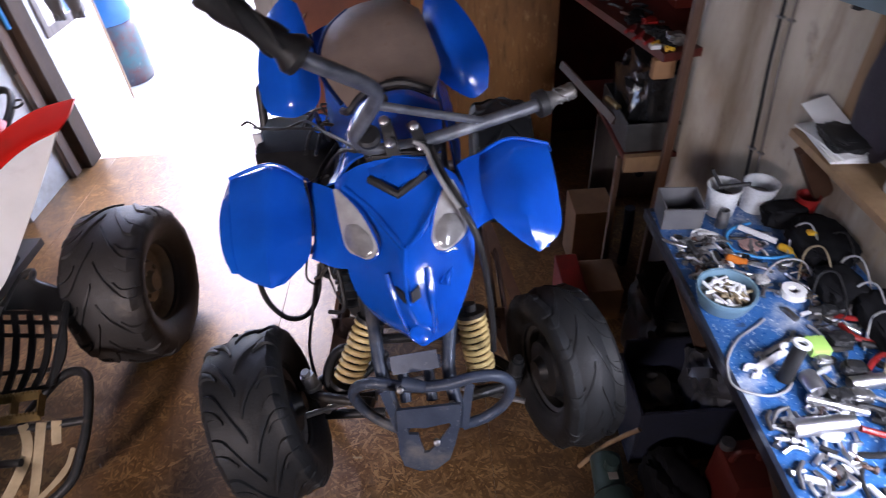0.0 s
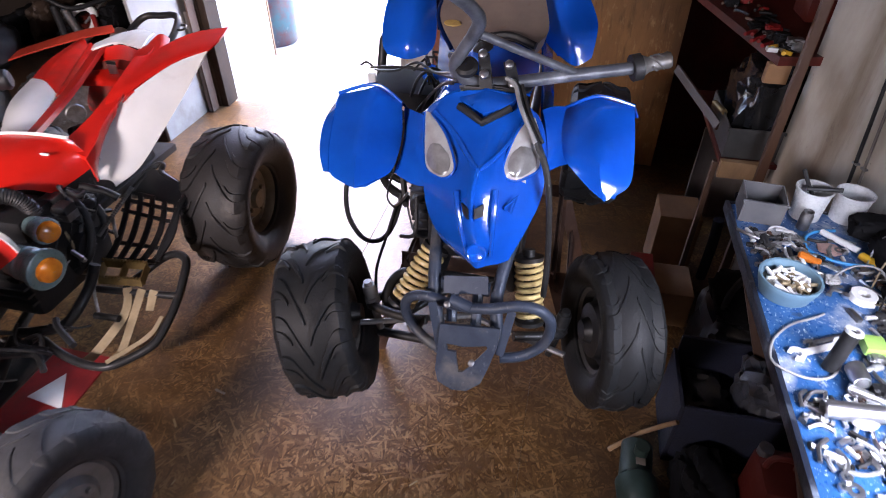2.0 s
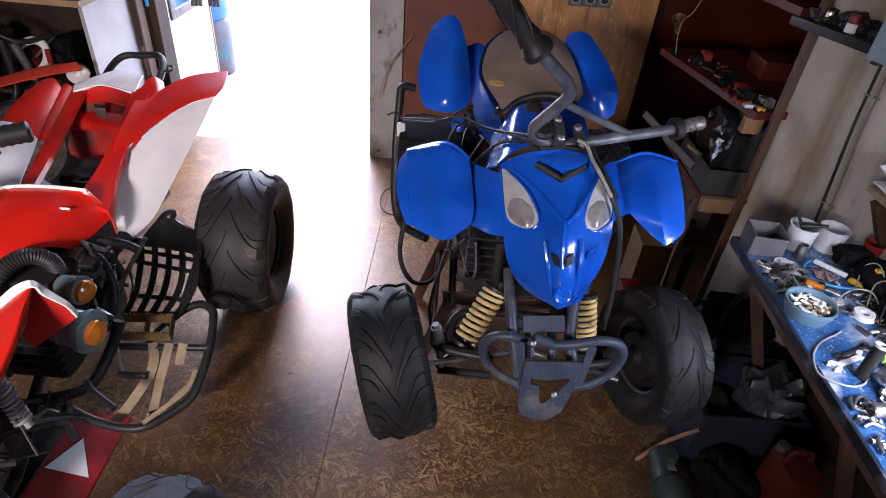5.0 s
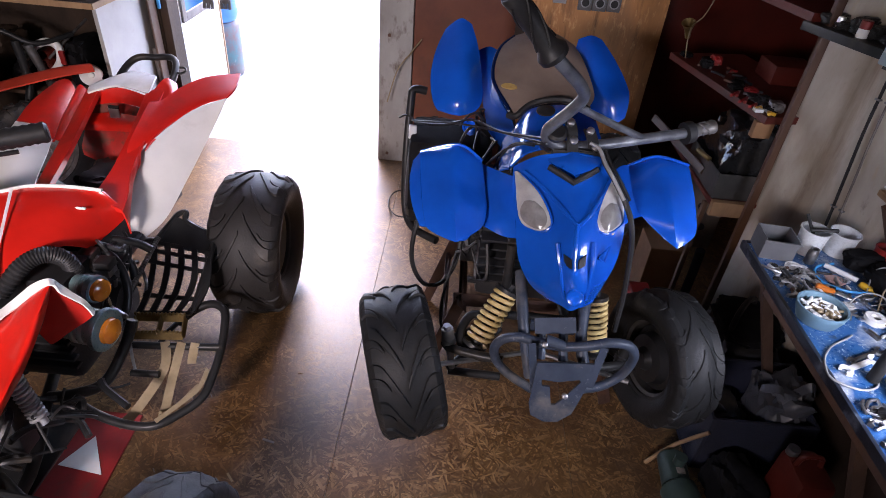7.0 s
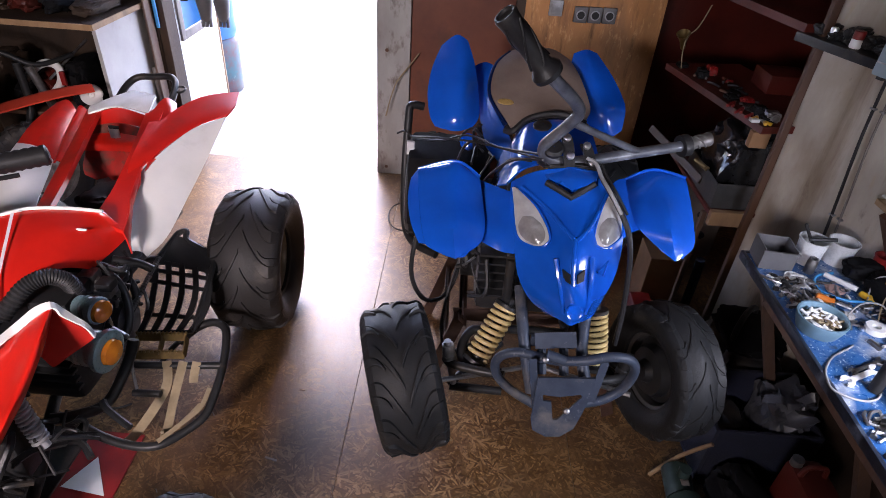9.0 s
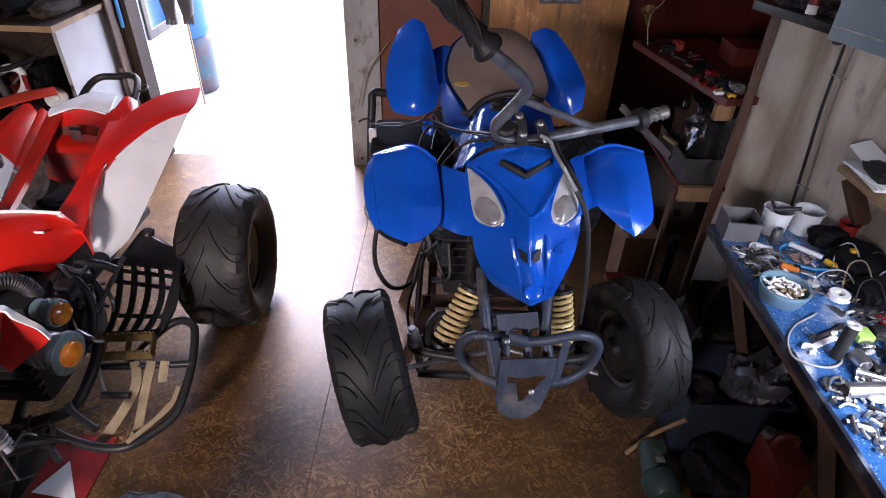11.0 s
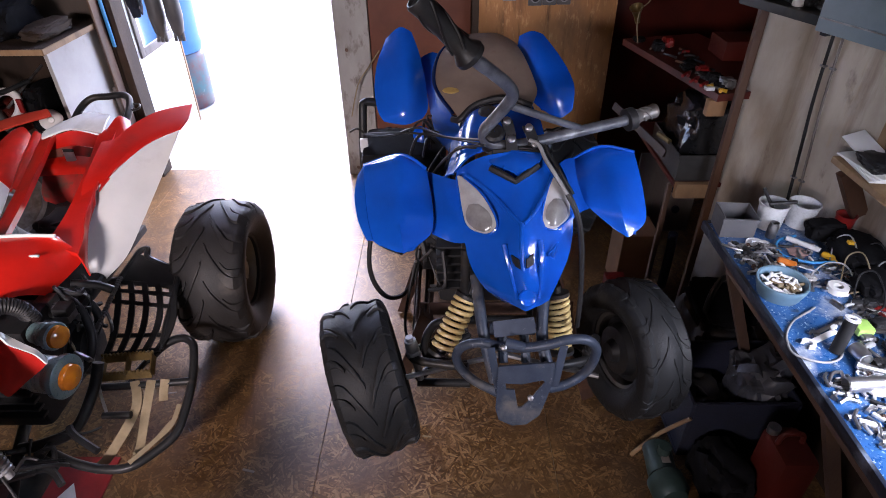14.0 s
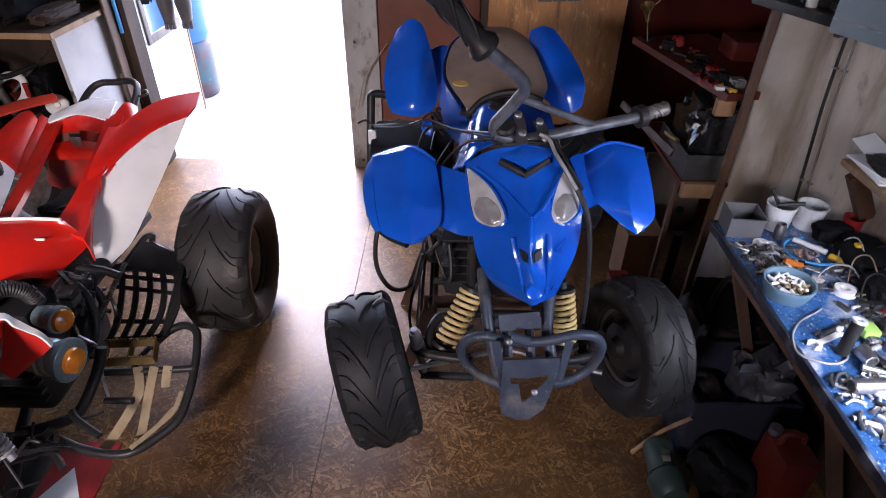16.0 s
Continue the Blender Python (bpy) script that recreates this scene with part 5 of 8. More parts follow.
# trestle that carries the blue quad
stand = thing("trestle", (0.45, 1.65, 0), "rusty brown steel trestle under the blue quad", "trestle")
def angle_bar(name, a, b, w=0.045):
    a, b = Vector(a), Vector(b)
    bm = bmesh.new()
    bar_between(bm, a, b, w, 0.006, (0.2, -1, 0.2))
    bar_between(bm, a + Vector((0, 0.02, 0)), b + Vector((0, 0.02, 0)), w, 0.006, (1, 0.15, 0.1))
    part(name, bm, RUST, stand, smooth=False)
TX0, TX1, TY0, TY1, TZ = 0.27, 0.72, 1.45, 1.95, 0.455
for x, y in ((TX0, TY0), (TX0, TY1), (TX1, TY0), (TX1, TY1)):
    sx = -1 if x == TX0 else 1
    angle_bar("leg", (x, y, TZ), (x + sx * 0.14, y, 0.002))
for y in (TY0, TY1):
    angle_bar("crossbar", (TX0 - 0.03, y, TZ - 0.002), (TX1 + 0.03, y, TZ - 0.002))
for x in (TX0, TX1):
    angle_bar("top_rail", (x, TY0 - 0.05, TZ), (x, TY1 + 0.05, TZ), 0.04)
    sx = -1 if x == TX0 else 1
    angle_bar("stretcher", (x + sx * 0.055, TY0, 0.27), (x + sx * 0.055, TY1, 0.27), 0.03)


# ---- the red and white quad, standing on the floor without its seat ----
red = thing("quad_bike", (-1.05, 1.4, 0), "red and white quad bike with its seat taken off", "quad bike")
RFW = [[(-0.955, 1.755, 0.685), (-0.905, 1.85, 0.735), (-0.82, 2.01, 0.79), (-0.705, 2.08, 0.825)],
       [(-0.945, 1.69, 0.665), (-0.870, 1.79, 0.700), (-0.80, 1.90, 0.735), (-0.735, 1.935, 0.722)],
       [(-0.930, 1.635, 0.636), (-0.870, 1.70, 0.650), (-0.82, 1.75, 0.650), (-0.775, 1.772, 0.612)],
       [(-0.905, 1.57, 0.590), (-0.865, 1.615, 0.590), (-0.83, 1.64, 0.575), (-0.803, 1.640, 0.538)],
       [(-0.874, 1.528, 0.550), (-0.858, 1.545, 0.540), (-0.845, 1.548, 0.530), (-0.832, 1.54, 0.520)]]
rf = part("rear_fender", skin(bmesh.new(), RFW, 0.006, 5, 5), WHITE_P, red, "white lower face of the rear fender", angle=60)
RFT = [[(-0.985, 2.02, 0.805), (-0.955, 2.06, 0.80), (-0.925, 2.16, 0.815), (-0.852, 2.25, 0.835), (-0.712, 2.27, 0.858)],
       [(-0.968, 1.80, 0.740), (-0.935, 1.88, 0.760), (-0.880, 1.99, 0.790), (-0.79, 2.10, 0.825), (-0.690, 2.15, 0.845)],
       [(-0.960, 1.755, 0.695), (-0.905, 1.855, 0.741), (-0.86, 1.95, 0.770), (-0.79, 2.045, 0.805), (-0.702, 2.085, 0.828)]]
part("fender_top", skin(bmesh.new(), RFT, 0.006, 5, 5), RED, red, "red upper edge of the rear fender", angle=60)
part("fender_bolt", tube(bmesh.new(), [(-0.898, 1.58, 0.602), (-0.897, 1.57, 0.608)], 0.006, 8, 1), BLACK_PL, rf)
# far rear fender
part("rear_fender", skin(bmesh.new(), [[(-1.585, 2.37, 0.705), (-1.52, 2.36, 0.725), (-1.455, 2.30, 0.695)], [(-1.600, 2.20, 0.675), (-1.50, 2.17, 0.700), (-1.41, 2.12, 0.665)], [(-1.595, 2.08, 0.64), (-1.47, 2.02, 0.665), (-1.37, 1.96, 0.64)]], 0.006, 4, 4), RED, red, "red upper part of the rear fender beside the dirt bike", angle=60)
part("fender_face", skin(bmesh.new(), [[(-1.597, 2.08, 0.64), (-1.47, 2.02, 0.662), (-1.38, 1.97, 0.638)], [(-1.57, 1.92, 0.61), (-1.45, 1.86, 0.63), (-1.35, 1.88, 0.622)], [(-1.515, 1.80, 0.58), (-1.42, 1.73, 0.59), (-1.305, 1.72, 0.592)], [(-1.42, 1.66, 0.55), (-1.36, 1.64, 0.56), (-1.285, 1.68, 0.575)]], 0.006, 4, 4), WHITE_P, red, "white face of the rear fender beside the dirt bike", angle=60)
# seat well: two rails, bulkhead, white tail deck; black sheets carry the hollow's shade
def strip(name, a_pts, b_pts, material, label="", t=0.006):
    return part(name, skin(bmesh.new(), [[a, b] for a, b in zip(a_pts, b_pts)], t, 5, 2), material, red, label)
strip("well_rail", [(-1.055, 2.15, 0.790), (-1.05, 2.106, 0.785), (-1.018, 1.917, 0.738), (-0.981, 1.712, 0.704), (-0.962, 1.575, 0.692), (-0.955, 1.50, 0.69)], [(-0.990, 2.20, 0.812), (-0.983, 2.163, 0.810), (-0.957, 1.963, 0.768), (-0.923, 1.754, 0.712), (-0.880, 1.585, 0.676), (-0.862, 1.50, 0.652)], RED, "red rail beside the seat well", 0.018)
strip("well_rail", [(-1.375, 2.25, 0.735), (-1.362, 2.21, 0.730), (-1.329, 1.986, 0.668), (-1.282, 1.785, 0.640), (-1.238, 1.633, 0.630), (-1.20, 1.52, 0.64)], [(-1.30, 2.25, 0.765), (-1.290, 2.208, 0.762), (-1.258, 1.966, 0.690), (-1.210, 1.765, 0.661), (-1.172, 1.611, 0.648), (-1.13, 1.51, 0.66)], RED, "red rail beside the seat well", 0.018)
part("side_panel", skin(bmesh.new(), [[(-0.945, 1.90, 0.752), (-0.925, 1.80, 0.730), (-0.905, 1.735, 0.700)], [(-0.905, 1.67, 0.697), (-0.893, 1.655, 0.678), (-0.898, 1.640, 0.650)], [(-0.870, 1.57, 0.675), (-0.864, 1.560, 0.642), (-0.874, 1.548, 0.600)], [(-0.855, 1.49, 0.653), (-0.848, 1.490, 0.612), (-0.852, 1.500, 0.560)]], 0.005, 4, 4), RED, red, "red panel joining rail, fender and cowl", angle=60)
part("inner_tail", skin(bmesh.new(), [[(-1.028, 2.16, 0.795), (-0.975, 2.06, 0.772), (-0.935, 1.92, 0.745), (-0.91, 1.79, 0.715)], [(-1.014, 2.235, 0.815), (-0.955, 2.12, 0.800), (-0.918, 1.98, 0.762), (-0.905, 1.83, 0.725)], [(-0.968, 2.225, 0.800), (-0.925, 2.13, 0.795), (-0.900, 2.02, 0.768), (-0.895, 1.86, 0.730)]], 0.006, 4, 4), RED, red, "red fluted inner fender")
part("inner_tail", skin(bmesh.new(), [[(-1.378, 2.264, 0.722), (-1.352, 2.10, 0.675), (-1.330, 1.95, 0.638)], [(-1.416, 2.275, 0.742), (-1.385, 2.10, 0.690), (-1.355, 1.95, 0.645)], [(-1.45, 2.27, 0.70), (-1.41, 2.10, 0.668), (-1.37, 1.95, 0.632)]], 0.006, 4, 4), RED, red)
part("bulkhead", skin(bmesh.new(), [[(-1.318, 2.185, 0.742), (-1.22, 2.222, 0.765), (-1.055, 2.13, 0.782)], [(-1.312, 2.15, 0.705), (-1.21, 2.175, 0.72), (-1.06, 2.10, 0.74)]], 0.006, 3, 5), RED, red, "red lip of the seat well")
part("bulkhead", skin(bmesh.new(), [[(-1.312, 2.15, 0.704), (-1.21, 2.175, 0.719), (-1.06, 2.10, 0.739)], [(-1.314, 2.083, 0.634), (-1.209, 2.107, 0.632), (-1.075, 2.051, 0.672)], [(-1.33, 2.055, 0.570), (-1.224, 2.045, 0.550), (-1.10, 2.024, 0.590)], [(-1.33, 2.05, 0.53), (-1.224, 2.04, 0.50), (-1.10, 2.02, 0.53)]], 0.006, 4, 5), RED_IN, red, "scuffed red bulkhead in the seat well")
part("well_ledge", skin(bmesh.new(), [[(-1.318, 2.120, 0.682), (-1.21, 2.140, 0.690), (-1.062, 2.075, 0.712)], [(-1.322, 2.060, 0.668), (-1.21, 2.075, 0.672), (-1.070, 2.030, 0.698)], [(-1.322, 2.052, 0.640), (-1.21, 2.066, 0.642), (-1.072, 2.024, 0.668)]], 0.006, 3, 5), RED, red, "red ledge across the seat well")
part("latch_plate", slab((-1.205, 2.108, 0.685), (-1.163, 2.114, 0.735), 0.003, Matrix.Translation((0, -0.012, 0))), CHROME, red, "bare metal seat latch plate")
part("latch_slot", slab((-1.20, 2.092, 0.728), (-1.158, 2.098, 0.742), 0.002), BLACK_PL, red)
part("tail_deck", skin(bmesh.new(), [[(-1.33, 2.29, 0.755), (-1.23, 2.365, 0.785), (-1.07, 2.27, 0.812)], [(-1.335, 2.22, 0.765), (-1.22, 2.27, 0.800), (-1.05, 2.20, 0.815)], [(-1.318, 2.165, 0.757), (-1.20, 2.185, 0.790), (-1.042, 2.13, 0.792)]], 0.008, 4, 5), WHITE_P, red, "white tail deck")
part("well_floor", slab((-1.30, 1.45, 0.40), (-0.93, 2.02, 0.43), 0.004), BLACK_PL, red, "black sheet for the shaded hollow under the missing seat")
part("wiring_loom", crumple((-1.22, 1.78, 0.43), (-1.06, 1.98, 0.58), 4.0, 0.4), BLACK_PL, red, "dark wiring loom in the well")
part("cross_tube", tube(bmesh.new(), [(-1.25, 1.62, 0.60), (-0.95, 1.62, 0.60)], 0.014, 10, 1), BLACK, red)
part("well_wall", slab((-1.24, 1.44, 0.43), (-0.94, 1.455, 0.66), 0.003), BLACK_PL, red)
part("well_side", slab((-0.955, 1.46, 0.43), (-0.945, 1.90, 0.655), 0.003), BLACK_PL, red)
rail = part("grab_rail", tube(bmesh.new(), [(-1.31, 2.30, 0.70), (-1.287, 2.42, 0.775), (-1.245, 2.47, 0.810), (-1.17, 2.478, 0.816), (-1.105, 2.478, 0.822), (-1.062, 2.44, 0.812), (-1.045, 2.36, 0.775), (-1.05, 2.28, 0.74)], 0.015, 10, 6), BLACK, red, "black tubular grab rail")
part("rail_hook", tube(bmesh.new(), [(-1.05, 2.42, 0.80), (-1.02, 2.425, 0.80), (-1.005, 2.40, 0.795), (-1.02, 2.38, 0.79), (-1.045, 2.39, 0.79)], 0.005, 8, 4), BLACK, rail)
# tank and side cowl
body = part("side_cowl", skin(bmesh.new(), [[(-1.21, 1.43, 0.715), (-1.13, 1.475, 0.720), (-1.02, 1.50, 0.715), (-0.915, 1.512, 0.706)],
     [(-1.175, 1.34, 0.674), (-1.085, 1.37, 0.700), (-0.985, 1.41, 0.705), (-0.875, 1.52, 0.650)],
     [(-1.11, 1.24, 0.650), (-1.03, 1.28, 0.668), (-0.955, 1.35, 0.665), (-0.872, 1.525, 0.608)],
     [(-1.055, 1.12, 0.575), (-0.995, 1.19, 0.615), (-0.955, 1.29, 0.640), (-0.920, 1.38, 0.575)]], 0.006, 5, 5), RED, red, "glossy red side cowl with pale stripes", angle=60)
part("top_edge", tube(bmesh.new(), [(-1.40, 1.385, 0.694), (-1.31, 1.424, 0.712), (-1.21, 1.432, 0.719), (-1.13, 1.478, 0.725), (-1.02, 1.503, 0.72), (-0.92, 1.514, 0.711)], 0.006, 8, 5), WHITE_P, body, "white worn edge")
COWL = [[(-1.212, 1.43, 0.715), (-1.31, 1.42, 0.709), (-1.40, 1.38, 0.692), (-1.45, 1.33, 0.672)],
        [(-1.177, 1.34, 0.674), (-1.258, 1.335, 0.660), (-1.315, 1.29, 0.665), (-1.36, 1.25, 0.668)],
        [(-1.112, 1.24, 0.650), (-1.166, 1.225, 0.642), (-1.22, 1.19, 0.645), (-1.27, 1.15, 0.650)],
        [(-1.057, 1.12, 0.575), (-1.10, 1.10, 0.553), (-1.146, 1.04, 0.552), (-1.184, 0.98, 0.555)]]
wing = part("front_cowl", skin(bmesh.new(), COWL, 0.006, 5, 5), RED, red, "glossy red front cowl with white decals", angle=60)
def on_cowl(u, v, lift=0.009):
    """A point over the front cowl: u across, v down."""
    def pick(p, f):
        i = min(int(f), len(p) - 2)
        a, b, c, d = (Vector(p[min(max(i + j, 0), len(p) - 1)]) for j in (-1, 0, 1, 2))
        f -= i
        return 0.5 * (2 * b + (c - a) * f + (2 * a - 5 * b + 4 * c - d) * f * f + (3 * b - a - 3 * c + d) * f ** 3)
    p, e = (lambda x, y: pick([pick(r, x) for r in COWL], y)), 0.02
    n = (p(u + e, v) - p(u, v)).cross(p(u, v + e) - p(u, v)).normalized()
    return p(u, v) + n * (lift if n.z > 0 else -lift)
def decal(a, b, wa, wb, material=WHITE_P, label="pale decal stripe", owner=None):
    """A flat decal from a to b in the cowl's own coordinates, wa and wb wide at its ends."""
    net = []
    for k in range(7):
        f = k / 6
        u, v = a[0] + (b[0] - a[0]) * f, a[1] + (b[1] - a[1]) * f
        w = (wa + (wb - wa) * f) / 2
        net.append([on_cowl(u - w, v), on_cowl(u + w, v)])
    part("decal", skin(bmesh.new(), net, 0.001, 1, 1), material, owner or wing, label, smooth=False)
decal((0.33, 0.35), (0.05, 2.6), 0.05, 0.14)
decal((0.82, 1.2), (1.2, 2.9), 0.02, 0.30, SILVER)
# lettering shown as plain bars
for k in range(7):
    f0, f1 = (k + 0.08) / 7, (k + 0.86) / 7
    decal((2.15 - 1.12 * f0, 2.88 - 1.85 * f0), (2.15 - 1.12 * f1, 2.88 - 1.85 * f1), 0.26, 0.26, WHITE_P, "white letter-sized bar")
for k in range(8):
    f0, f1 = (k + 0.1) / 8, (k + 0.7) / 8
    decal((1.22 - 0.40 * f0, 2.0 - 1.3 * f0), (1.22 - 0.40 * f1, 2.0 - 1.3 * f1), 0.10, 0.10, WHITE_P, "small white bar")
for a, b, w in (((-1.150, 1.435, 0.727), (-1.055, 1.14, 0.612), 0.008),):
    bm = ribbon([Vector(a).lerp(Vector(b), k / 6) + Vector((0.002, -0.006, 0.010)) for k in range(7)], w, 0.003, (0.55, -0.6, 0.6), 1)
    part("stripe", bm, WHITE_P, body, "pale decal stripe", smooth=False)
part("scratch", slab((-0.965, 1.425, 0.690), (-0.93, 1.432, 0.696), 0.001), WHITE_P, body)
# black block and sheet added to fill dark gaps below bars and frame
part("bar_cover", slab((-1.42, 1.08, 0.30), (-1.22, 1.36, 0.62), 0.03), BLACK_PL, red, "black block added to fill the dark under the handlebar")
part("skid_plate", slab((-1.12, 0.52, 0.115), (-0.90, 1.12, 0.125), 0.003), BLACK, red, "black sheet added to fill the dark under the front frame")
rnd = random.Random(31)
for k in range(40):
    a = Vector((rnd.uniform(-1.15, -0.80), rnd.uniform(0.66, 1.12), rnd.uniform(0.22, 0.50)))
    b = a + Vector((rnd.uniform(-0.12, 0.12), rnd.uniform(-0.16, 0.16), rnd.uniform(-0.12, 0.10)))
    c = a.lerp(b, 0.5) + Vector((rnd.uniform(-0.04, 0.04), rnd.uniform(-0.04, 0.04), rnd.uniform(-0.02, 0.04)))
    part("chassis_tube", tube(bmesh.new(), [a, c, b], rnd.choice((0.004, 0.006, 0.008, 0.011)), 7, 5), rnd.choice((BLACK, BLACK, BLACK_PL, BLACK_PL)), red)
part("radiator", slab((-1.14, 0.86, 0.24), (-0.90, 0.92, 0.50), 0.008), BLACK, red, "black radiator core")
part("steering_damper", tube(bmesh.new(), [(-0.98, 0.74, 0.27), (-0.86, 0.68, 0.25)], 0.022, 14, 1), CHROME, red, "bright steel cylinder")
# front fender and its lip
ff = part("front_fender", skin(bmesh.new(), [[(-0.869, 0.975, 0.685), (-0.802, 0.985, 0.733), (-0.752, 0.990, 0.765), (-0.779, 1.005, 0.712)],
     [(-0.896, 0.930, 0.663), (-0.799, 0.925, 0.709), (-0.744, 0.930, 0.743), (-0.757, 0.945, 0.702)],
     [(-0.926, 0.880, 0.638), (-0.813, 0.870, 0.665), (-0.747, 0.868, 0.708), (-0.737, 0.885, 0.698)],
     [(-0.936, 0.820, 0.605), (-0.811, 0.800, 0.633), (-0.742, 0.795, 0.676), (-0.737, 0.810, 0.656)],
     [(-0.937, 0.760, 0.558), (-0.819, 0.735, 0.595), (-0.735, 0.725, 0.657), (-0.732, 0.740, 0.639)],
     [(-0.943, 0.690, 0.496), (-0.845, 0.665, 0.515), (-0.764, 0.655, 0.583), (-0.765, 0.670, 0.565)]], 0.006, 5, 5), RED, red, "glossy red front fender with a white top", angle=60)
part("fender_white", skin(bmesh.new(), [[(-0.961, 0.905, 0.646), (-0.898, 0.875, 0.646)],
     [(-0.883, 0.955, 0.687), (-0.857, 0.925, 0.692)],
     [(-0.842, 0.985, 0.720), (-0.832, 0.968, 0.703)],
     [(-0.801, 1.000, 0.753), (-0.794, 0.982, 0.735)],
     [(-0.763, 1.005, 0.768), (-0.749, 0.988, 0.764)],
     [(-0.744, 1.010, 0.749), (-0.739, 0.992, 0.739)],
     [(-0.725, 1.015, 0.721), (-0.721, 1.000, 0.714)],
     [(-0.704, 1.020, 0.694), (-0.702, 1.008, 0.687)],
     [(-0.695, 1.025, 0.653), (-0.694, 1.015, 0.648)]], 0.005, 4, 3), WHITE_P, ff, "white fender top")
part("fender_flap", skin(bmesh.new(), [[(-0.756, 0.992, 0.758), (-0.740, 0.995, 0.733), (-0.722, 1.003, 0.707), (-0.705, 1.011, 0.682), (-0.695, 1.018, 0.645)],
     [(-0.784, 0.995, 0.694), (-0.763, 0.995, 0.681), (-0.744, 1.000, 0.667), (-0.728, 1.008, 0.647), (-0.716, 1.015, 0.626)],
     [(-0.808, 0.990, 0.638), (-0.790, 0.990, 0.626), (-0.774, 0.995, 0.616), (-0.757, 1.000, 0.613), (-0.749, 1.008, 0.602)],
     [(-0.830, 0.985, 0.596), (-0.822, 0.985, 0.578), (-0.815, 0.990, 0.555), (-0.797, 0.995, 0.564), (-0.780, 1.000, 0.578)]], 0.004, 4, 4), RED_FL, ff, "turned red flap of the fender")
# far front fender
part("front_fender", skin(bmesh.new(), [[(-1.50, 1.0, 0.70), (-1.58, 1.0, 0.74), (-1.68, 1.0, 0.68)], [(-1.50, 0.80, 0.68), (-1.58, 0.80, 0.72), (-1.68, 0.80, 0.66)], [(-1.52, 0.62, 0.54), (-1.58, 0.60, 0.56), (-1.66, 0.62, 0.52)]], 0.006, 4, 4), RED, red, "glossy red front fender")
# indicators
def indicator(c, d, r, depth, wide):
    c, d = Vector(c), Vector(d).normalized()
    bm = bmesh.new()
    lathe(bm, [(-depth, r * 0.55), (-depth * 0.9, r * 0.86), (-depth * 0.62, r * 0.90), (-depth * 0.58, r * 0.98), (-depth * 0.50, r * 0.98), (-depth * 0.46, r * 0.90), (-depth * 0.40, r * 0.98), (-depth * 0.32, r * 0.98), (-depth * 0.28, r * 0.92), (-0.012, r * 1.02), (-0.010, r * 1.16), (0.006, r * 1.16), (0.010, r * 1.05), (0.010, r * wide)], along(c, c + d), 30)
    o = part("indicator", bm, CASING, red, "teal-grey round lamp with an amber lens")
    bm = bmesh.new()
    lathe(bm, [(0.0095, r * wide), (0.022, r * wide * 0.93), (0.031, r * wide * 0.6), (0.034, 0.001)], along(c, c + d), 30, False)
    part("lens", bm, AMBER, o, "amber lens")
indicator((-0.809, 1.205, 0.567), (0.95, -0.25, 0.02), 0.036, 0.075, 0.98)
indicator((-0.732, 1.090, 0.523), (0.97, -0.14, -0.02), 0.054, 0.13, 0.72)
# ribbed intake hose
line = spline([(-1.05, 1.14, 0.57), (-1.00, 1.20, 0.635), (-0.955, 1.24, 0.650), (-0.925, 1.27, 0.615), (-0.915, 1.28, 0.56)], 16)
bm, last = bmesh.new(), None
up = Vector((0.5, -0.5, 0.5))
for i, q in enumerate(line):
    d = (line[min(i + 1, len(line) - 1)] - line[max(i - 1, 0)]).normalized()
    up = (up - d * up.dot(d)).normalized()
    sd, rad = d.cross(up), 0.023 + 0.003 * (i % 2)
    ring = [bm.verts.new(q + (up * math.cos(w) + sd * math.sin(w)) * rad) for w in (2 * math.pi * k / 16 for k in range(16))]
    if last:
        for k in range(16):
            bm.faces.new((last[k], last[(k + 1) % 16], ring[(k + 1) % 16], ring[k]))
    last = ring
part("intake_hose", bm, BLACK_PL, red, "ribbed black intake hose")
# engine
bm = slab((-1.12, 1.12, 0.26), (-0.88, 1.48, 0.50), 0.03)
engine = part("engine", bm, BLACK, red, "black engine block")
for k in range(5):
    part("cooling_fin", slab((-1.10, 1.09, 0.34 + 0.032 * k), (-0.865, 1.119, 0.35 + 0.032 * k), 0.002), BLACK, engine)
part("cylinder_head", slab((-1.02, 1.20, 0.501), (-0.90, 1.36, 0.58), 0.012), BLACK, engine)
part("engine_cover", tube(bmesh.new(), [(-0.90, 1.36, 0.36), (-0.845, 1.365, 0.36)], 0.085, 24, 1), BLACK, red)
bm = tube(bmesh.new(), [(-0.93, 1.30, 0.50), (-0.885, 1.32, 0.47), (-0.85, 1.30, 0.40), (-0.835, 1.31, 0.34)], 0.005, 6, 5)
part("hose", bm, STRAP, red, "pale fuel hose")
for pts in ([(-0.93, 1.40, 0.56), (-0.87, 1.40, 0.53), (-0.83, 1.37, 0.46), (-0.82, 1.32, 0.39), (-0.86, 1.28, 0.33)], [(-0.95, 1.44, 0.55), (-0.88, 1.46, 0.50), (-0.85, 1.45, 0.42), (-0.87, 1.40, 0.36)], [(-0.90, 1.46, 0.56), (-0.84, 1.49, 0.53), (-0.80, 1.50, 0.50)]):
    part("frame_tube", tube(bmesh.new(), pts, 0.014, 10, 5), BLACK, red, "black frame tube")
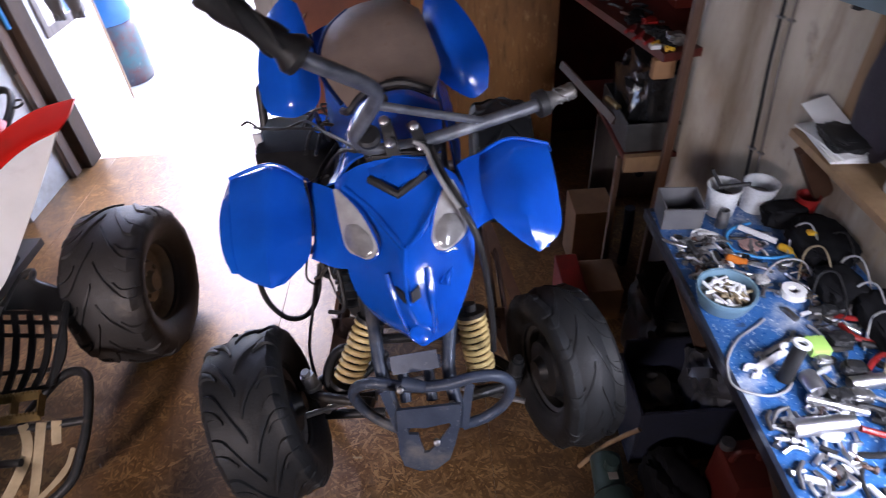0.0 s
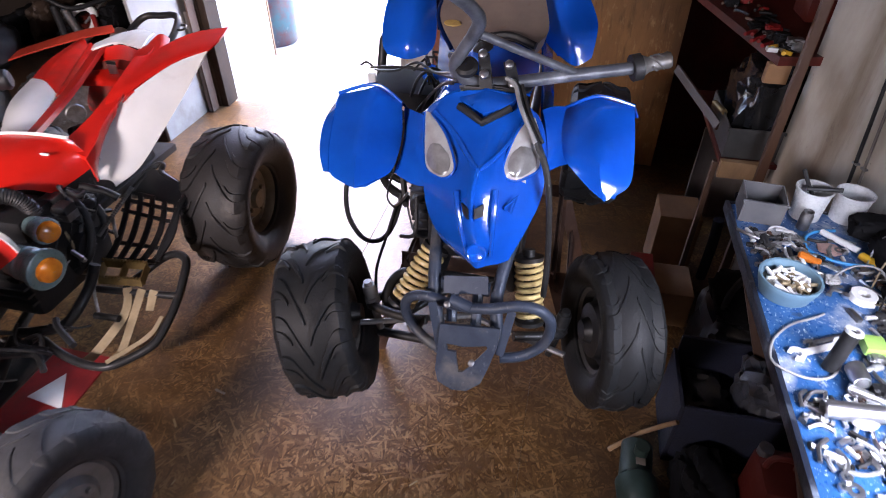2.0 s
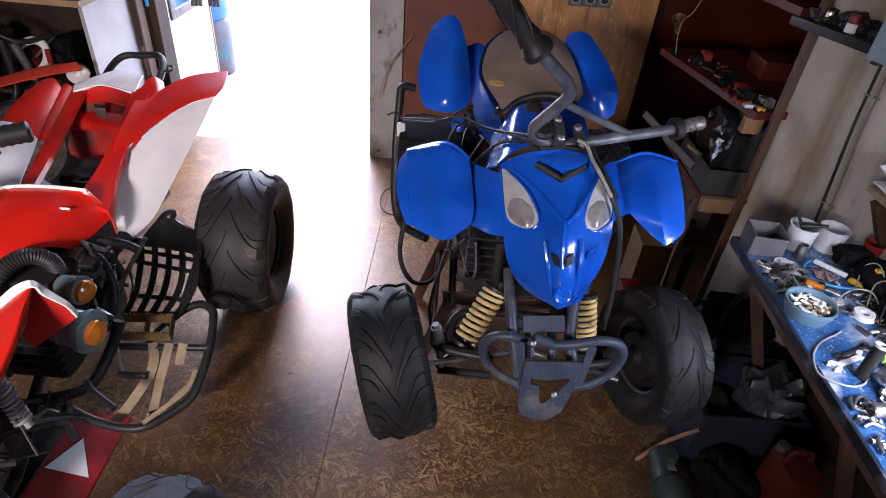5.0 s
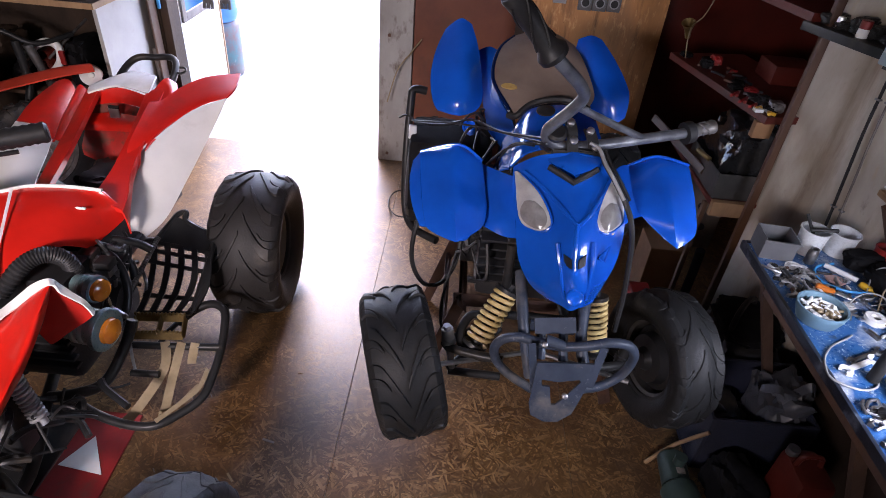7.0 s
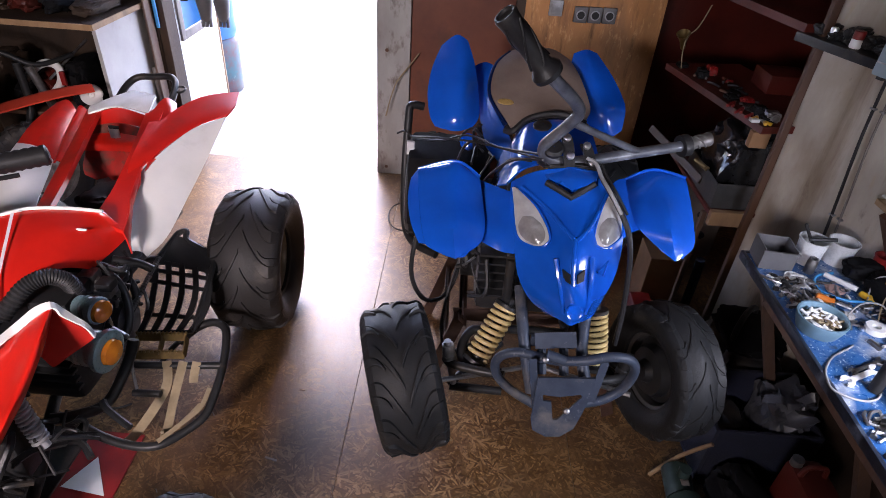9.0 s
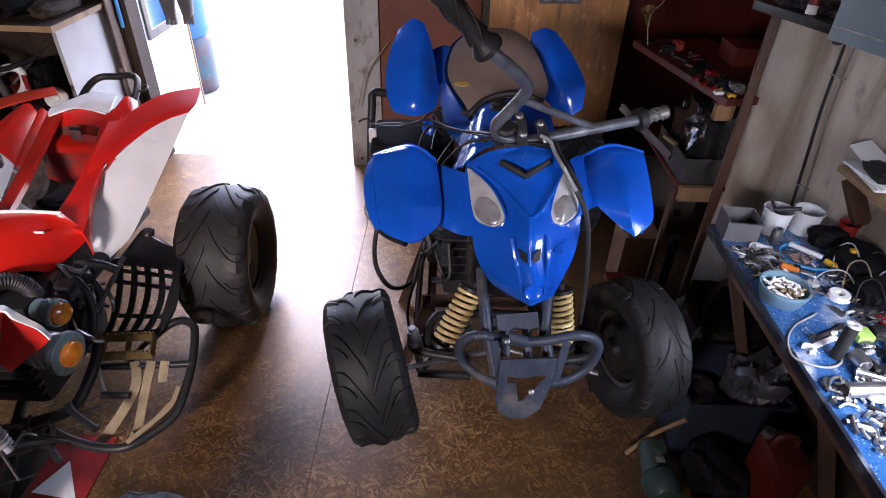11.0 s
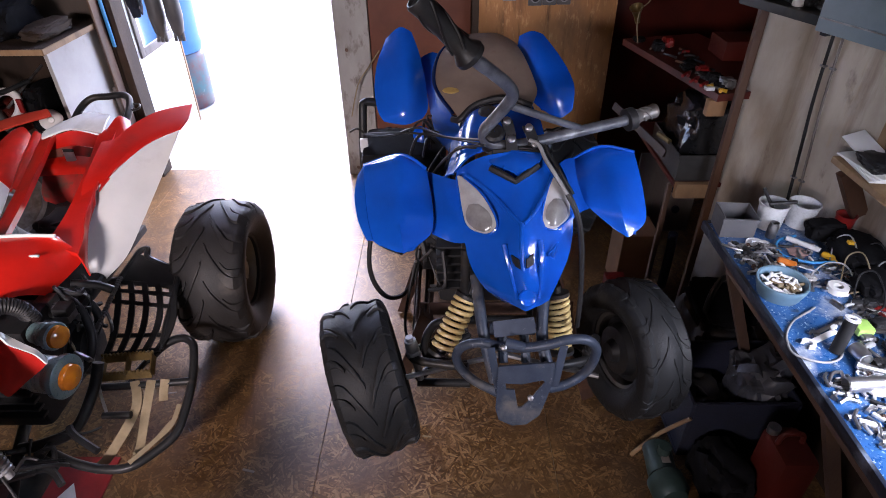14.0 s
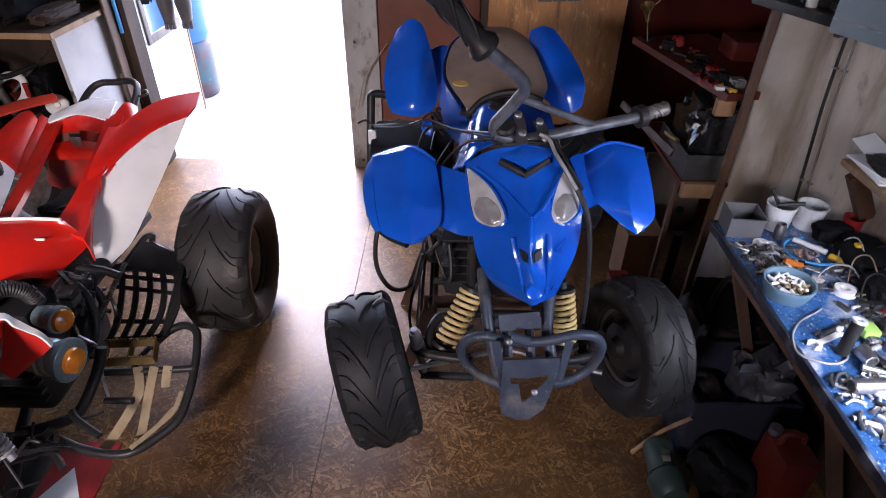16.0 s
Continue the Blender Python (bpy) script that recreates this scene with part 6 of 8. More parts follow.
for pts in ([(-0.93, 1.34, 0.57), (-0.87, 1.36, 0.55), (-0.84, 1.42, 0.49)], [(-0.88, 1.50, 0.57), (-0.85, 1.47, 0.52), (-0.86, 1.41, 0.44)], [(-0.95, 1.28, 0.56), (-0.90, 1.30, 0.54), (-0.86, 1.34, 0.50)]):
    part("wiring", tube(bmesh.new(), pts, 0.005, 6, 5), BLACK_PL, red)
part("carburettor", tube(bmesh.new(), [(-0.93, 1.33, 0.545), (-0.89, 1.36, 0.54)], 0.026, 14, 1), STEEL, red, "dull metal carburettor")
rnd = random.Random(8)
for k in range(26):
    a = Vector((rnd.uniform(-0.98, -0.84), rnd.uniform(1.24, 1.50), rnd.uniform(0.40, 0.60)))
    b = a + Vector((rnd.uniform(-0.05, 0.08), rnd.uniform(-0.10, 0.10), rnd.uniform(-0.14, 0.02)))
    c = a.lerp(b, 0.5) + Vector((rnd.uniform(0, 0.04), rnd.uniform(-0.03, 0.0), rnd.uniform(-0.02, 0.03)))
    part("wiring", tube(bmesh.new(), [a, c, b], rnd.choice((0.003, 0.004, 0.006, 0.008)), 6, 5), rnd.choice((BLACK_PL, BLACK_PL, BLACK, STEEL)), red)
for k in range(12):
    q = (rnd.uniform(-0.96, -0.85), rnd.uniform(1.26, 1.46), rnd.uniform(0.42, 0.57))
    s_ = rnd.uniform(0.012, 0.03)
    part("engine_fitting", slab((q[0] - s_, q[1] - s_, q[2] - s_ * 0.6), (q[0] + s_, q[1] + s_, q[2] + s_ * 0.6), 0.004), rnd.choice((BLACK, BLACK, STEEL, BLACK_PL)), red)
# chain
bm = bmesh.new()
cl = spline([(-0.845, 1.40, 0.40), (-0.835, 1.50, 0.44), (-0.825, 1.60, 0.48)], 12)
for i, (a, b) in enumerate(zip(cl, cl[1:])):
    tube(bm, [a, a.lerp(b, 0.75)], 0.009, 6, 1)
part("chain", bm, STEEL, red, "oily drive chain")
# foot well basket: slats over a frame, peg below
basket = part("foot_guard", tube(bmesh.new(), [(-0.845, 1.60, 0.452), (-0.815, 1.68, 0.488), (-0.80, 1.72, 0.505), (-0.775, 1.73, 0.508), (-0.765, 1.70, 0.49), (-0.71, 1.69, 0.463), (-0.665, 1.68, 0.442), (-0.645, 1.60, 0.428), (-0.648, 1.49, 0.365), (-0.655, 1.41, 0.312)], 0.011, 8, 5), BLACK, red, "black slatted heel guard")
for k in range(5):
    f = k / 4
    a = Vector((-0.845 + 0.19 * f, 1.60 - 0.0 * f, 0.452 - 0.02 * f))
    m_ = Vector((-0.838 + 0.19 * f, 1.50, 0.392 - 0.02 * f))
    b = Vector((-0.820 + 0.165 * f, 1.385 + 0.02 * f, 0.310))
    bow = Vector((0.020, 0, 0))
    bm = ribbon([a, a.lerp(m_, 0.5) + bow * 0.7, m_ + bow, m_.lerp(b, 0.5) + bow * 0.7, b - bow * 0.4], 0.020, 0.007, (0, -0.5, 0.85))
    part("slat", bm, BLACK, basket, smooth=False)
for a, b in (((-0.848, 1.60, 0.455), (-0.648, 1.60, 0.432)), ((-0.846, 1.572, 0.440), (-0.646, 1.572, 0.418)), ((-0.842, 1.535, 0.420), (-0.640, 1.535, 0.394)), ((-0.832, 1.44, 0.345), (-0.65, 1.45, 0.338)), ((-0.820, 1.385, 0.312), (-0.655, 1.405, 0.312))):
    bm = bmesh.new()
    bar_between(bm, a, b, 0.013, 0.010, (0, -0.5, 0.85))
    part("cross_slat", bm, BLACK, basket, smooth=False)
bm = bmesh.new()
for a, b in (((-0.825, 1.36, 0.315), (-0.660, 1.37, 0.322)), ((-0.815, 1.30, 0.290), (-0.650, 1.31, 0.298))):
    bar_between(bm, a, b, 0.030, 0.004, (0, -0.9, 0.3))
for a, b in (((-0.825, 1.36, 0.31), (-0.815, 1.30, 0.285)), ((-0.660, 1.37, 0.32), (-0.650, 1.31, 0.295)), ((-0.742, 1.365, 0.315), (-0.733, 1.305, 0.29))):
    bar_between(bm, a, b, 0.030, 0.004, (0.95, 0.1, 0.1))
for k in range(14):
    f = k / 13
    for a, b in (((-0.825, 1.36, 0.33), (-0.660, 1.37, 0.337)), ((-0.815, 1.30, 0.305), (-0.650, 1.31, 0.313))):
        q = Vector(a).lerp(Vector(b), f)
        box(bm, q - Vector((0.003, 0.003, 0.004)), q + Vector((0.003, 0.003, 0.006)))
part("foot_peg", bm, BRASS, red, "toothed dirty brass foot peg", smooth=False)
part("guard_plate", skin(bmesh.new(), [[(-0.800, 1.70, 0.505), (-0.735, 1.70, 0.485), (-0.665, 1.685, 0.455)], [(-0.815, 1.65, 0.480), (-0.735, 1.645, 0.462), (-0.648, 1.62, 0.435)], [(-0.835, 1.61, 0.455), (-0.745, 1.61, 0.445), (-0.648, 1.59, 0.425)]], 0.006, 3, 4), BLACK, basket)
# nerf bar hoop
part("nerf_bar", tube(bmesh.new(), [(-0.71, 1.40, 0.262), (-0.66, 1.44, 0.296), (-0.605, 1.455, 0.318), (-0.555, 1.435, 0.316), (-0.535, 1.385, 0.296), (-0.528, 1.31, 0.250), (-0.533, 1.23, 0.205), (-0.548, 1.165, 0.172), (-0.60, 1.11, 0.152), (-0.66, 1.062, 0.145), (-0.74, 1.055, 0.145), (-0.84, 1.072, 0.155), (-0.93, 1.10, 0.175), (-0.99, 1.11, 0.19)], 0.0145, 10, 5), BLACK, red, "black tubular nerf bar hoop")
part("nerf_bar_brace", tube(bmesh.new(), [(-0.86, 1.290, 0.25), (-0.70, 1.30, 0.252), (-0.532, 1.315, 0.255)], 0.013, 10, 3), BLACK, red)
part("nerf_bar_brace", tube(bmesh.new(), [(-0.71, 1.405, 0.265), (-0.725, 1.36, 0.262), (-0.735, 1.305, 0.252)], 0.010, 10, 3), BLACK, red)
part("lower_frame", tube(bmesh.new(), [(-0.80, 1.30, 0.36), (-0.815, 1.25, 0.29), (-0.845, 1.15, 0.222), (-0.92, 1.10, 0.212), (-0.99, 1.08, 0.21)], 0.018, 10, 5), BLACK, red)
part("lower_frame", tube(bmesh.new(), [(-1.10, 1.40, 0.22), (-1.0, 1.09, 0.20), (-0.92, 0.85, 0.155), (-0.88, 0.60, 0.20)], 0.018, 10, 4), BLACK, red)
part("lower_frame", tube(bmesh.new(), [(-1.20, 1.40, 0.22), (-1.12, 1.05, 0.18), (-1.06, 0.85, 0.16), (-1.02, 0.60, 0.20)], 0.018, 10, 4), BLACK, red)
part("kick_lever", tube(bmesh.new(), [(-0.825, 1.32, 0.38), (-0.80, 1.25, 0.27), (-0.785, 1.22, 0.215)], 0.005, 8, 3), STEEL, red, "bare steel gear lever")
part("lever_rubber", tube(bmesh.new(), [(-0.795, 1.212, 0.205), (-0.705, 1.215, 0.205)], 0.012, 12, 2), BLACK_PL, red, "black rubber lever end")
for k, (pts, w) in enumerate(((((-0.71, 1.302, 0.270), (-0.70, 1.24, 0.205), (-0.76, 1.12, 0.12), (-0.80, 1.08, 0.10)), 0.03), (((-0.655, 1.305, 0.271), (-0.665, 1.22, 0.19), (-0.66, 1.13, 0.14), (-0.655, 1.075, 0.165)), 0.028), (((-0.61, 1.308, 0.272), (-0.615, 1.28, 0.235), (-0.612, 1.26, 0.22)), 0.028), (((-0.655, 1.06, 0.168), (-0.60, 1.13, 0.182), (-0.56, 1.18, 0.20), (-0.55, 1.24, 0.225)), 0.014), (((-0.66, 1.08, 0.150), (-0.61, 1.14, 0.168), (-0.57, 1.20, 0.19)), 0.012))):
    bm = ribbon(pts, w, 0.003, (0.15, -0.8, 0.5))
    part("strap", bm, STRAP, red, "frayed beige strap", smooth=False)
# front end: shock, arms, wheels
def red_shock(a, b):
    a, b = Vector(a), Vector(b)
    s = part("shock_absorber", tube(bmesh.new(), [a, b], 0.015, 12, 1), SILVER, red, "silver front shock absorber")
    d = b - a
    m = along(a, b)
    pts = [m @ Vector((0.020 * math.cos(2 * math.pi * 13 * i / 150), 0.020 * math.sin(2 * math.pi * 13 * i / 150), d.length * (0.08 + 0.84 * i / 150))) for i in range(151)]
    part("coil_spring", tube(bmesh.new(), pts, 0.0052, 6, 1, straight=True), SILVER, s, "silver coil spring")
red_shock((-0.915, 0.93, 0.535), (-0.840, 0.89, 0.350))
for pts in ([(-0.95, 0.80, 0.22), (-0.70, 0.66, 0.24), (-0.48, 0.60, 0.245)], [(-0.95, 0.56, 0.22), (-0.70, 0.60, 0.24), (-0.48, 0.60, 0.245)]):
    part("suspension_arm", tube(bmesh.new(), pts, 0.017, 10, 4), BLACK, red, "black suspension arm")
part("tie_rod", tube(bmesh.new(), [(-1.0, 0.72, 0.32), (-0.50, 0.68, 0.30)], 0.009, 8, 1), BLACK, red)
h8 = radians(8)
h3 = radians(3)
wheel(red, (-0.568, 1.875, 0.297), (math.cos(h3), math.sin(h3), 0.0), 0.296, 0.27, 0.150, RUBBER_D, RIM_M, 13, 0.80, 0.008, 0.3)
wheel(red, (-1.50, 1.755, 0.292), (-math.cos(h8), -math.sin(h8), 0.0), 0.284, 0.27, 0.130, RUBBER_D, RIM_M, 16, 0.5, 0.008, 0.55)
part("rear_axle", tube(bmesh.new(), [(-0.60, 1.88, 0.283), (-1.46, 1.76, 0.283)], 0.02, 12, 1), STEEL, red)
wheel(red, (-0.395, 0.585, 0.247), (0.98, -0.16, 0.06), 0.238, 0.18, 0.135, RUBBER_G, RIM_G, 18, 0.5, 0.003, 0.5)
wheel(red, (-1.32, 0.46, 0.247), (-0.98, 0.10, 0.02), 0.240, 0.18, 0.125, RUBBER_D, RIM_G, 16, 0.5, 0.004, 0.5)
# handlebar
rb = part("handlebar", tube(bmesh.new(), [(-1.75, 1.26, 0.93), (-1.60, 1.28, 0.925), (-1.45, 1.22, 0.88), (-1.30, 1.24, 0.87), (-1.20, 1.33, 0.895), (-1.04, 1.475, 0.912)], 0.014, 10, 6), BLACK, red, "black handlebar")
bm = bmesh.new()
m = along((-1.155, 1.405, 0.905), (-1.02, 1.492, 0.914))
lathe(bm, [(0.0, 0.02)] + [(0.01 + 0.011 * i, 0.029 + 0.003 * (i % 2)) for i in range(14)] + [(0.160, 0.031), (0.166, 0.024)], m, 18)
part("grip", bm, BLACK_PL, rb, "ribbed black rubber grip")
part("brake_lever", tube(bmesh.new(), [(-1.17, 1.36, 0.90), (-1.12, 1.36, 0.89), (-1.06, 1.41, 0.885)], 0.007, 8, 4), BLACK_PL, rb)
part("steering_stem", tube(bmesh.new(), [(-1.27, 1.25, 0.87), (-1.22, 1.10, 0.60), (-1.18, 0.98, 0.24)], 0.018, 10, 3), BLACK, red)
part("front_rack", tube(bmesh.new(), [(-1.02, 0.60, 0.20), (-1.0, 0.45, 0.30), (-1.02, 0.42, 0.50), (-1.15, 0.42, 0.52), (-1.28, 0.42, 0.50), (-1.25, 0.46, 0.30), (-1.2, 0.60, 0.2)], 0.015, 10, 5), BLACK, red)

# warning triangle board on the floor
tri = thing("warning_board", (-0.93, 1.0, 0.0), "worn red board with a white triangle lying on the floor", "sign")
bm = bmesh.new()
def poly_plate(bm, pts, z0, z1):
    lo, hi = [bm.verts.new((x, y, z0)) for x, y in pts], [bm.verts.new((x, y, z1)) for x, y in pts]
    bm.faces.new(lo[::-1])
    bm.faces.new(hi)
    for i in range(len(pts)):
        j = (i + 1) % len(pts)
        bm.faces.new((lo[i], lo[j], hi[j], hi[i]))
poly_plate(bm, [(-1.075, 1.20), (-0.795, 1.195), (-0.780, 0.80), (-0.985, 0.79)], 0.001, 0.008)
part("board", bm, SIGN_R, tri, smooth=False)
bm = bmesh.new()
poly_plate(bm, [(-0.903, 1.095), (-0.962, 0.980), (-0.812, 0.960)], 0.0095, 0.011)
part("triangle", bm, WHITE_P, tri, "white triangle", smooth=False)


# ---- workbench along the grey wall ----
PLACE = Matrix.Translation((0.048, 0.133, -0.08))
BX0, BX1, BY0, BY1, BZ = 1.092, 1.515, -0.9, 1.385, 0.822
bench = thing("workbench", (1.3, 0.5, 0), "blue painted workbench with a dark chipped front edge", "workbench")
part("worktop", slab((BX0 + 0.012, BY0, BZ - 0.022), (BX1, BY1, BZ), 0.003), BENCH, bench, "blue painted top, paint worn and spattered")
part("edge_strip", slab((BX0, BY0, BZ - 0.026), (BX0 + 0.0115, BY1 + 0.012, BZ + 0.003), 0.003), BENCH_E, bench, "dark chipped edge strip")
part("end_strip", slab((BX0 + 0.0118, BY1 + 0.0005, BZ - 0.026), (BX1, BY1 + 0.012, BZ + 0.003), 0.003), BENCH_E, bench)
for y in (1.25, 0.70, 0.0, -0.7):
    bm = bmesh.new()
    bar_between(bm, (BX0 + 0.03, y, BZ - 0.0225), (BX1 - 0.07, y, 0.0), 0.030, 0.022, (0, 1, 0))
    part("leg", bm, WOOD_D, bench, "slanted timber leg", smooth=False)
part("rail", slab((BX0 + 0.028, BY0 + 0.1, 0.745), (BX0 + 0.048, 1.225, 0.770), 0.003), WOOD_D, bench, smooth=False)

# dark sheet added over the wall, standing in for the shade under the bench
solid("dark_board", slab((1.497, -0.6, 0.001), (1.517, 1.42, 0.70), 0.003), FRAME_D, "dark sheet added for the shade on the wall under the bench", "board", smooth=False)

# storage tray, tubs and bowl
def tray(x, y, z, sx, sy, h, turn, material, label):
    o = thing("parts_tray", (x, y, z), label, "tray")
    bm = bmesh.new()
    m = Matrix.Translation((x, y, z)) @ Matrix.Rotation(turn, 4, "Z")
    t = 0.004
    box(bm, (-sx, -sy, 0), (sx, sy, t), 0, m)
    for a, b in (((-sx, -sy, t), (-sx + t, sy, h)), ((sx - t, -sy, t), (sx, sy, h)), ((-sx + t, -sy, t), (sx - t, -sy + t, h * 0.92)), ((-sx + t, sy - t, t), (sx - t, sy, h))):
        box(bm, a, b, 0.001, m)
    part("tray_body", bm, material, o, smooth=False)
    bm = bmesh.new()
    box(bm, (-sx - 0.004, -sy - 0.005, h * 0.86), (sx + 0.004, -sy - 0.0005, h * 0.93), 0.001, m)
    part("tray_lip", bm, material, o, smooth=False)
    return o
tray(1.162, 1.345, BZ + 0.001, 0.050, 0.046, 0.070, -0.1, PLASTIC_G, "grey plastic parts tray on the bench corner")

def tub(x, y, r, h, material, label, fill=None, thick=0.004, cat="tub"):
    o = thing("plastic_tub", (x, y, BZ), label, cat)
    bm = bmesh.new()
    lathe(bm, [(0.001, 0.001), (0.001, r * 0.86), (h * 0.5, r * 0.93), (h * 0.93, r), (h * 0.94, r * 1.07), (h, r * 1.07), (h, r * 0.97), (h * 0.5, r * 0.93 - thick), (0.006, r * 0.86 - thick), (0.006, 0.001)], upright(x, y, BZ), 36, False)
    part("tub_body", bm, material, o)
    if fill:
        bm = bmesh.new()
        lathe(bm, [(h * 0.55, 0.001), (h * 0.56, r * 0.5), (h * 0.54, r * 0.92)], upright(x, y, BZ), 24, False)
        part("contents", bm, fill, o)
    return o
t1 = tub(1.280, 1.365, 0.042, 0.085, TUB_CLEAR, "clear grey plastic tub with a brush in it", GREYWOOD)
part("brush_handle", tube(bmesh.new(), [(1.295, 1.355, 0.86), (1.258, 1.375, 0.92), (1.245, 1.385, 0.945)], 0.005, 8, 3), BLACK_PL, t1, "dark brush handle")
part("brush_handle", tube(bmesh.new(), [(1.26, 1.36, 0.905), (1.335, 1.35, 0.916)], 0.006, 8, 2), BLACK_PL, t1)
tub(1.378, 1.372, 0.042, 0.08, TUB_CLEAR, "clear grey plastic tub full of small parts", GREYWOOD)
tub(1.470, 1.31, 0.027, 0.075, REDCAN, "red plastic cup on the bench", None)
bowl = thing("bowl", (1.165, 1.035, BZ), "blue-grey plastic bowl full of cigarette ends", "bowl")
bm = bmesh.new()
lathe(bm, [(0.001, 0.001), (0.001, 0.052), (0.030, 0.062), (0.044, 0.065), (0.047, 0.064), (0.046, 0.059), (0.012, 0.050), (0.010, 0.001)], upright(1.160, 1.035, BZ), 40, False)
part("bowl_body", bm, BOWL_M, bowl)
rnd = random.Random(4)
bm = bmesh.new()
lathe(bm, [(0.030, 0.001), (0.030, 0.03), (0.024, 0.054)], upright(1.160, 1.035, BZ), 20, False)
part("ash", bm, GREYWOOD, bowl)
for k in range(34):
    a, d = rnd.uniform(0, 6.28), 0.043 * math.sqrt(rnd.random())
    x, y, z = 1.160 + d * math.cos(a), 1.035 + d * math.sin(a), BZ + 0.032 + rnd.uniform(0, 0.008)
    w = rnd.uniform(0, 6.28)
    L = rnd.uniform(0.010, 0.016)
    p, q = Vector((x - L * math.cos(w), y - L * math.sin(w), z)), Vector((x + L * math.cos(w), y + L * math.sin(w), z + rnd.uniform(-0.004, 0.006)))
    part("cigarette_end", tube(bmesh.new(), [p, q], 0.0042, 7, 1), PAPER if k % 3 else STRAP, bowl)

# hand tools
def spanner(x, y, turn, L=0.11, s=1.0, material=CHROME):
    o = thing("spanner", (x, y, BZ), "bright steel spanner lying on the bench", "spanner")
    m = Matrix.Translation((x, y, BZ + 0.006)) @ Matrix.Rotation(turn, 4, "Z")
    bm = bmesh.new()
    box(bm, (-L / 2, -0.006 * s, -0.003), (L / 2, 0.006 * s, 0.003), 0.002, m)
    part("shank", bm, material, o)
    for e, sg in ((-1, 1), (1, 1)):
        bm = bmesh.new()
        for k in range(8):
            a0 = math.pi * (0.22 + 1.56 * k / 8) + (0 if e > 0 else math.pi)
            a1 = math.pi * (0.22 + 1.56 * (k + 1) / 8) + (0 if e > 0 else math.pi)
            c = Vector((e * (L / 2 + 0.008 * s), 0, 0))
            q = [c + Vector((rr_ * math.cos(aa), rr_ * math.sin(aa), 0)) for aa in (a0, a1) for rr_ in (0.007 * s, 0.014 * s)]
            vs = [bm.verts.new(m @ (v + Vector((0, 0, zz)))) for zz in (-0.004, 0.004) for v in q]
            for f in ((0, 1, 3, 2), (4, 6, 7, 5), (0, 4, 5, 1), (2, 3, 7, 6), (0, 2, 6, 4), (1, 5, 7, 3)):
                bm.faces.new([vs[i] for i in f])
        bmesh.ops.remove_doubles(bm, verts=bm.verts, dist=0.0004)
        part("jaw", bm, material, o, smooth=False)
    return o
spanner(1.187, 0.864, 0.46, 0.085, 1.2, mat("polished_spanner", (0.82, 0.82, 0.83), (0.70, 0.70, 0.71), 0.38, 0.25, 20, 200, 0.03))
spanner(1.219, 0.899, 0.47, 0.095, 0.8, STEEL)
spanner(1.176, 1.165, 1.75, 0.06, 0.7, STEEL)
spanner(1.196, 1.178, 1.95, 0.06, 0.7, CHROME)
spanner(1.39, 0.98, 0.3, 0.12, 1.0, STEEL)

def screwdriver(a, b, material, label, r=0.011):
    a, b = Vector(a), Vector(b)
    o = thing("screwdriver", tuple(a), label, "screwdriver")
    L = (b - a).length
    m = along(a, b)
    bm = bmesh.new()
    lathe(bm, [(0, r * 0.6), (0.004, r * 0.95), (L * 0.15, r), (L * 0.32, r * 0.85), (L * 0.42, r), (L * 0.46, r * 0.6)], m, 10)
    part("handle", bm, material, o, label.split(" screwdriver")[0] + " handle")
    part("blade", tube(bmesh.new(), [m @ Vector((0, 0, L * 0.45)), m @ Vector((0, 0, L))], 0.003, 8, 1), CHROME, o)
screwdriver((1.219, 1.173, BZ + 0.011), (1.313, 1.118, BZ + 0.005), ORANGE, "orange handled screwdriver lying on the bench")
screwdriver((1.155, 1.240, BZ + 0.008), (1.160, 1.130, BZ + 0.005), BLACK_PL, "black handled screwdriver lying on the bench", 0.009)
screwdriver((1.36, 1.20, BZ + 0.012), (1.44, 1.11, BZ + 0.005), YELLOW, "yellow handled screwdriver lying on the bench", 0.010)

def pipe(name, pts, r, material, label, cat, n=6, seg=10):
    return solid(name, tube(bmesh.new(), pts, r, seg, n), material, label, cat)
pipe("blue_hose", [(1.335, 1.300, BZ + 0.006), (1.285, 1.285, BZ + 0.005), (1.254, 1.250, BZ + 0.005), (1.253, 1.200, BZ + 0.005), (1.303, 1.169, BZ + 0.005), (1.36, 1.165, BZ + 0.006), (1.44, 1.172, BZ + 0.008)], 0.0042, SKYBLUE, "thin blue hose curled on the bench", "hose")
pipe("charger_lead", [(1.225, 0.975, BZ + 0.004), (1.206, 0.961, BZ + 0.004), (1.149, 0.926, BZ + 0.004), (1.112, 0.885, BZ + 0.004), (1.094, 0.850, BZ + 0.006), (1.089, 0.815, BZ + 0.005), (1.108, 0.793, BZ + 0.006), (1.151, 0.782, BZ + 0.004), (1.190, 0.795, BZ + 0.004), (1.215, 0.828, BZ + 0.004)], 0.0028, CABLE, "pale grey cord looped over the bench edge", "cord")
pipe("charger_lead", [(1.262, 1.070, BZ + 0.004), (1.275, 1.095, BZ + 0.020), (1.322, 1.122, BZ + 0.034), (1.368, 1.115, BZ + 0.034), (1.375, 1.064, BZ + 0.018), (1.37, 1.03, BZ + 0.005)], 0.0026, CABLE, "pale grey cord arched over the tools", "cord")
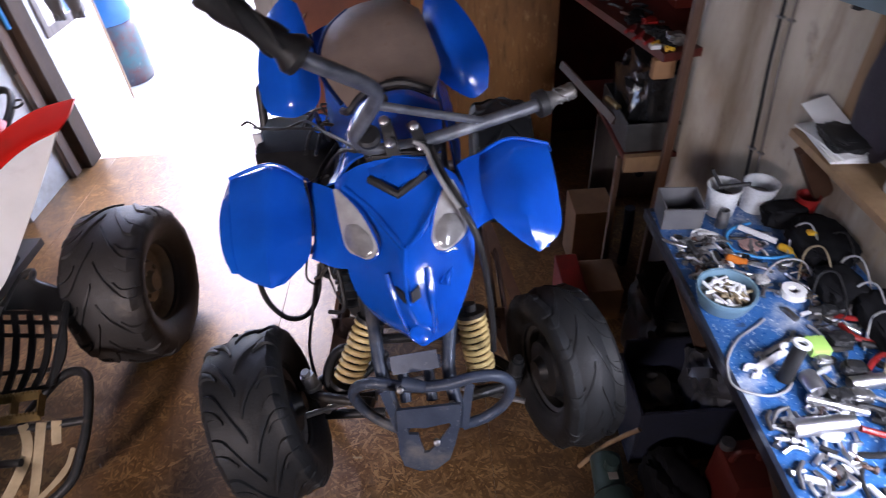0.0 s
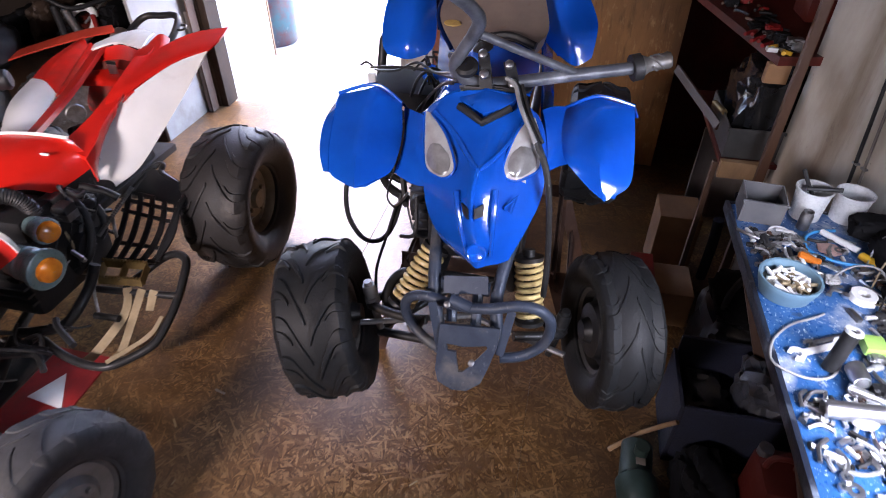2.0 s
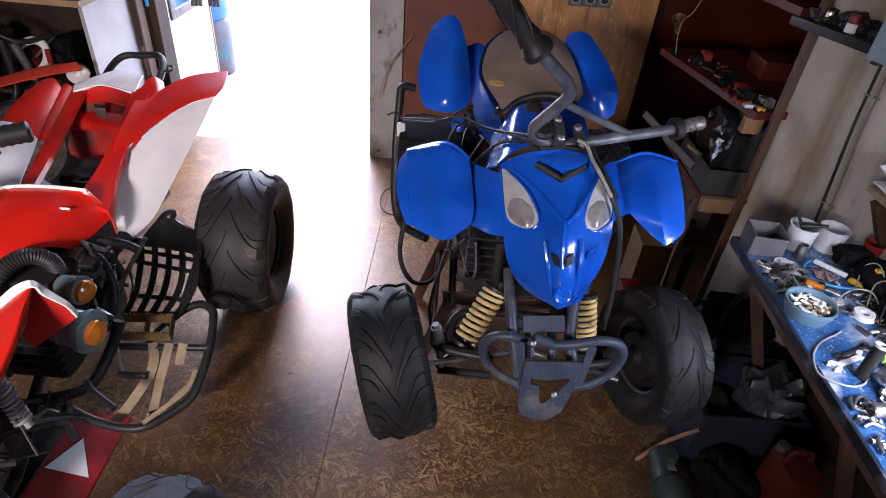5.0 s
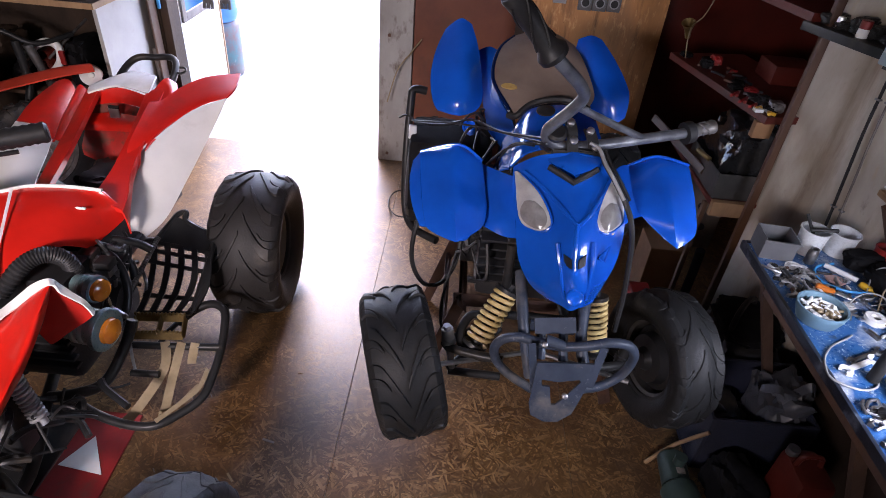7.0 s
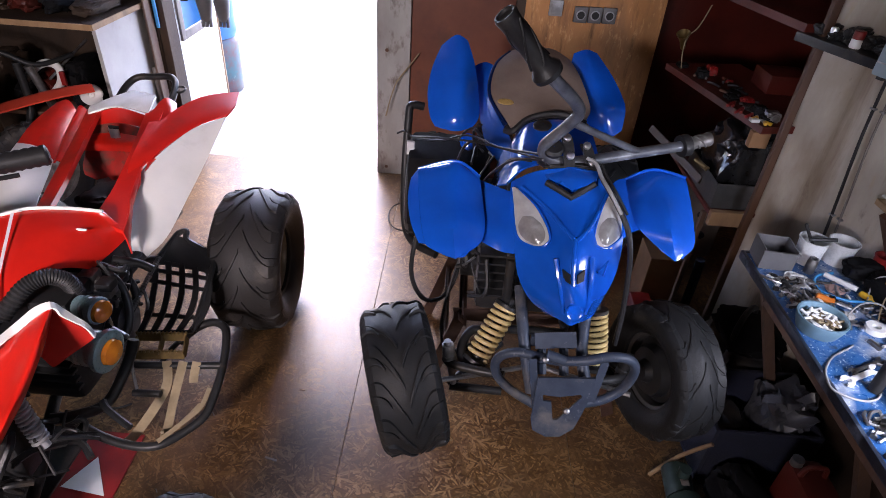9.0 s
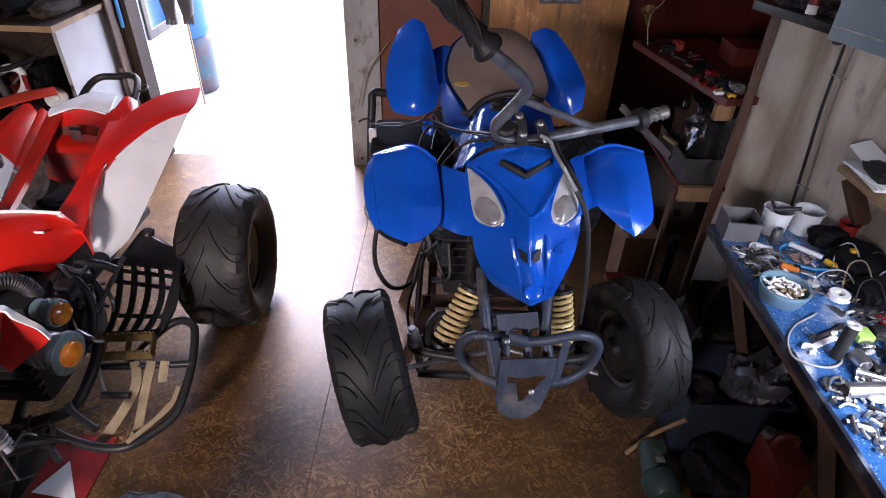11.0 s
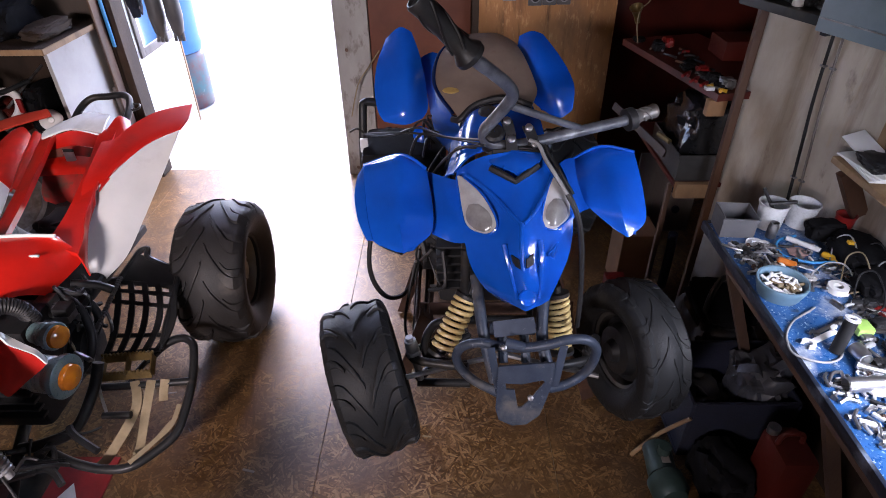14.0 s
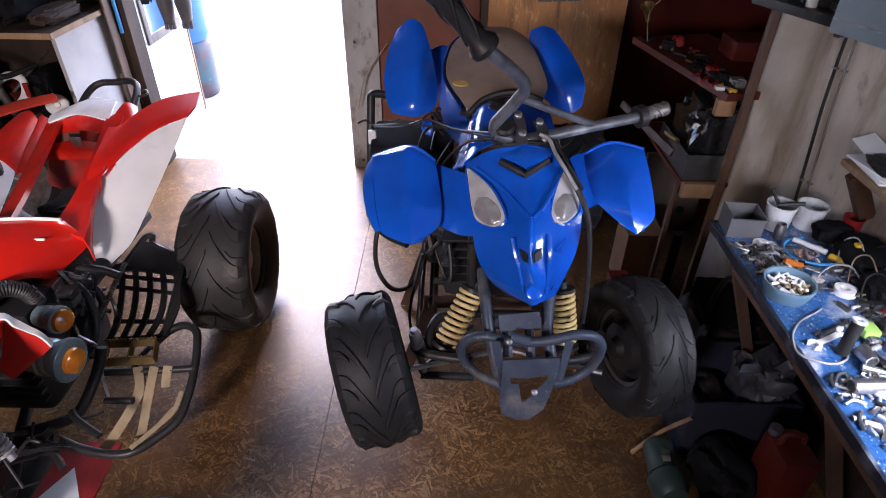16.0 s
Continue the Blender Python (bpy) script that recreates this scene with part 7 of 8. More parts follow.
def jar(name, x, y, r, h, material, label, cat, tilt=None, z=BZ):
    o = thing(name, (x, y, z), label, cat)
    m = Matrix.Translation((x, y, z + 0.001)) @ (tilt or Matrix.Identity(4))
    bm = bmesh.new()
    lathe(bm, [(0.0, r * 0.85), (0.003, r), (h * 0.8, r), (h * 0.9, r * 0.85), (h, r * 0.85), (h, r * 0.7), (h * 0.3, r * 0.7), (h * 0.3, 0.001)], m, 20, False)
    part("tube_body", bm, material, o)
    return o
jar("metal_sleeve", 1.260, 1.301, 0.015, 0.052, STEEL, "dull steel sleeve standing on the bench", "sleeve")
ptube = thing("plastic_tube", (1.22, 0.86, BZ), "dark grey plastic tube with a pale ring standing among the tools", "tube")
part("tube_body", tube(bmesh.new(), [(1.194, 0.820, BZ + 0.001), (1.206, 0.832, BZ + 0.088)], 0.0145, 18, 1), BLACK_PL, ptube)
bm = bmesh.new()
lathe(bm, [(0.0005, 0.009), (0.0005, 0.0165), (0.006, 0.0165), (0.006, 0.009), (0.0005, 0.009)], along((1.206, 0.832, BZ + 0.088), (1.218, 0.844, BZ + 0.176)), 24, False)
part("tube_ring", bm, MILKY, ptube, "pale ring on the tube's end")
bit = thing("drill_bit", (1.16, 0.71, BZ), "long twist drill bit lying on the bench", "drill bit")
part("shank", tube(bmesh.new(), [(1.19, 0.695, BZ + 0.005), (1.205, 0.691, BZ + 0.005)], 0.0042, 10, 1), STEEL, bit)
part("flutes", tube(bmesh.new(), [(1.128, 0.712, BZ + 0.005), (1.19, 0.6951, BZ + 0.005)], 0.0034, 6, 8), CHROME, bit)
solid("pale_disc", lathe(bmesh.new(), [(0.0, 0.001), (0.0, 0.022), (0.004, 0.024), (0.008, 0.022), (0.009, 0.001)], along((1.212, 0.698, BZ + 0.012), (1.206, 0.690, BZ + 0.05)), 26, False), MILKY, "round pale disc leaning on the tools", "disc")
pipe("steel_rod", [(1.207, 0.767, BZ + 0.012), (1.30, 0.728, BZ + 0.012)], 0.0085, CHROME, "long bright steel rod among the tools", "rod", 1, 14)
solid("bright_washer", lathe(bmesh.new(), [(0.001, 0.006), (0.001, 0.014), (0.0035, 0.014), (0.0035, 0.006), (0.001, 0.006)], upright(1.161, 0.557, BZ), 20, False), CHROME, "bright steel washer near the bench edge", "washer")
jar("steel_socket", 1.228, 0.815, 0.017, 0.045, CHROME, "bright steel socket lying on the bench", "socket tool", Matrix.Translation((0, 0, 0.02)) @ Matrix.Rotation(1.5, 4, "X"))
jar("steel_socket", 1.30, 0.79, 0.014, 0.075, CHROME, "bright steel socket lying on the bench", "socket tool", Matrix.Translation((0, 0, 0.014)) @ Matrix.Rotation(1.5, 4, "Y"))
jar("steel_tube", 1.165, 0.702, 0.017, 0.11, CHROME, "bright steel tube lying across the bench", "tube", Matrix.Translation((-0.02, 0, 0.017)) @ Matrix.Rotation(1.5, 4, "Y"))
solid("lime_lighter", slab((1.262, 0.858, BZ + 0.010), (1.302, 0.900, BZ + 0.032), 0.005), GREEN_L, "lime green plastic case among the tools", "case")
solid("white_tape", lathe(bmesh.new(), [(0.001, 0.012), (0.001, 0.026), (0.018, 0.026), (0.018, 0.012), (0.001, 0.012)], upright(1.319, 1.043, BZ), 26, False), PAPER, "white roll of tape on the bench", "tape")
solid("clear_lid", lathe(bmesh.new(), [(0.001, 0.001), (0.001, 0.027), (0.008, 0.028), (0.008, 0.026), (0.003, 0.025), (0.003, 0.001)], upright(1.199, 1.262, BZ), 26, False), MILKY, "round translucent lid on the bench", "lid")
pipe("white_syringe", [(1.297, 1.281, BZ + 0.012), (1.362, 1.215, BZ + 0.012)], 0.0078, MILKY, "white plastic syringe barrel", "syringe", 1, 14)
solid("pink_rag", crumple((1.275, 1.195, BZ), (1.325, 1.240, BZ + 0.008), 3.1, 0.35), mat("dirty_pink_rag", (0.42, 0.27, 0.25), (0.30, 0.19, 0.17), 0.9, 0.0, 18, 160, 0.4), "dirty pink rag on the bench", "rag")
solid("grey_rag", crumple((1.255, 1.075, BZ), (1.285, 1.105, BZ + 0.018), 5.1, 0.3), mat("pale_grey_rag", (0.40, 0.39, 0.38), (0.28, 0.27, 0.26), 0.9, 0.0, 18, 160, 0.4), "pale grey rag among the tools", "rag")
# small loose fittings, each a thing of its own
rnd = random.Random(11)
for k in range(290):
    x = rnd.uniform(1.22, 1.48) if k < 160 else rnd.uniform(1.12, 1.24)
    y = rnd.uniform(0.50, 1.26) if k < 160 else rnd.choice((rnd.uniform(0.55, 0.80), rnd.uniform(1.12, 1.27)))
    if math.hypot(x - 1.165, y - 1.035) < 0.085:
        continue
    w = rnd.uniform(0, 6.28)
    m = Matrix.Translation((x, y, BZ + 0.0055)) @ Matrix.Rotation(w, 4, "Z")
    if x < 1.27 and 0.76 < y < 0.99:
        continue
    s = rnd.uniform(0.5, 1.05)
    bm = bmesh.new()
    t = k % 4
    if t == 0:
        m2 = m @ Matrix.Rotation(math.pi / 2, 4, "Y")
        lathe(bm, [(-0.018 * s, 0.004), (0.012 * s, 0.004), (0.012 * s, 0.0075), (0.018 * s, 0.0075)], m2, 6)
        solid("loose_bolt", bm, rnd.choice((CHROME, SILVER, STEEL, RUST)), "loose bolt among the tools on the bench", "bolt", group="loose fittings")
    elif t == 1:
        lathe(bm, [(-0.004, 0.005 * s), (-0.004, 0.011 * s), (0.003, 0.011 * s), (0.003, 0.005 * s), (-0.004, 0.005 * s)], m, 14, False)
        solid("loose_washer", bm, rnd.choice((CHROME, STEEL, BLACK)), "loose ring among the tools on the bench", "ring", group="loose fittings")
    elif t == 2:
        bm = slab((-0.02 * s, -0.006 * s, -0.005), (0.02 * s, 0.006 * s, 0.006 * s), 0.002, m)
        solid("small_fitting", bm, rnd.choice((BLACK_PL, STEEL, PAPER, MILKY, CHROME)), "small fitting among the tools on the bench", "fitting", group="loose fittings")
    else:
        tube(bm, [m @ Vector((-0.03 * s, 0, 0)), m @ Vector((0, 0.008, 0.004)), m @ Vector((0.03 * s, 0, 0))], 0.004, 7, 4)
        solid("short_rod", bm, rnd.choice((STEEL, CHROME, BLACK_PL, SILVER)), "short bent rod among the tools on the bench", "rod", group="loose fittings")
for k in range(70):
    x, y = rnd.uniform(1.26, 1.47), rnd.uniform(0.42, 1.0)
    m = Matrix.Translation((x, y, BZ + 0.012)) @ Matrix.Rotation(rnd.uniform(0, 6.28), 4, "Z") @ Matrix.Rotation(rnd.uniform(-0.4, 0.4), 4, "Y")
    s, bm = rnd.uniform(0.45, 0.9), bmesh.new()
    if k % 3 == 0:
        lathe(bm, [(-0.03 * s, 0.006), (-0.03 * s, 0.012 * s), (0.0, 0.012 * s), (0.002, 0.008 * s), (0.03 * s, 0.008 * s), (0.03 * s, 0.004)], m @ Matrix.Rotation(1.57, 4, "Y"), 12)
        solid("socket_bit", bm, rnd.choice((CHROME, SILVER, BLACK, BLACK_PL)), "socket bit among the tools on the bench", "socket tool", group="loose fittings")
    elif k % 3 == 1:
        tube(bm, [m @ Vector((-0.05 * s, 0, 0)), m @ Vector((0, 0.02 * s, 0.006)), m @ Vector((0.05 * s, -0.01, 0))], 0.006, 8, 4)
        solid("hand_tool", bm, rnd.choice((BLACK_PL, BLACK, BLACK_PL, REDCAN)), "dark tool handle among the tools on the bench", "tool", group="loose fittings")
    else:
        solid("loose_part", crumple(m.translation - Vector((0.028, 0.022, 0.011)) * s, m.translation + Vector((0.028, 0.022, 0.02)) * s, 80.0 + k, 0.3), rnd.choice((BLACK, BLACK_PL, STEEL, BLACK)), "small greasy part on the bench", "part", group="loose fittings")
# dark heap against the wall: leads and black tool bodies, matt black deepens their shade
for k, (lo, hi, mm, lb) in enumerate((((1.38, 1.10, BZ), (1.51, 1.27, BZ + 0.060), BLACK_M, "black tool case"), ((1.40, 0.80, BZ), (1.51, 1.0, BZ + 0.060), BLACK_M, "greasy black tool"), ((1.42, 0.60, BZ), (1.51, 0.78, BZ + 0.075), BLACK_M, "black plastic canister"), ((1.36, 1.26, BZ), (1.47, 1.335, BZ + 0.06), BLACK_M, "black power tool"), ((1.43, 0.40, BZ), (1.512, 0.58, BZ + 0.10), BLACK_M, "black battery charger"), ((1.36, 0.98, BZ), (1.46, 1.09, BZ + 0.055), BLACK_M, "black motor body"))):
    solid("tool_case", crumple(lo, hi, 7.0 + k, 0.22), mm, lb + " pushed against the wall on the bench", "tool")
solid("yellow_tag", slab((1.405, 1.175, BZ + 0.052), (1.423, 1.190, BZ + 0.066), 0.002), YELLOW, "yellow label on the black tool case", "label")
for k in range(14):
    x, y = 1.335 + 0.015 * (k * 5 % 9), 0.62 + 0.042 * k
    pipe("loose_lead", [(x, y, BZ + 0.005), (x + 0.03, y + 0.05, BZ + 0.05), (x + 0.055, y + 0.03, BZ + 0.07), (x + 0.04, y - 0.05, BZ + 0.03), (x - 0.02, y - 0.06, BZ + 0.006)], 0.0022, (YELLOW, CABLE, BLACK_PL, CABLE, STRAP, BLACK_PL, CABLE)[k % 7], "loose lead tangled on the bench", "lead")

PLACE = Matrix.Identity(4)
# papers on a small bracket shelf
br = thing("bracket_shelf", (1.50, 1.3, 0.95), "small wooden bracket shelf on the grey wall", "shelf")
part("board", slab((1.455, 0.98, 0.953), (EX - 0.001, 1.515, 0.972), 0.003), WOOD, br)
bm = bmesh.new()
bar_between(bm, (1.470, 1.455, 0.952), (EX - 0.012, 1.455, 0.81), 0.045, 0.03, (0, 1, 0))
part("bracket", bm, POST_M, br, "brown timber bracket", smooth=False)
part("upright", slab((EX - 0.026, 1.455, 0.973), (EX - 0.002, 1.490, 1.30), 0.003), WOOD, br, "yellowed timber upright")
for k in range(3):
    m = Matrix.Translation((1.512, 1.425, 0.9745 + 0.0055 * k)) @ Matrix.Rotation(0.13 * k - 0.1, 4, "Z")
    solid("paper_booklet", slab((-0.045, -0.085, 0.0), (0.035, 0.085, 0.005), 0.0005, m), PAPER, "white paper booklet on the bracket shelf", "booklet", group="papers")
m = Matrix.Translation((1.510, 1.44, 1.012)) @ Matrix.Rotation(0.05, 4, "Z") @ Matrix.Rotation(0.20, 4, "X") @ Matrix.Rotation(-0.35, 4, "Y")
solid("open_booklet", slab((-0.03, -0.10, -0.002), (0.03, 0.10, 0.002), 0.0005, m), PAPER, "white booklet leaning up on the papers", "booklet", group="papers")
solid("dark_pouch", crumple((1.465, 1.335, 0.992), (1.555, 1.46, 1.022), 33.0, 0.25), BLACK_PL, "small black pouch between the booklets", "pouch")
solid("violet_cloth", crumple((1.525, 1.29, 0.974), (EX - 0.003, 1.45, 1.26), 35.0, 0.08), mat("dark_violet_cloth", (0.030, 0.022, 0.034), (0.020, 0.015, 0.022), 0.8, 0.0, 14, 150, 0.2), "dark violet cloth hanging beside the upright", "cloth")
bottle = thing("spray_bottle", (1.53, 1.23, 0.972), "clear plastic bottle with a blue label", "bottle")
bm = bmesh.new()
lathe(bm, [(0.001, 0.001), (0.001, 0.020), (0.006, 0.022), (0.11, 0.022), (0.135, 0.012), (0.15, 0.011)], upright(1.53, 1.23, 0.972), 24, False)
part("bottle_body", bm, MILKY, bottle)
bm = bmesh.new()
lathe(bm, [(0.035, 0.0222), (0.037, 0.0228), (0.088, 0.0228), (0.090, 0.0222)], upright(1.53, 1.23, 0.972), 24, False)
part("label", bm, SKYBLUE, bottle, "blue paper label")
bm = bmesh.new()
lathe(bm, [(0.1505, 0.014), (0.172, 0.013)], upright(1.53, 1.23, 0.972), 16)
part("cap", bm, PAPER, bottle, "white screw cap")

# long wall shelf with small jars, and the blue-grey box beside it
PLACE = SLANT
us = thing("wall_shelf", (-0.06, 0.36, 1.30), "dark wall shelf over the bench with small jars", "shelf")
part("board", slab((-0.135, 0.222, 1.298), (-0.001, 0.525, 1.326), 0.003), BLACK, us)
box_ = thing("fuse_box", (-0.06, 0.0, 1.29), "blue-grey metal box hung on the wall", "box")
part("case", slab((-0.150, -0.24, 1.290), (-0.001, 0.213, 1.75), 0.006), mat("blue_grey_enamel", (0.16, 0.22, 0.25), (0.13, 0.18, 0.205), 0.4, 0.1, 6, 140, 0.05), box_)
part("lid_seam", slab((-0.153, -0.235, 1.325), (-0.1505, 0.208, 1.329), 0.0005), STEEL, box_)
for y in (0.18, -0.03):
    part("foot", slab((-0.14, y, 1.280), (-0.12, y + 0.02, 1.2895), 0.002), BLACK_PL, box_)
for x, y, r, h, mm, lb in ((-0.09, 0.430, 0.012, 0.035, CHROME, "small bright metal tin"), (-0.10, 0.335, 0.016, 0.026, PAPER, "white jar with a red lid"), (-0.06, 0.49, 0.013, 0.06, PAPER, "pale plastic tube")):
    o = thing("small_jar", (x, y, 1.326), lb + " on the wall shelf", "jar")
    bm = bmesh.new()
    lathe(bm, [(0.0005, r * 0.94), (0.003, r), (h - 0.003, r), (h, r * 0.92)], upright(x, y, 1.326), 18)
    part("jar_body", bm, mm, o)
    if "red lid" in lb:
        bm = bmesh.new()
        lathe(bm, [(h + 0.0005, r * 1.02), (h + 0.022, r * 1.02), (h + 0.024, r * 0.9)], upright(x, y, 1.326), 18)
        part("jar_lid", bm, REDCAN, o)
for k in range(5):
    solid("shelf_clutter", crumple((-0.09 - 0.006 * k, 0.245 + 0.052 * k, 1.3265), (-0.02, 0.29 + 0.052 * k, 1.352 + 0.012 * (k % 3)), 20.0 + k, 0.3), BLACK_PL if k % 2 else BLACK, "dark small part on the wall shelf", "part")

# ---- recess with shelves behind the post ----
PLACE = Matrix.Translation((0.2, -0.05, 1.73)) @ Matrix.Scale(0.88, 4) @ Matrix.Translation((-0.2, 0.05, -1.73))
def board_between(name, a, b, depth, z, t, material, label):
    """A shelf board whose front edge runs from a to b."""
    a, b = Vector((*a, 0)), Vector((*b, 0))
    d = (b - a).normalized()
    n = Vector((-d.y, d.x, 0)) if Vector((-d.y, d.x, 0)).x > 0 else Vector((d.y, -d.x, 0))
    bm = bmesh.new()
    poly_plate(bm, [(p.x, p.y) for p in (a, b, b + n * depth, a + n * depth)], z - t, z)
    return solid(name, bm, material, label, "shelf", smooth=False)
board_between("tool_shelf", (1.255, 3.02), (1.43, 2.215), 0.42, 0.90, 0.03, WALL_R, "brown-red tool shelf in the recess")
board_between("tool_shelf", (1.30, 3.02), (1.44, 2.215), 0.42, 1.30, 0.03, WALL_R, "brown-red upper shelf in the recess")
rnd = random.Random(21)
for k in range(34):
    f = rnd.random()
    x, y = 1.27 + 0.175 * f + rnd.uniform(0.03, 0.20 - 0.15 * f), 2.99 - 0.74 * f
    a = rnd.uniform(0, 3.14)
    L = rnd.uniform(0.02, 0.055)
    z = 0.903 + rnd.uniform(0.008, 0.03)
    mm = rnd.choice((BLACK_PL, BLACK, BLACK_M, REDCAN, WOOD_D, STEEL, BLACK_M, REDCAN))
    if k % 3 == 0:
        solid("shelf_tool", crumple((x - 0.028, y - 0.03, 0.9005), (x + 0.028, y + 0.03, 0.92 + rnd.random() * 0.035), 40.0 + k, 0.3), BLACK_M if k % 2 else mm, "dark tool lying on the recess shelf", "tool", group="tools on the shelf")
    else:
        solid("shelf_tool", tube(bmesh.new(), [(x - L * math.cos(a), y - L * math.sin(a), 0.910), (x, y, 0.913), (x + L * math.cos(a), y + L * math.sin(a), 0.910)], 0.006, 8, 3), mm, "hand tool lying on the recess shelf", "tool", group="tools on the shelf")
for f, mm, L in ((0.78, REDCAN, 0.07), (0.70, REDCAN, 0.06), (0.86, REDCAN, 0.05), (0.90, YELLOW, 0.035), (0.965, YELLOW, 0.025)):
    x, y = 1.275 + 0.175 * f, 3.02 - 0.80 * f
    a = 2.2 if f < 0.95 else 1.3
    p = thing("pliers", (x, y, 0.9), ("yellow" if mm is YELLOW else "red") + " handled pliers on the recess shelf", "pliers", "tools on the shelf")
    for s in (-1, 1):
        part("handle", tube(bmesh.new(), [(x, y, 0.910), (x + L * math.cos(a) + s * 0.012, y - L * math.sin(a), 0.910)], 0.007, 8, 2), mm, p)
    part("jaws", tube(bmesh.new(), [(x, y, 0.910), (x - 0.03 * math.cos(a), y + 0.03 * math.sin(a), 0.910)], 0.008, 8, 2, r_end=0.003), STEEL, p)
solid("white_wrap", slab((1.395, 2.255, 0.9005), (1.43, 2.285, 0.915), 0.003), MILKY, "small white packet on the recess shelf", "packet")
pipe("lamp_flex", [(1.30, 2.92, 0.905), (1.275, 2.90, 1.0), (1.29, 2.93, 1.06), (1.34, 2.96, 1.10), (1.38, 2.98, 1.20)], 0.003, STRAP, "pale flex hanging in the recess", "flex")
solid("brass_horn", lathe(bmesh.new(), [(0.0, 0.012), (0.04, 0.016), (0.07, 0.024), (0.09, 0.034), (0.091, 0.031), (0.07, 0.021), (0.0, 0.008)], along((1.30, 2.98, 0.99), (1.26, 2.93, 1.10)), 20, False), BRASS, "dim brass reflector on the recess shelf", "reflector")
# clear plastic box with a black bag on the lower rack
rack = thing("lower_rack", (1.5, 2.4, 0), "timber rack below the tool shelf", "rack")
part("front_rail", slab((1.36, 2.225, 0.42), (1.52, 2.255, 0.49), 0.003), WOOD, rack, smooth=False)
part("rack_board", slab((1.36, 2.256, 0.46), (2.05, 2.95, 0.48), 0.002), WALL_R, rack, smooth=False)
part("rack_leg", slab((1.345, 2.275, -0.2355), (1.365, 2.30, 0.459), 0.003), WOOD_D, rack, smooth=False)
part("rack_leg", slab((2.0, 2.88, -0.2355), (2.04, 2.92, 0.459), 0.003), WOOD_D, rack, smooth=False)
bm = bmesh.new()
bar_between(bm, (1.24, 2.93, 0.58), (1.37, 2.45, 0.53), 0.035, 0.015, (-0.9, -0.3, 0.3))
part("slanted_board", bm, POST_M, rack, smooth=False)
pb = thing("storage_box", (1.55, 2.45, 0.48), "grey clear plastic storage box with a black bag in it", "box")
bm = bmesh.new()
for a, b in (((1.37, 2.28, 0.481), (1.76, 2.285, 0.60)), ((1.37, 2.655, 0.481), (1.76, 2.66, 0.60)), ((1.37, 2.2855, 0.481), (1.375, 2.6545, 0.60)), ((1.755, 2.2855, 0.481), (1.76, 2.6545, 0.60)), ((1.36, 2.27, 0.594), (1.77, 2.279, 0.606))):
    box(bm, a, b, 0.001)
part("box_wall", bm, RIM_B, pb, smooth=False)
bag = thing("black_bag", (1.56, 2.47, 0.50), "crumpled shiny black plastic bag", "bag")
part("bag_body", crumple((1.39, 2.30, 0.50), (1.74, 2.64, 0.80), 2.0, 0.30), FILM, bag)
part("bag_neck", crumple((1.47, 2.36, 0.77), (1.60, 2.47, 0.88), 4.0, 0.40), FILM, bag)
solid("torch", tube(bmesh.new(), [(1.345, 2.52, 0.60), (1.37, 2.43, 0.60)], 0.012, 12, 1), BRASS, "small brass-coloured torch on the box", "torch")
solid("recess_box", slab((1.60, 2.62, 0.905), (1.80, 2.80, 0.99), 0.006), WALL_R, "brown box at the back of the recess", "box")
solid("block", slab((1.41, 2.235, 0.80), (1.485, 2.27, 0.868), 0.003), CARD, "pale wooden block under the shelf", "block")

PLACE = Matrix.Identity(4)
# ---- floor clutter under and beside the bench ----
solid("cardboard_box", slab((1.11, 2.10, 0.001), (1.27, 2.27, 0.30), 0.004, None), CARD, "plain cardboard box on the floor by the recess", "box", smooth=False)
solid("cardboard_box", slab((1.10, 1.80, 0.001), (1.24, 1.98, 0.16), 0.004), CARD, "small cardboard box on the floor", "box", smooth=False)
solid("red_box", slab((1.01, 1.70, 0.001), (1.095, 1.98, 0.20), 0.006), REDCAN, "red metal box on the floor by the wheel", "box", smooth=False)
solid("blue_bar", tube(bmesh.new(), [(1.33, 2.10, 0.02), (1.33, 2.10, 0.20), (1.32, 2.09, 0.32)], 0.02, 10, 3), CLOTH_B, "dark blue bar leaning by the box", "bar")
pale = thing("pale_board", (1.3, 2.5, 0), "dirty pale board with blue caps behind the boxes", "board")
part("board", slab((1.30, 2.60, 0.001), (1.62, 2.62, 0.455), 0.003), GREYWOOD, pale, smooth=False)
for q in ((1.50, 2.285, 0.26), (1.53, 2.285, 0.14)):
    part("cap", tube(bmesh.new(), [(q[0], 2.5995, q[2]), (q[0], 2.585, q[2])], 0.02, 16, 1), CLOTH_B, pale, "dark blue cap")
tbag = thing("tool_bag", (1.33, 1.59, 0), "lumpy black tool bag on the floor", "bag")
part("bag_body", crumple((1.20, 1.44, 0.001), (1.46, 1.74, 0.36), 9.0, 0.22), BLACK, tbag)
part("bag_handle", tube(bmesh.new(), [(1.24, 1.52, 0.33), (1.25, 1.54, 0.41), (1.30, 1.60, 0.44), (1.36, 1.66, 0.41), (1.38, 1.68, 0.33)], 0.011, 8, 5), BLACK_PL, tbag, "black webbing handle")
part("bag_flap", crumple((1.22, 1.46, 0.33), (1.44, 1.72, 0.385), 12.0, 0.2), BLACK_M, tbag)
solid("label_tag", slab((1.215, 1.425, 0.17), (1.27, 1.432, 0.20), 0.001), GREYWOOD, "faded tag on the black bag", "tag")
crate = thing("crate", (1.28, 1.31, 0), "dark blue crate full of scrap under the bench", "crate")
CX0, CX1, CY0, CY1, CH = 1.11, 1.46, 1.20, 1.43, 0.26
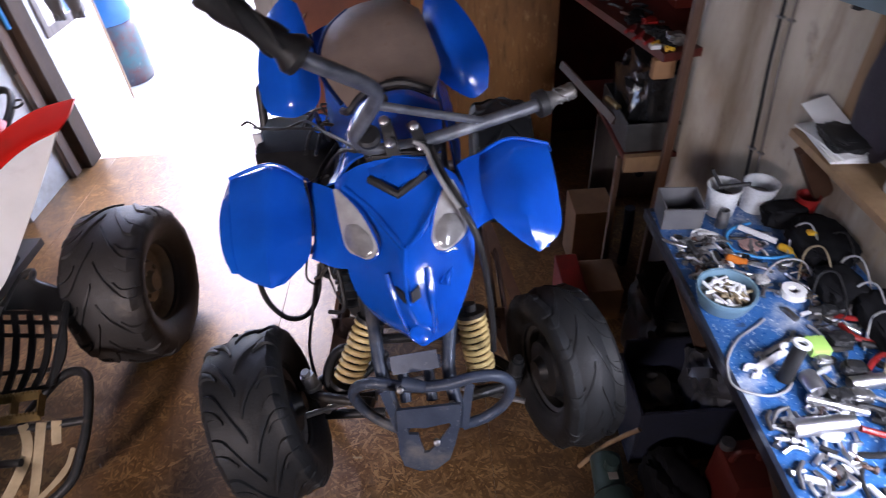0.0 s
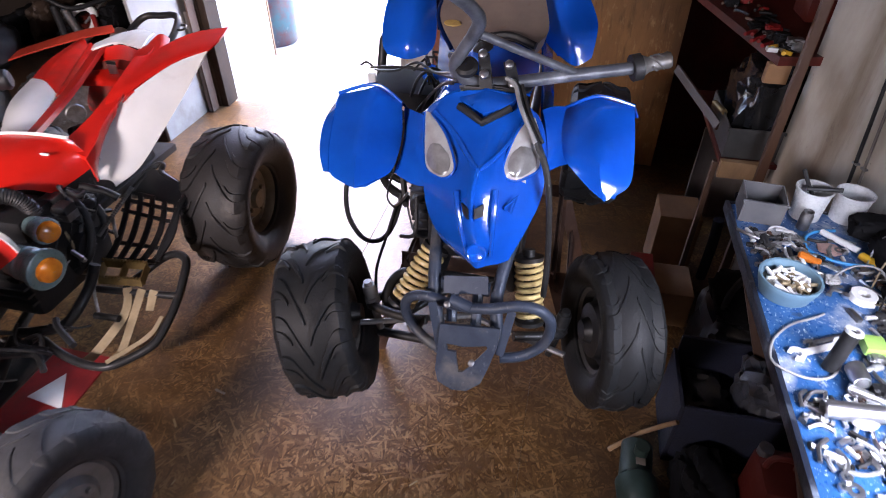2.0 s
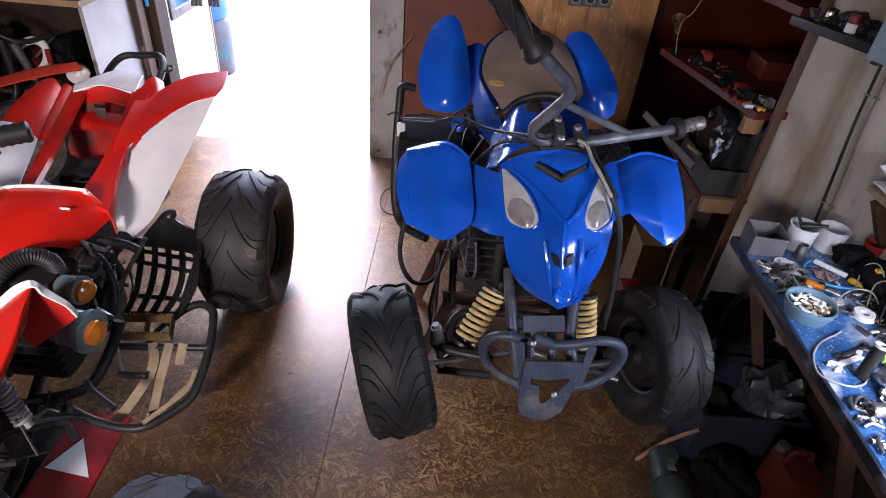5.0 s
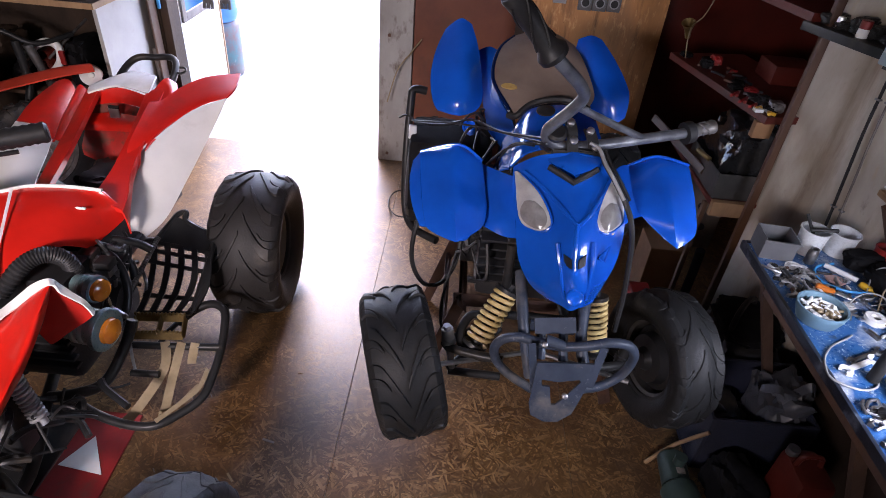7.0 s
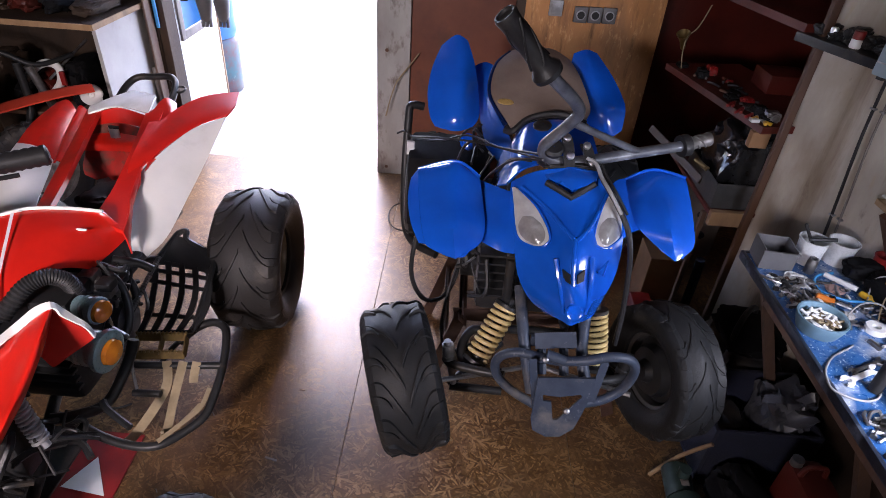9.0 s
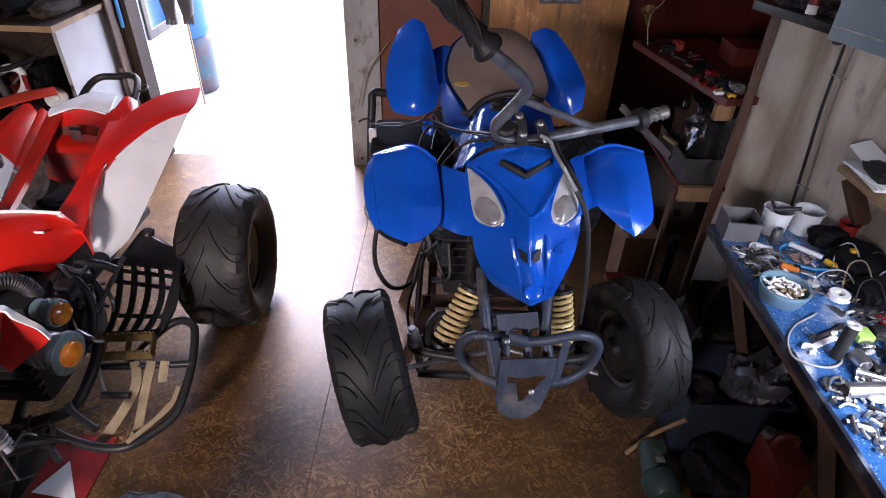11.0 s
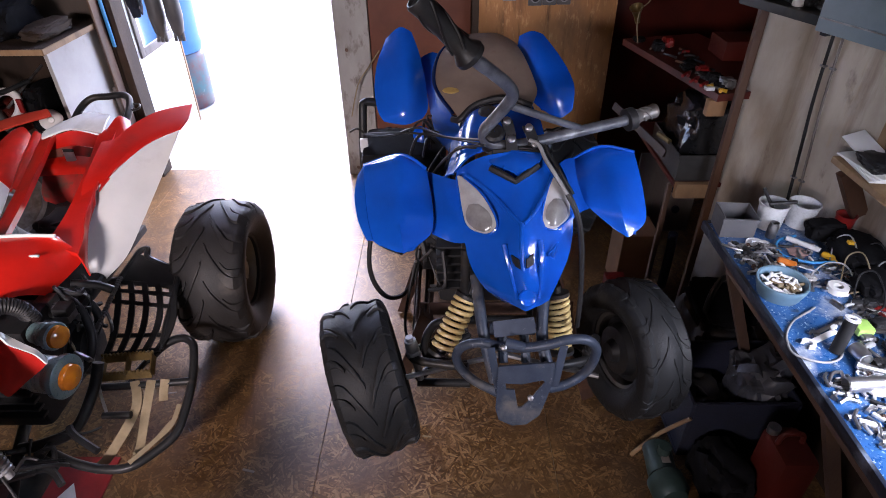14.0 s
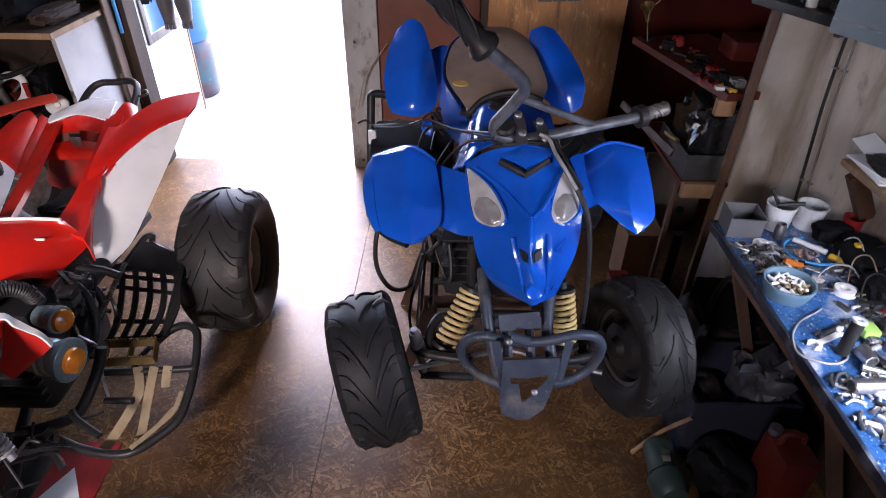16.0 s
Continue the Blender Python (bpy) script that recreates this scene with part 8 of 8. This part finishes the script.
part("crate_floor", slab((CX0, CY0, 0.001), (CX1, CY1, 0.0195), 0.002), CLOTH_B, crate, smooth=False)
for a, b in (((CX0, CY0, 0.02), (CX0 + 0.012, CY1, CH)), ((CX1 - 0.012, CY0, 0.02), (CX1, CY1, CH)), ((CX0 + 0.012, CY0, 0.02), (CX1 - 0.012, CY0 + 0.012, CH)), ((CX0 + 0.012, CY1 - 0.012, 0.02), (CX1 - 0.012, CY1, CH + 0.06))):
    part("crate_side", slab(a, b, 0.003), CLOTH_B, crate, smooth=False)
pbag = thing("plastic_bag", (1.38, 1.29, 0.15), "crumpled translucent plastic bag in the crate", "bag")
part("bag_body", crumple((1.28, 1.215, 0.12), (1.445, 1.40, 0.35), 6.0, 0.38), BAG, pbag)
part("bag_handle", ribbon([(1.33, 1.26, 0.335), (1.30, 1.25, 0.37), (1.26, 1.27, 0.35), (1.25, 1.29, 0.31)], 0.03, 0.002, (0.3, -0.4, 0.8)), BAG, pbag)
part("bag_handle", ribbon([(1.38, 1.28, 0.335), (1.40, 1.26, 0.385), (1.44, 1.28, 0.34)], 0.03, 0.002, (0.1, -0.6, 0.8)), BAG, pbag)
solid("scrap", crumple((1.125, 1.215, 0.02), (1.275, 1.415, 0.22), 16.0, 0.35), BLACK, "black scrap parts in the crate", "scrap")
can = thing("jerry_can", (1.32, 1.02, 0), "red metal jerry can under the bench", "can")
part("can_body", slab((1.27, 0.95, 0.001), (1.375, 1.09, 0.30), 0.02), WALL_R, can)
part("can_handle", tube(bmesh.new(), [(1.285, 1.03, 0.295), (1.295, 1.03, 0.335), (1.345, 1.03, 0.335), (1.355, 1.03, 0.295)], 0.008, 8, 4), WALL_R, can)
part("can_cap", tube(bmesh.new(), [(1.29, 1.07, 0.295), (1.29, 1.07, 0.32)], 0.018, 14, 1), STEEL, can)
solid("dark_cloth", crumple((1.0, 0.62, 0.001), (1.20, 0.94, 0.18), 26.0, 0.3), CLOTH_B, "heap of dark blue cloth on the floor", "cloth")
# shapeless heaps added to fill the dark space under the bench
solid("old_motor", crumple((1.12, 0.96, 0.001), (1.255, 1.17, 0.17), 28.0, 0.35), BLACK_M, "shapeless dark filler heap beside the can", "motor")
solid("old_motor", crumple((1.16, 0.35, 0.001), (1.45, 0.68, 0.26), 27.0, 0.3), BLACK, "shapeless dark filler heap under the bench", "motor")
PX, PY2 = 1.03, 1.11
pump = thing("pump_motor", (PX, PY2, 0), "dark green pump casting on the floor", "pump")
bm = bmesh.new()
lathe(bm, [(0.0, 0.045), (0.01, 0.058), (0.06, 0.058), (0.085, 0.042), (0.09, 0.001)], along((PX - 0.01, PY2 - 0.03, 0.060), (PX, PY2 - 0.13, 0.066)), 28)
part("housing", bm, GREEN_D, pump)
part("motor_body", tube(bmesh.new(), [(PX - 0.01, PY2 - 0.031, 0.058), (PX, PY2 + 0.08, 0.058)], 0.046, 20, 1), GREEN_D, pump)
part("outlet", tube(bmesh.new(), [(PX, PY2 + 0.03, 0.095), (PX, PY2 + 0.03, 0.135)], 0.020, 16, 1), GREEN_D, pump)
part("name_plate", slab((PX - 0.015, PY2 - 0.01, 0.102), (PX + 0.012, PY2 + 0.012, 0.105), 0.001), GREYWOOD, pump)
pipe("wooden_stick", [(0.955, 1.195, 0.012), (1.04, 1.215, 0.10), (1.115, 1.195, 0.20)], 0.0075, WOOD, "bare wooden stick leaning on the crate", "stick", 2, 8)
pipe("coiled_wire", [(-0.105 + 0.075 * math.cos(a) + 0.012 * a, 2.74 + 0.15 * math.sin(a), 0.006 + 0.004 * a) for a in [k * 0.5 for k in range(26)]], 0.004, BLACK_PL, "loose coil of thin black wire on the floor", "wire", 3, 6)
pipe("yellow_wire", [(-0.22, 3.2, 0.42), (-0.17, 3.22, 0.60), (-0.10, 3.24, 0.70), (-0.04, 3.26, 0.78)], 0.004, STRAP, "thin yellowed wire along the panel", "wire", 5, 6)

# chips and scraps trodden into the floor
rnd = random.Random(77)
for k in range(24):
    x, y = rnd.uniform(-0.75, 0.75), rnd.uniform(0.55, 1.5)
    w, L = rnd.uniform(0, 3.14), rnd.uniform(0.006, 0.022)
    m = Matrix.Translation((x, y, 0.0012)) @ Matrix.Rotation(w, 4, "Z")
    bm = bmesh.new()
    box(bm, (-L, -L * 0.18, -0.001), (L, L * 0.18, 0.0012), 0, m)
    solid("wood_chip", bm, rnd.choice((WOOD, WOOD, GREYWOOD, STRAP)), "thin pale wood chip lying on the floor", "wood chip", group="chips on the floor", smooth=False)

# ---- corner beside the doorway, its shade put into dark materials ----
cab = thing("shelf_unit", (-2.1, 3.0, 0), "dark shelf unit with a white side panel", "shelf unit")
part("top_board", slab((-2.69, 2.70, 0.935), (-1.54, 3.29, 0.96), 0.003), FRAME_D, cab, "worn wooden top board", smooth=False)
part("front_edge", slab((-2.69, 2.692, 0.934), (-1.54, 2.6995, 0.961), 0.001), WOOD, cab, "bare wooden front edge", smooth=False)
part("end_edge", slab((-1.5395, 2.692, 0.934), (-1.532, 3.29, 0.961), 0.001), WOOD, cab, "bare wooden end edge", smooth=False)
part("side_panel", slab((-1.575, 2.745, 0.0), (-1.555, 3.235, 0.934), 0.002), PANEL_W, cab, "white laminate side panel", smooth=False)
part("mid_board", slab((-2.69, 2.75, 0.46), (-1.576, 3.29, 0.48), 0.002), WOOD_D, cab, smooth=False)
part("back_board", slab((-2.69, 3.291, 0.0), (-1.556, 3.308, 0.934), 0.001), FRAME_D, cab, smooth=False)
part("end_panel", slab((-2.69, 2.745, 0.0), (-2.67, 3.29, 0.45), 0.001), WOOD_D, cab, smooth=False)
# clutter coloured dark for a corner that the door frame keeps unlit
for k in range(7):
    x = -2.6 + 0.15 * k
    solid("shelf_clutter", crumple((x, 2.78, 0.9605), (x + 0.13, 3.1, 1.03 + 0.05 * (k % 3)), 60.0 + k, 0.3), (BLACK_M, FRAME_D, BLACK_M, FRAME_D, WALL_R, BLACK_M, FRAME_D)[k], "clutter on the shelf unit, shade put into dark colours", "clutter")
    solid("shelf_clutter", crumple((x, 2.80, 0.4805), (x + 0.12, 3.1, 0.60 + 0.06 * (k % 3)), 70.0 + k, 0.3), (BLACK_M, BLACK_M, FRAME_D, BLACK_M, WALL_R, BLACK_M, BLACK_M)[k], "clutter inside the shelf unit, shade put into dark colours", "clutter")
o = thing("pump_fan", (-1.68, 2.73, 0.60), "small white fan hub inside the shelf unit", "fan")
bm = bmesh.new()
lathe(bm, [(0.0, 0.014), (0.01, 0.04), (0.014, 0.055), (0.018, 0.05), (0.012, 0.016), (0.02, 0.012), (0.02, 0.001)], along((-1.70, 2.80, 0.575), (-1.55, 2.5, 0.70)), 22, False)
part("fan_hub", bm, WHITE_P, o)
for k, (xa, xb, mm) in enumerate(((-1.545, -1.525, GREYWOOD), (-1.525, -1.512, WOOD_D))):
    solid("leaning_plank", slab((xa, 3.16, 0.0), (xb - 0.001, 3.235, 0.62 + 0.5 * k), 0.003), mm, "short rough plank leaning by the door frame", "plank", smooth=False)
pipe("blue_rope", [(-1.50, 3.24, 1.2), (-1.495, 3.235, 0.95), (-1.498, 3.24, 0.82)], 0.010, SKYBLUE, "blue rope hanging on the door frame", "rope", 4, 8)

# dirt bike parked in the corner
bike = thing("dirt_bike", (-2.0, 2.5, 0), "red and black dirt bike parked in the corner", "motorbike")
part("front_fender", skin(bmesh.new(), [[(-1.52, 2.56, 0.690), (-1.555, 2.60, 0.705), (-1.60, 2.62, 0.69)], [(-1.68, 2.49, 0.665), (-1.72, 2.55, 0.68), (-1.76, 2.58, 0.66)], [(-1.93, 2.38, 0.605), (-1.95, 2.46, 0.62), (-1.98, 2.50, 0.60)], [(-2.10, 2.32, 0.55), (-2.12, 2.40, 0.565), (-2.15, 2.45, 0.55)]], 0.008, 5, 4), mat("faded_orange_red_plastic", (0.55, 0.055, 0.025), (0.45, 0.04, 0.02), 0.4, 0.0, 6, 150, 0.04), bike, "faded orange-red long fender")
part("hand_guard", tube(bmesh.new(), [(-2.03, 2.80, 0.63), (-1.98, 2.83, 0.685), (-1.92, 2.85, 0.71), (-1.86, 2.84, 0.69), (-1.845, 2.80, 0.63), (-1.86, 2.74, 0.59), (-1.89, 2.70, 0.575)], 0.02, 10, 5), WHITE_P, bike, "white curved hand guard")
part("lever", tube(bmesh.new(), [(-1.90, 2.80, 0.64), (-1.84, 2.90, 0.72), (-1.79, 3.02, 0.79)], 0.007, 8, 3), STEEL, bike)
part("handlebar", tube(bmesh.new(), [(-2.35, 2.62, 0.86), (-2.20, 2.68, 0.84), (-2.05, 2.74, 0.78), (-1.93, 2.78, 0.72), (-1.82, 2.92, 0.74)], 0.013, 10, 5), BLACK, bike)
part("reflector", slab((-1.815, 2.76, 0.63), (-1.79, 2.775, 0.70), 0.004), REDCAN, bike, "red reflector")
part("tank", crumple((-2.35, 2.15, 0.52), (-2.0, 2.55, 0.74), 31.0, 0.12), BLACK_PL, bike, "black plastic tank")
part("bike_frame", tube(bmesh.new(), [(-2.0, 2.74, 0.74), (-2.0, 2.70, 0.45), (-2.08, 2.40, 0.30), (-2.25, 2.0, 0.32), (-2.35, 1.75, 0.55)], 0.02, 10, 5), BLACK, bike)
part("fork", tube(bmesh.new(), [(-1.96, 2.76, 0.72), (-1.88, 2.83, 0.27)], 0.022, 12, 2), STEEL, bike)
wheel(bike, (-1.87, 2.48, 0.27), (0.85, -0.5, 0.0), 0.268, 0.09, 0.19, RUBBER_D, STEEL, 22, 0.12, 0.008, 0.2)
wheel(bike, (-2.40, 1.60, 0.27), (0.85, -0.5, 0.0), 0.268, 0.10, 0.19, RUBBER_D, STEEL, 22, 0.12, 0.008, 0.2)
part("engine", slab((-2.25, 1.95, 0.22), (-2.0, 2.30, 0.52), 0.04), BLACK, bike)
part("seat", slab((-2.50, 1.55, 0.66), (-2.20, 2.15, 0.74), 0.03), BLACK_PL, bike)
part("crankshaft", tube(bmesh.new(), [(-1.985, 2.05, 0.40), (-1.93, 2.05, 0.40)], 0.06, 20, 1), STEEL, bike)
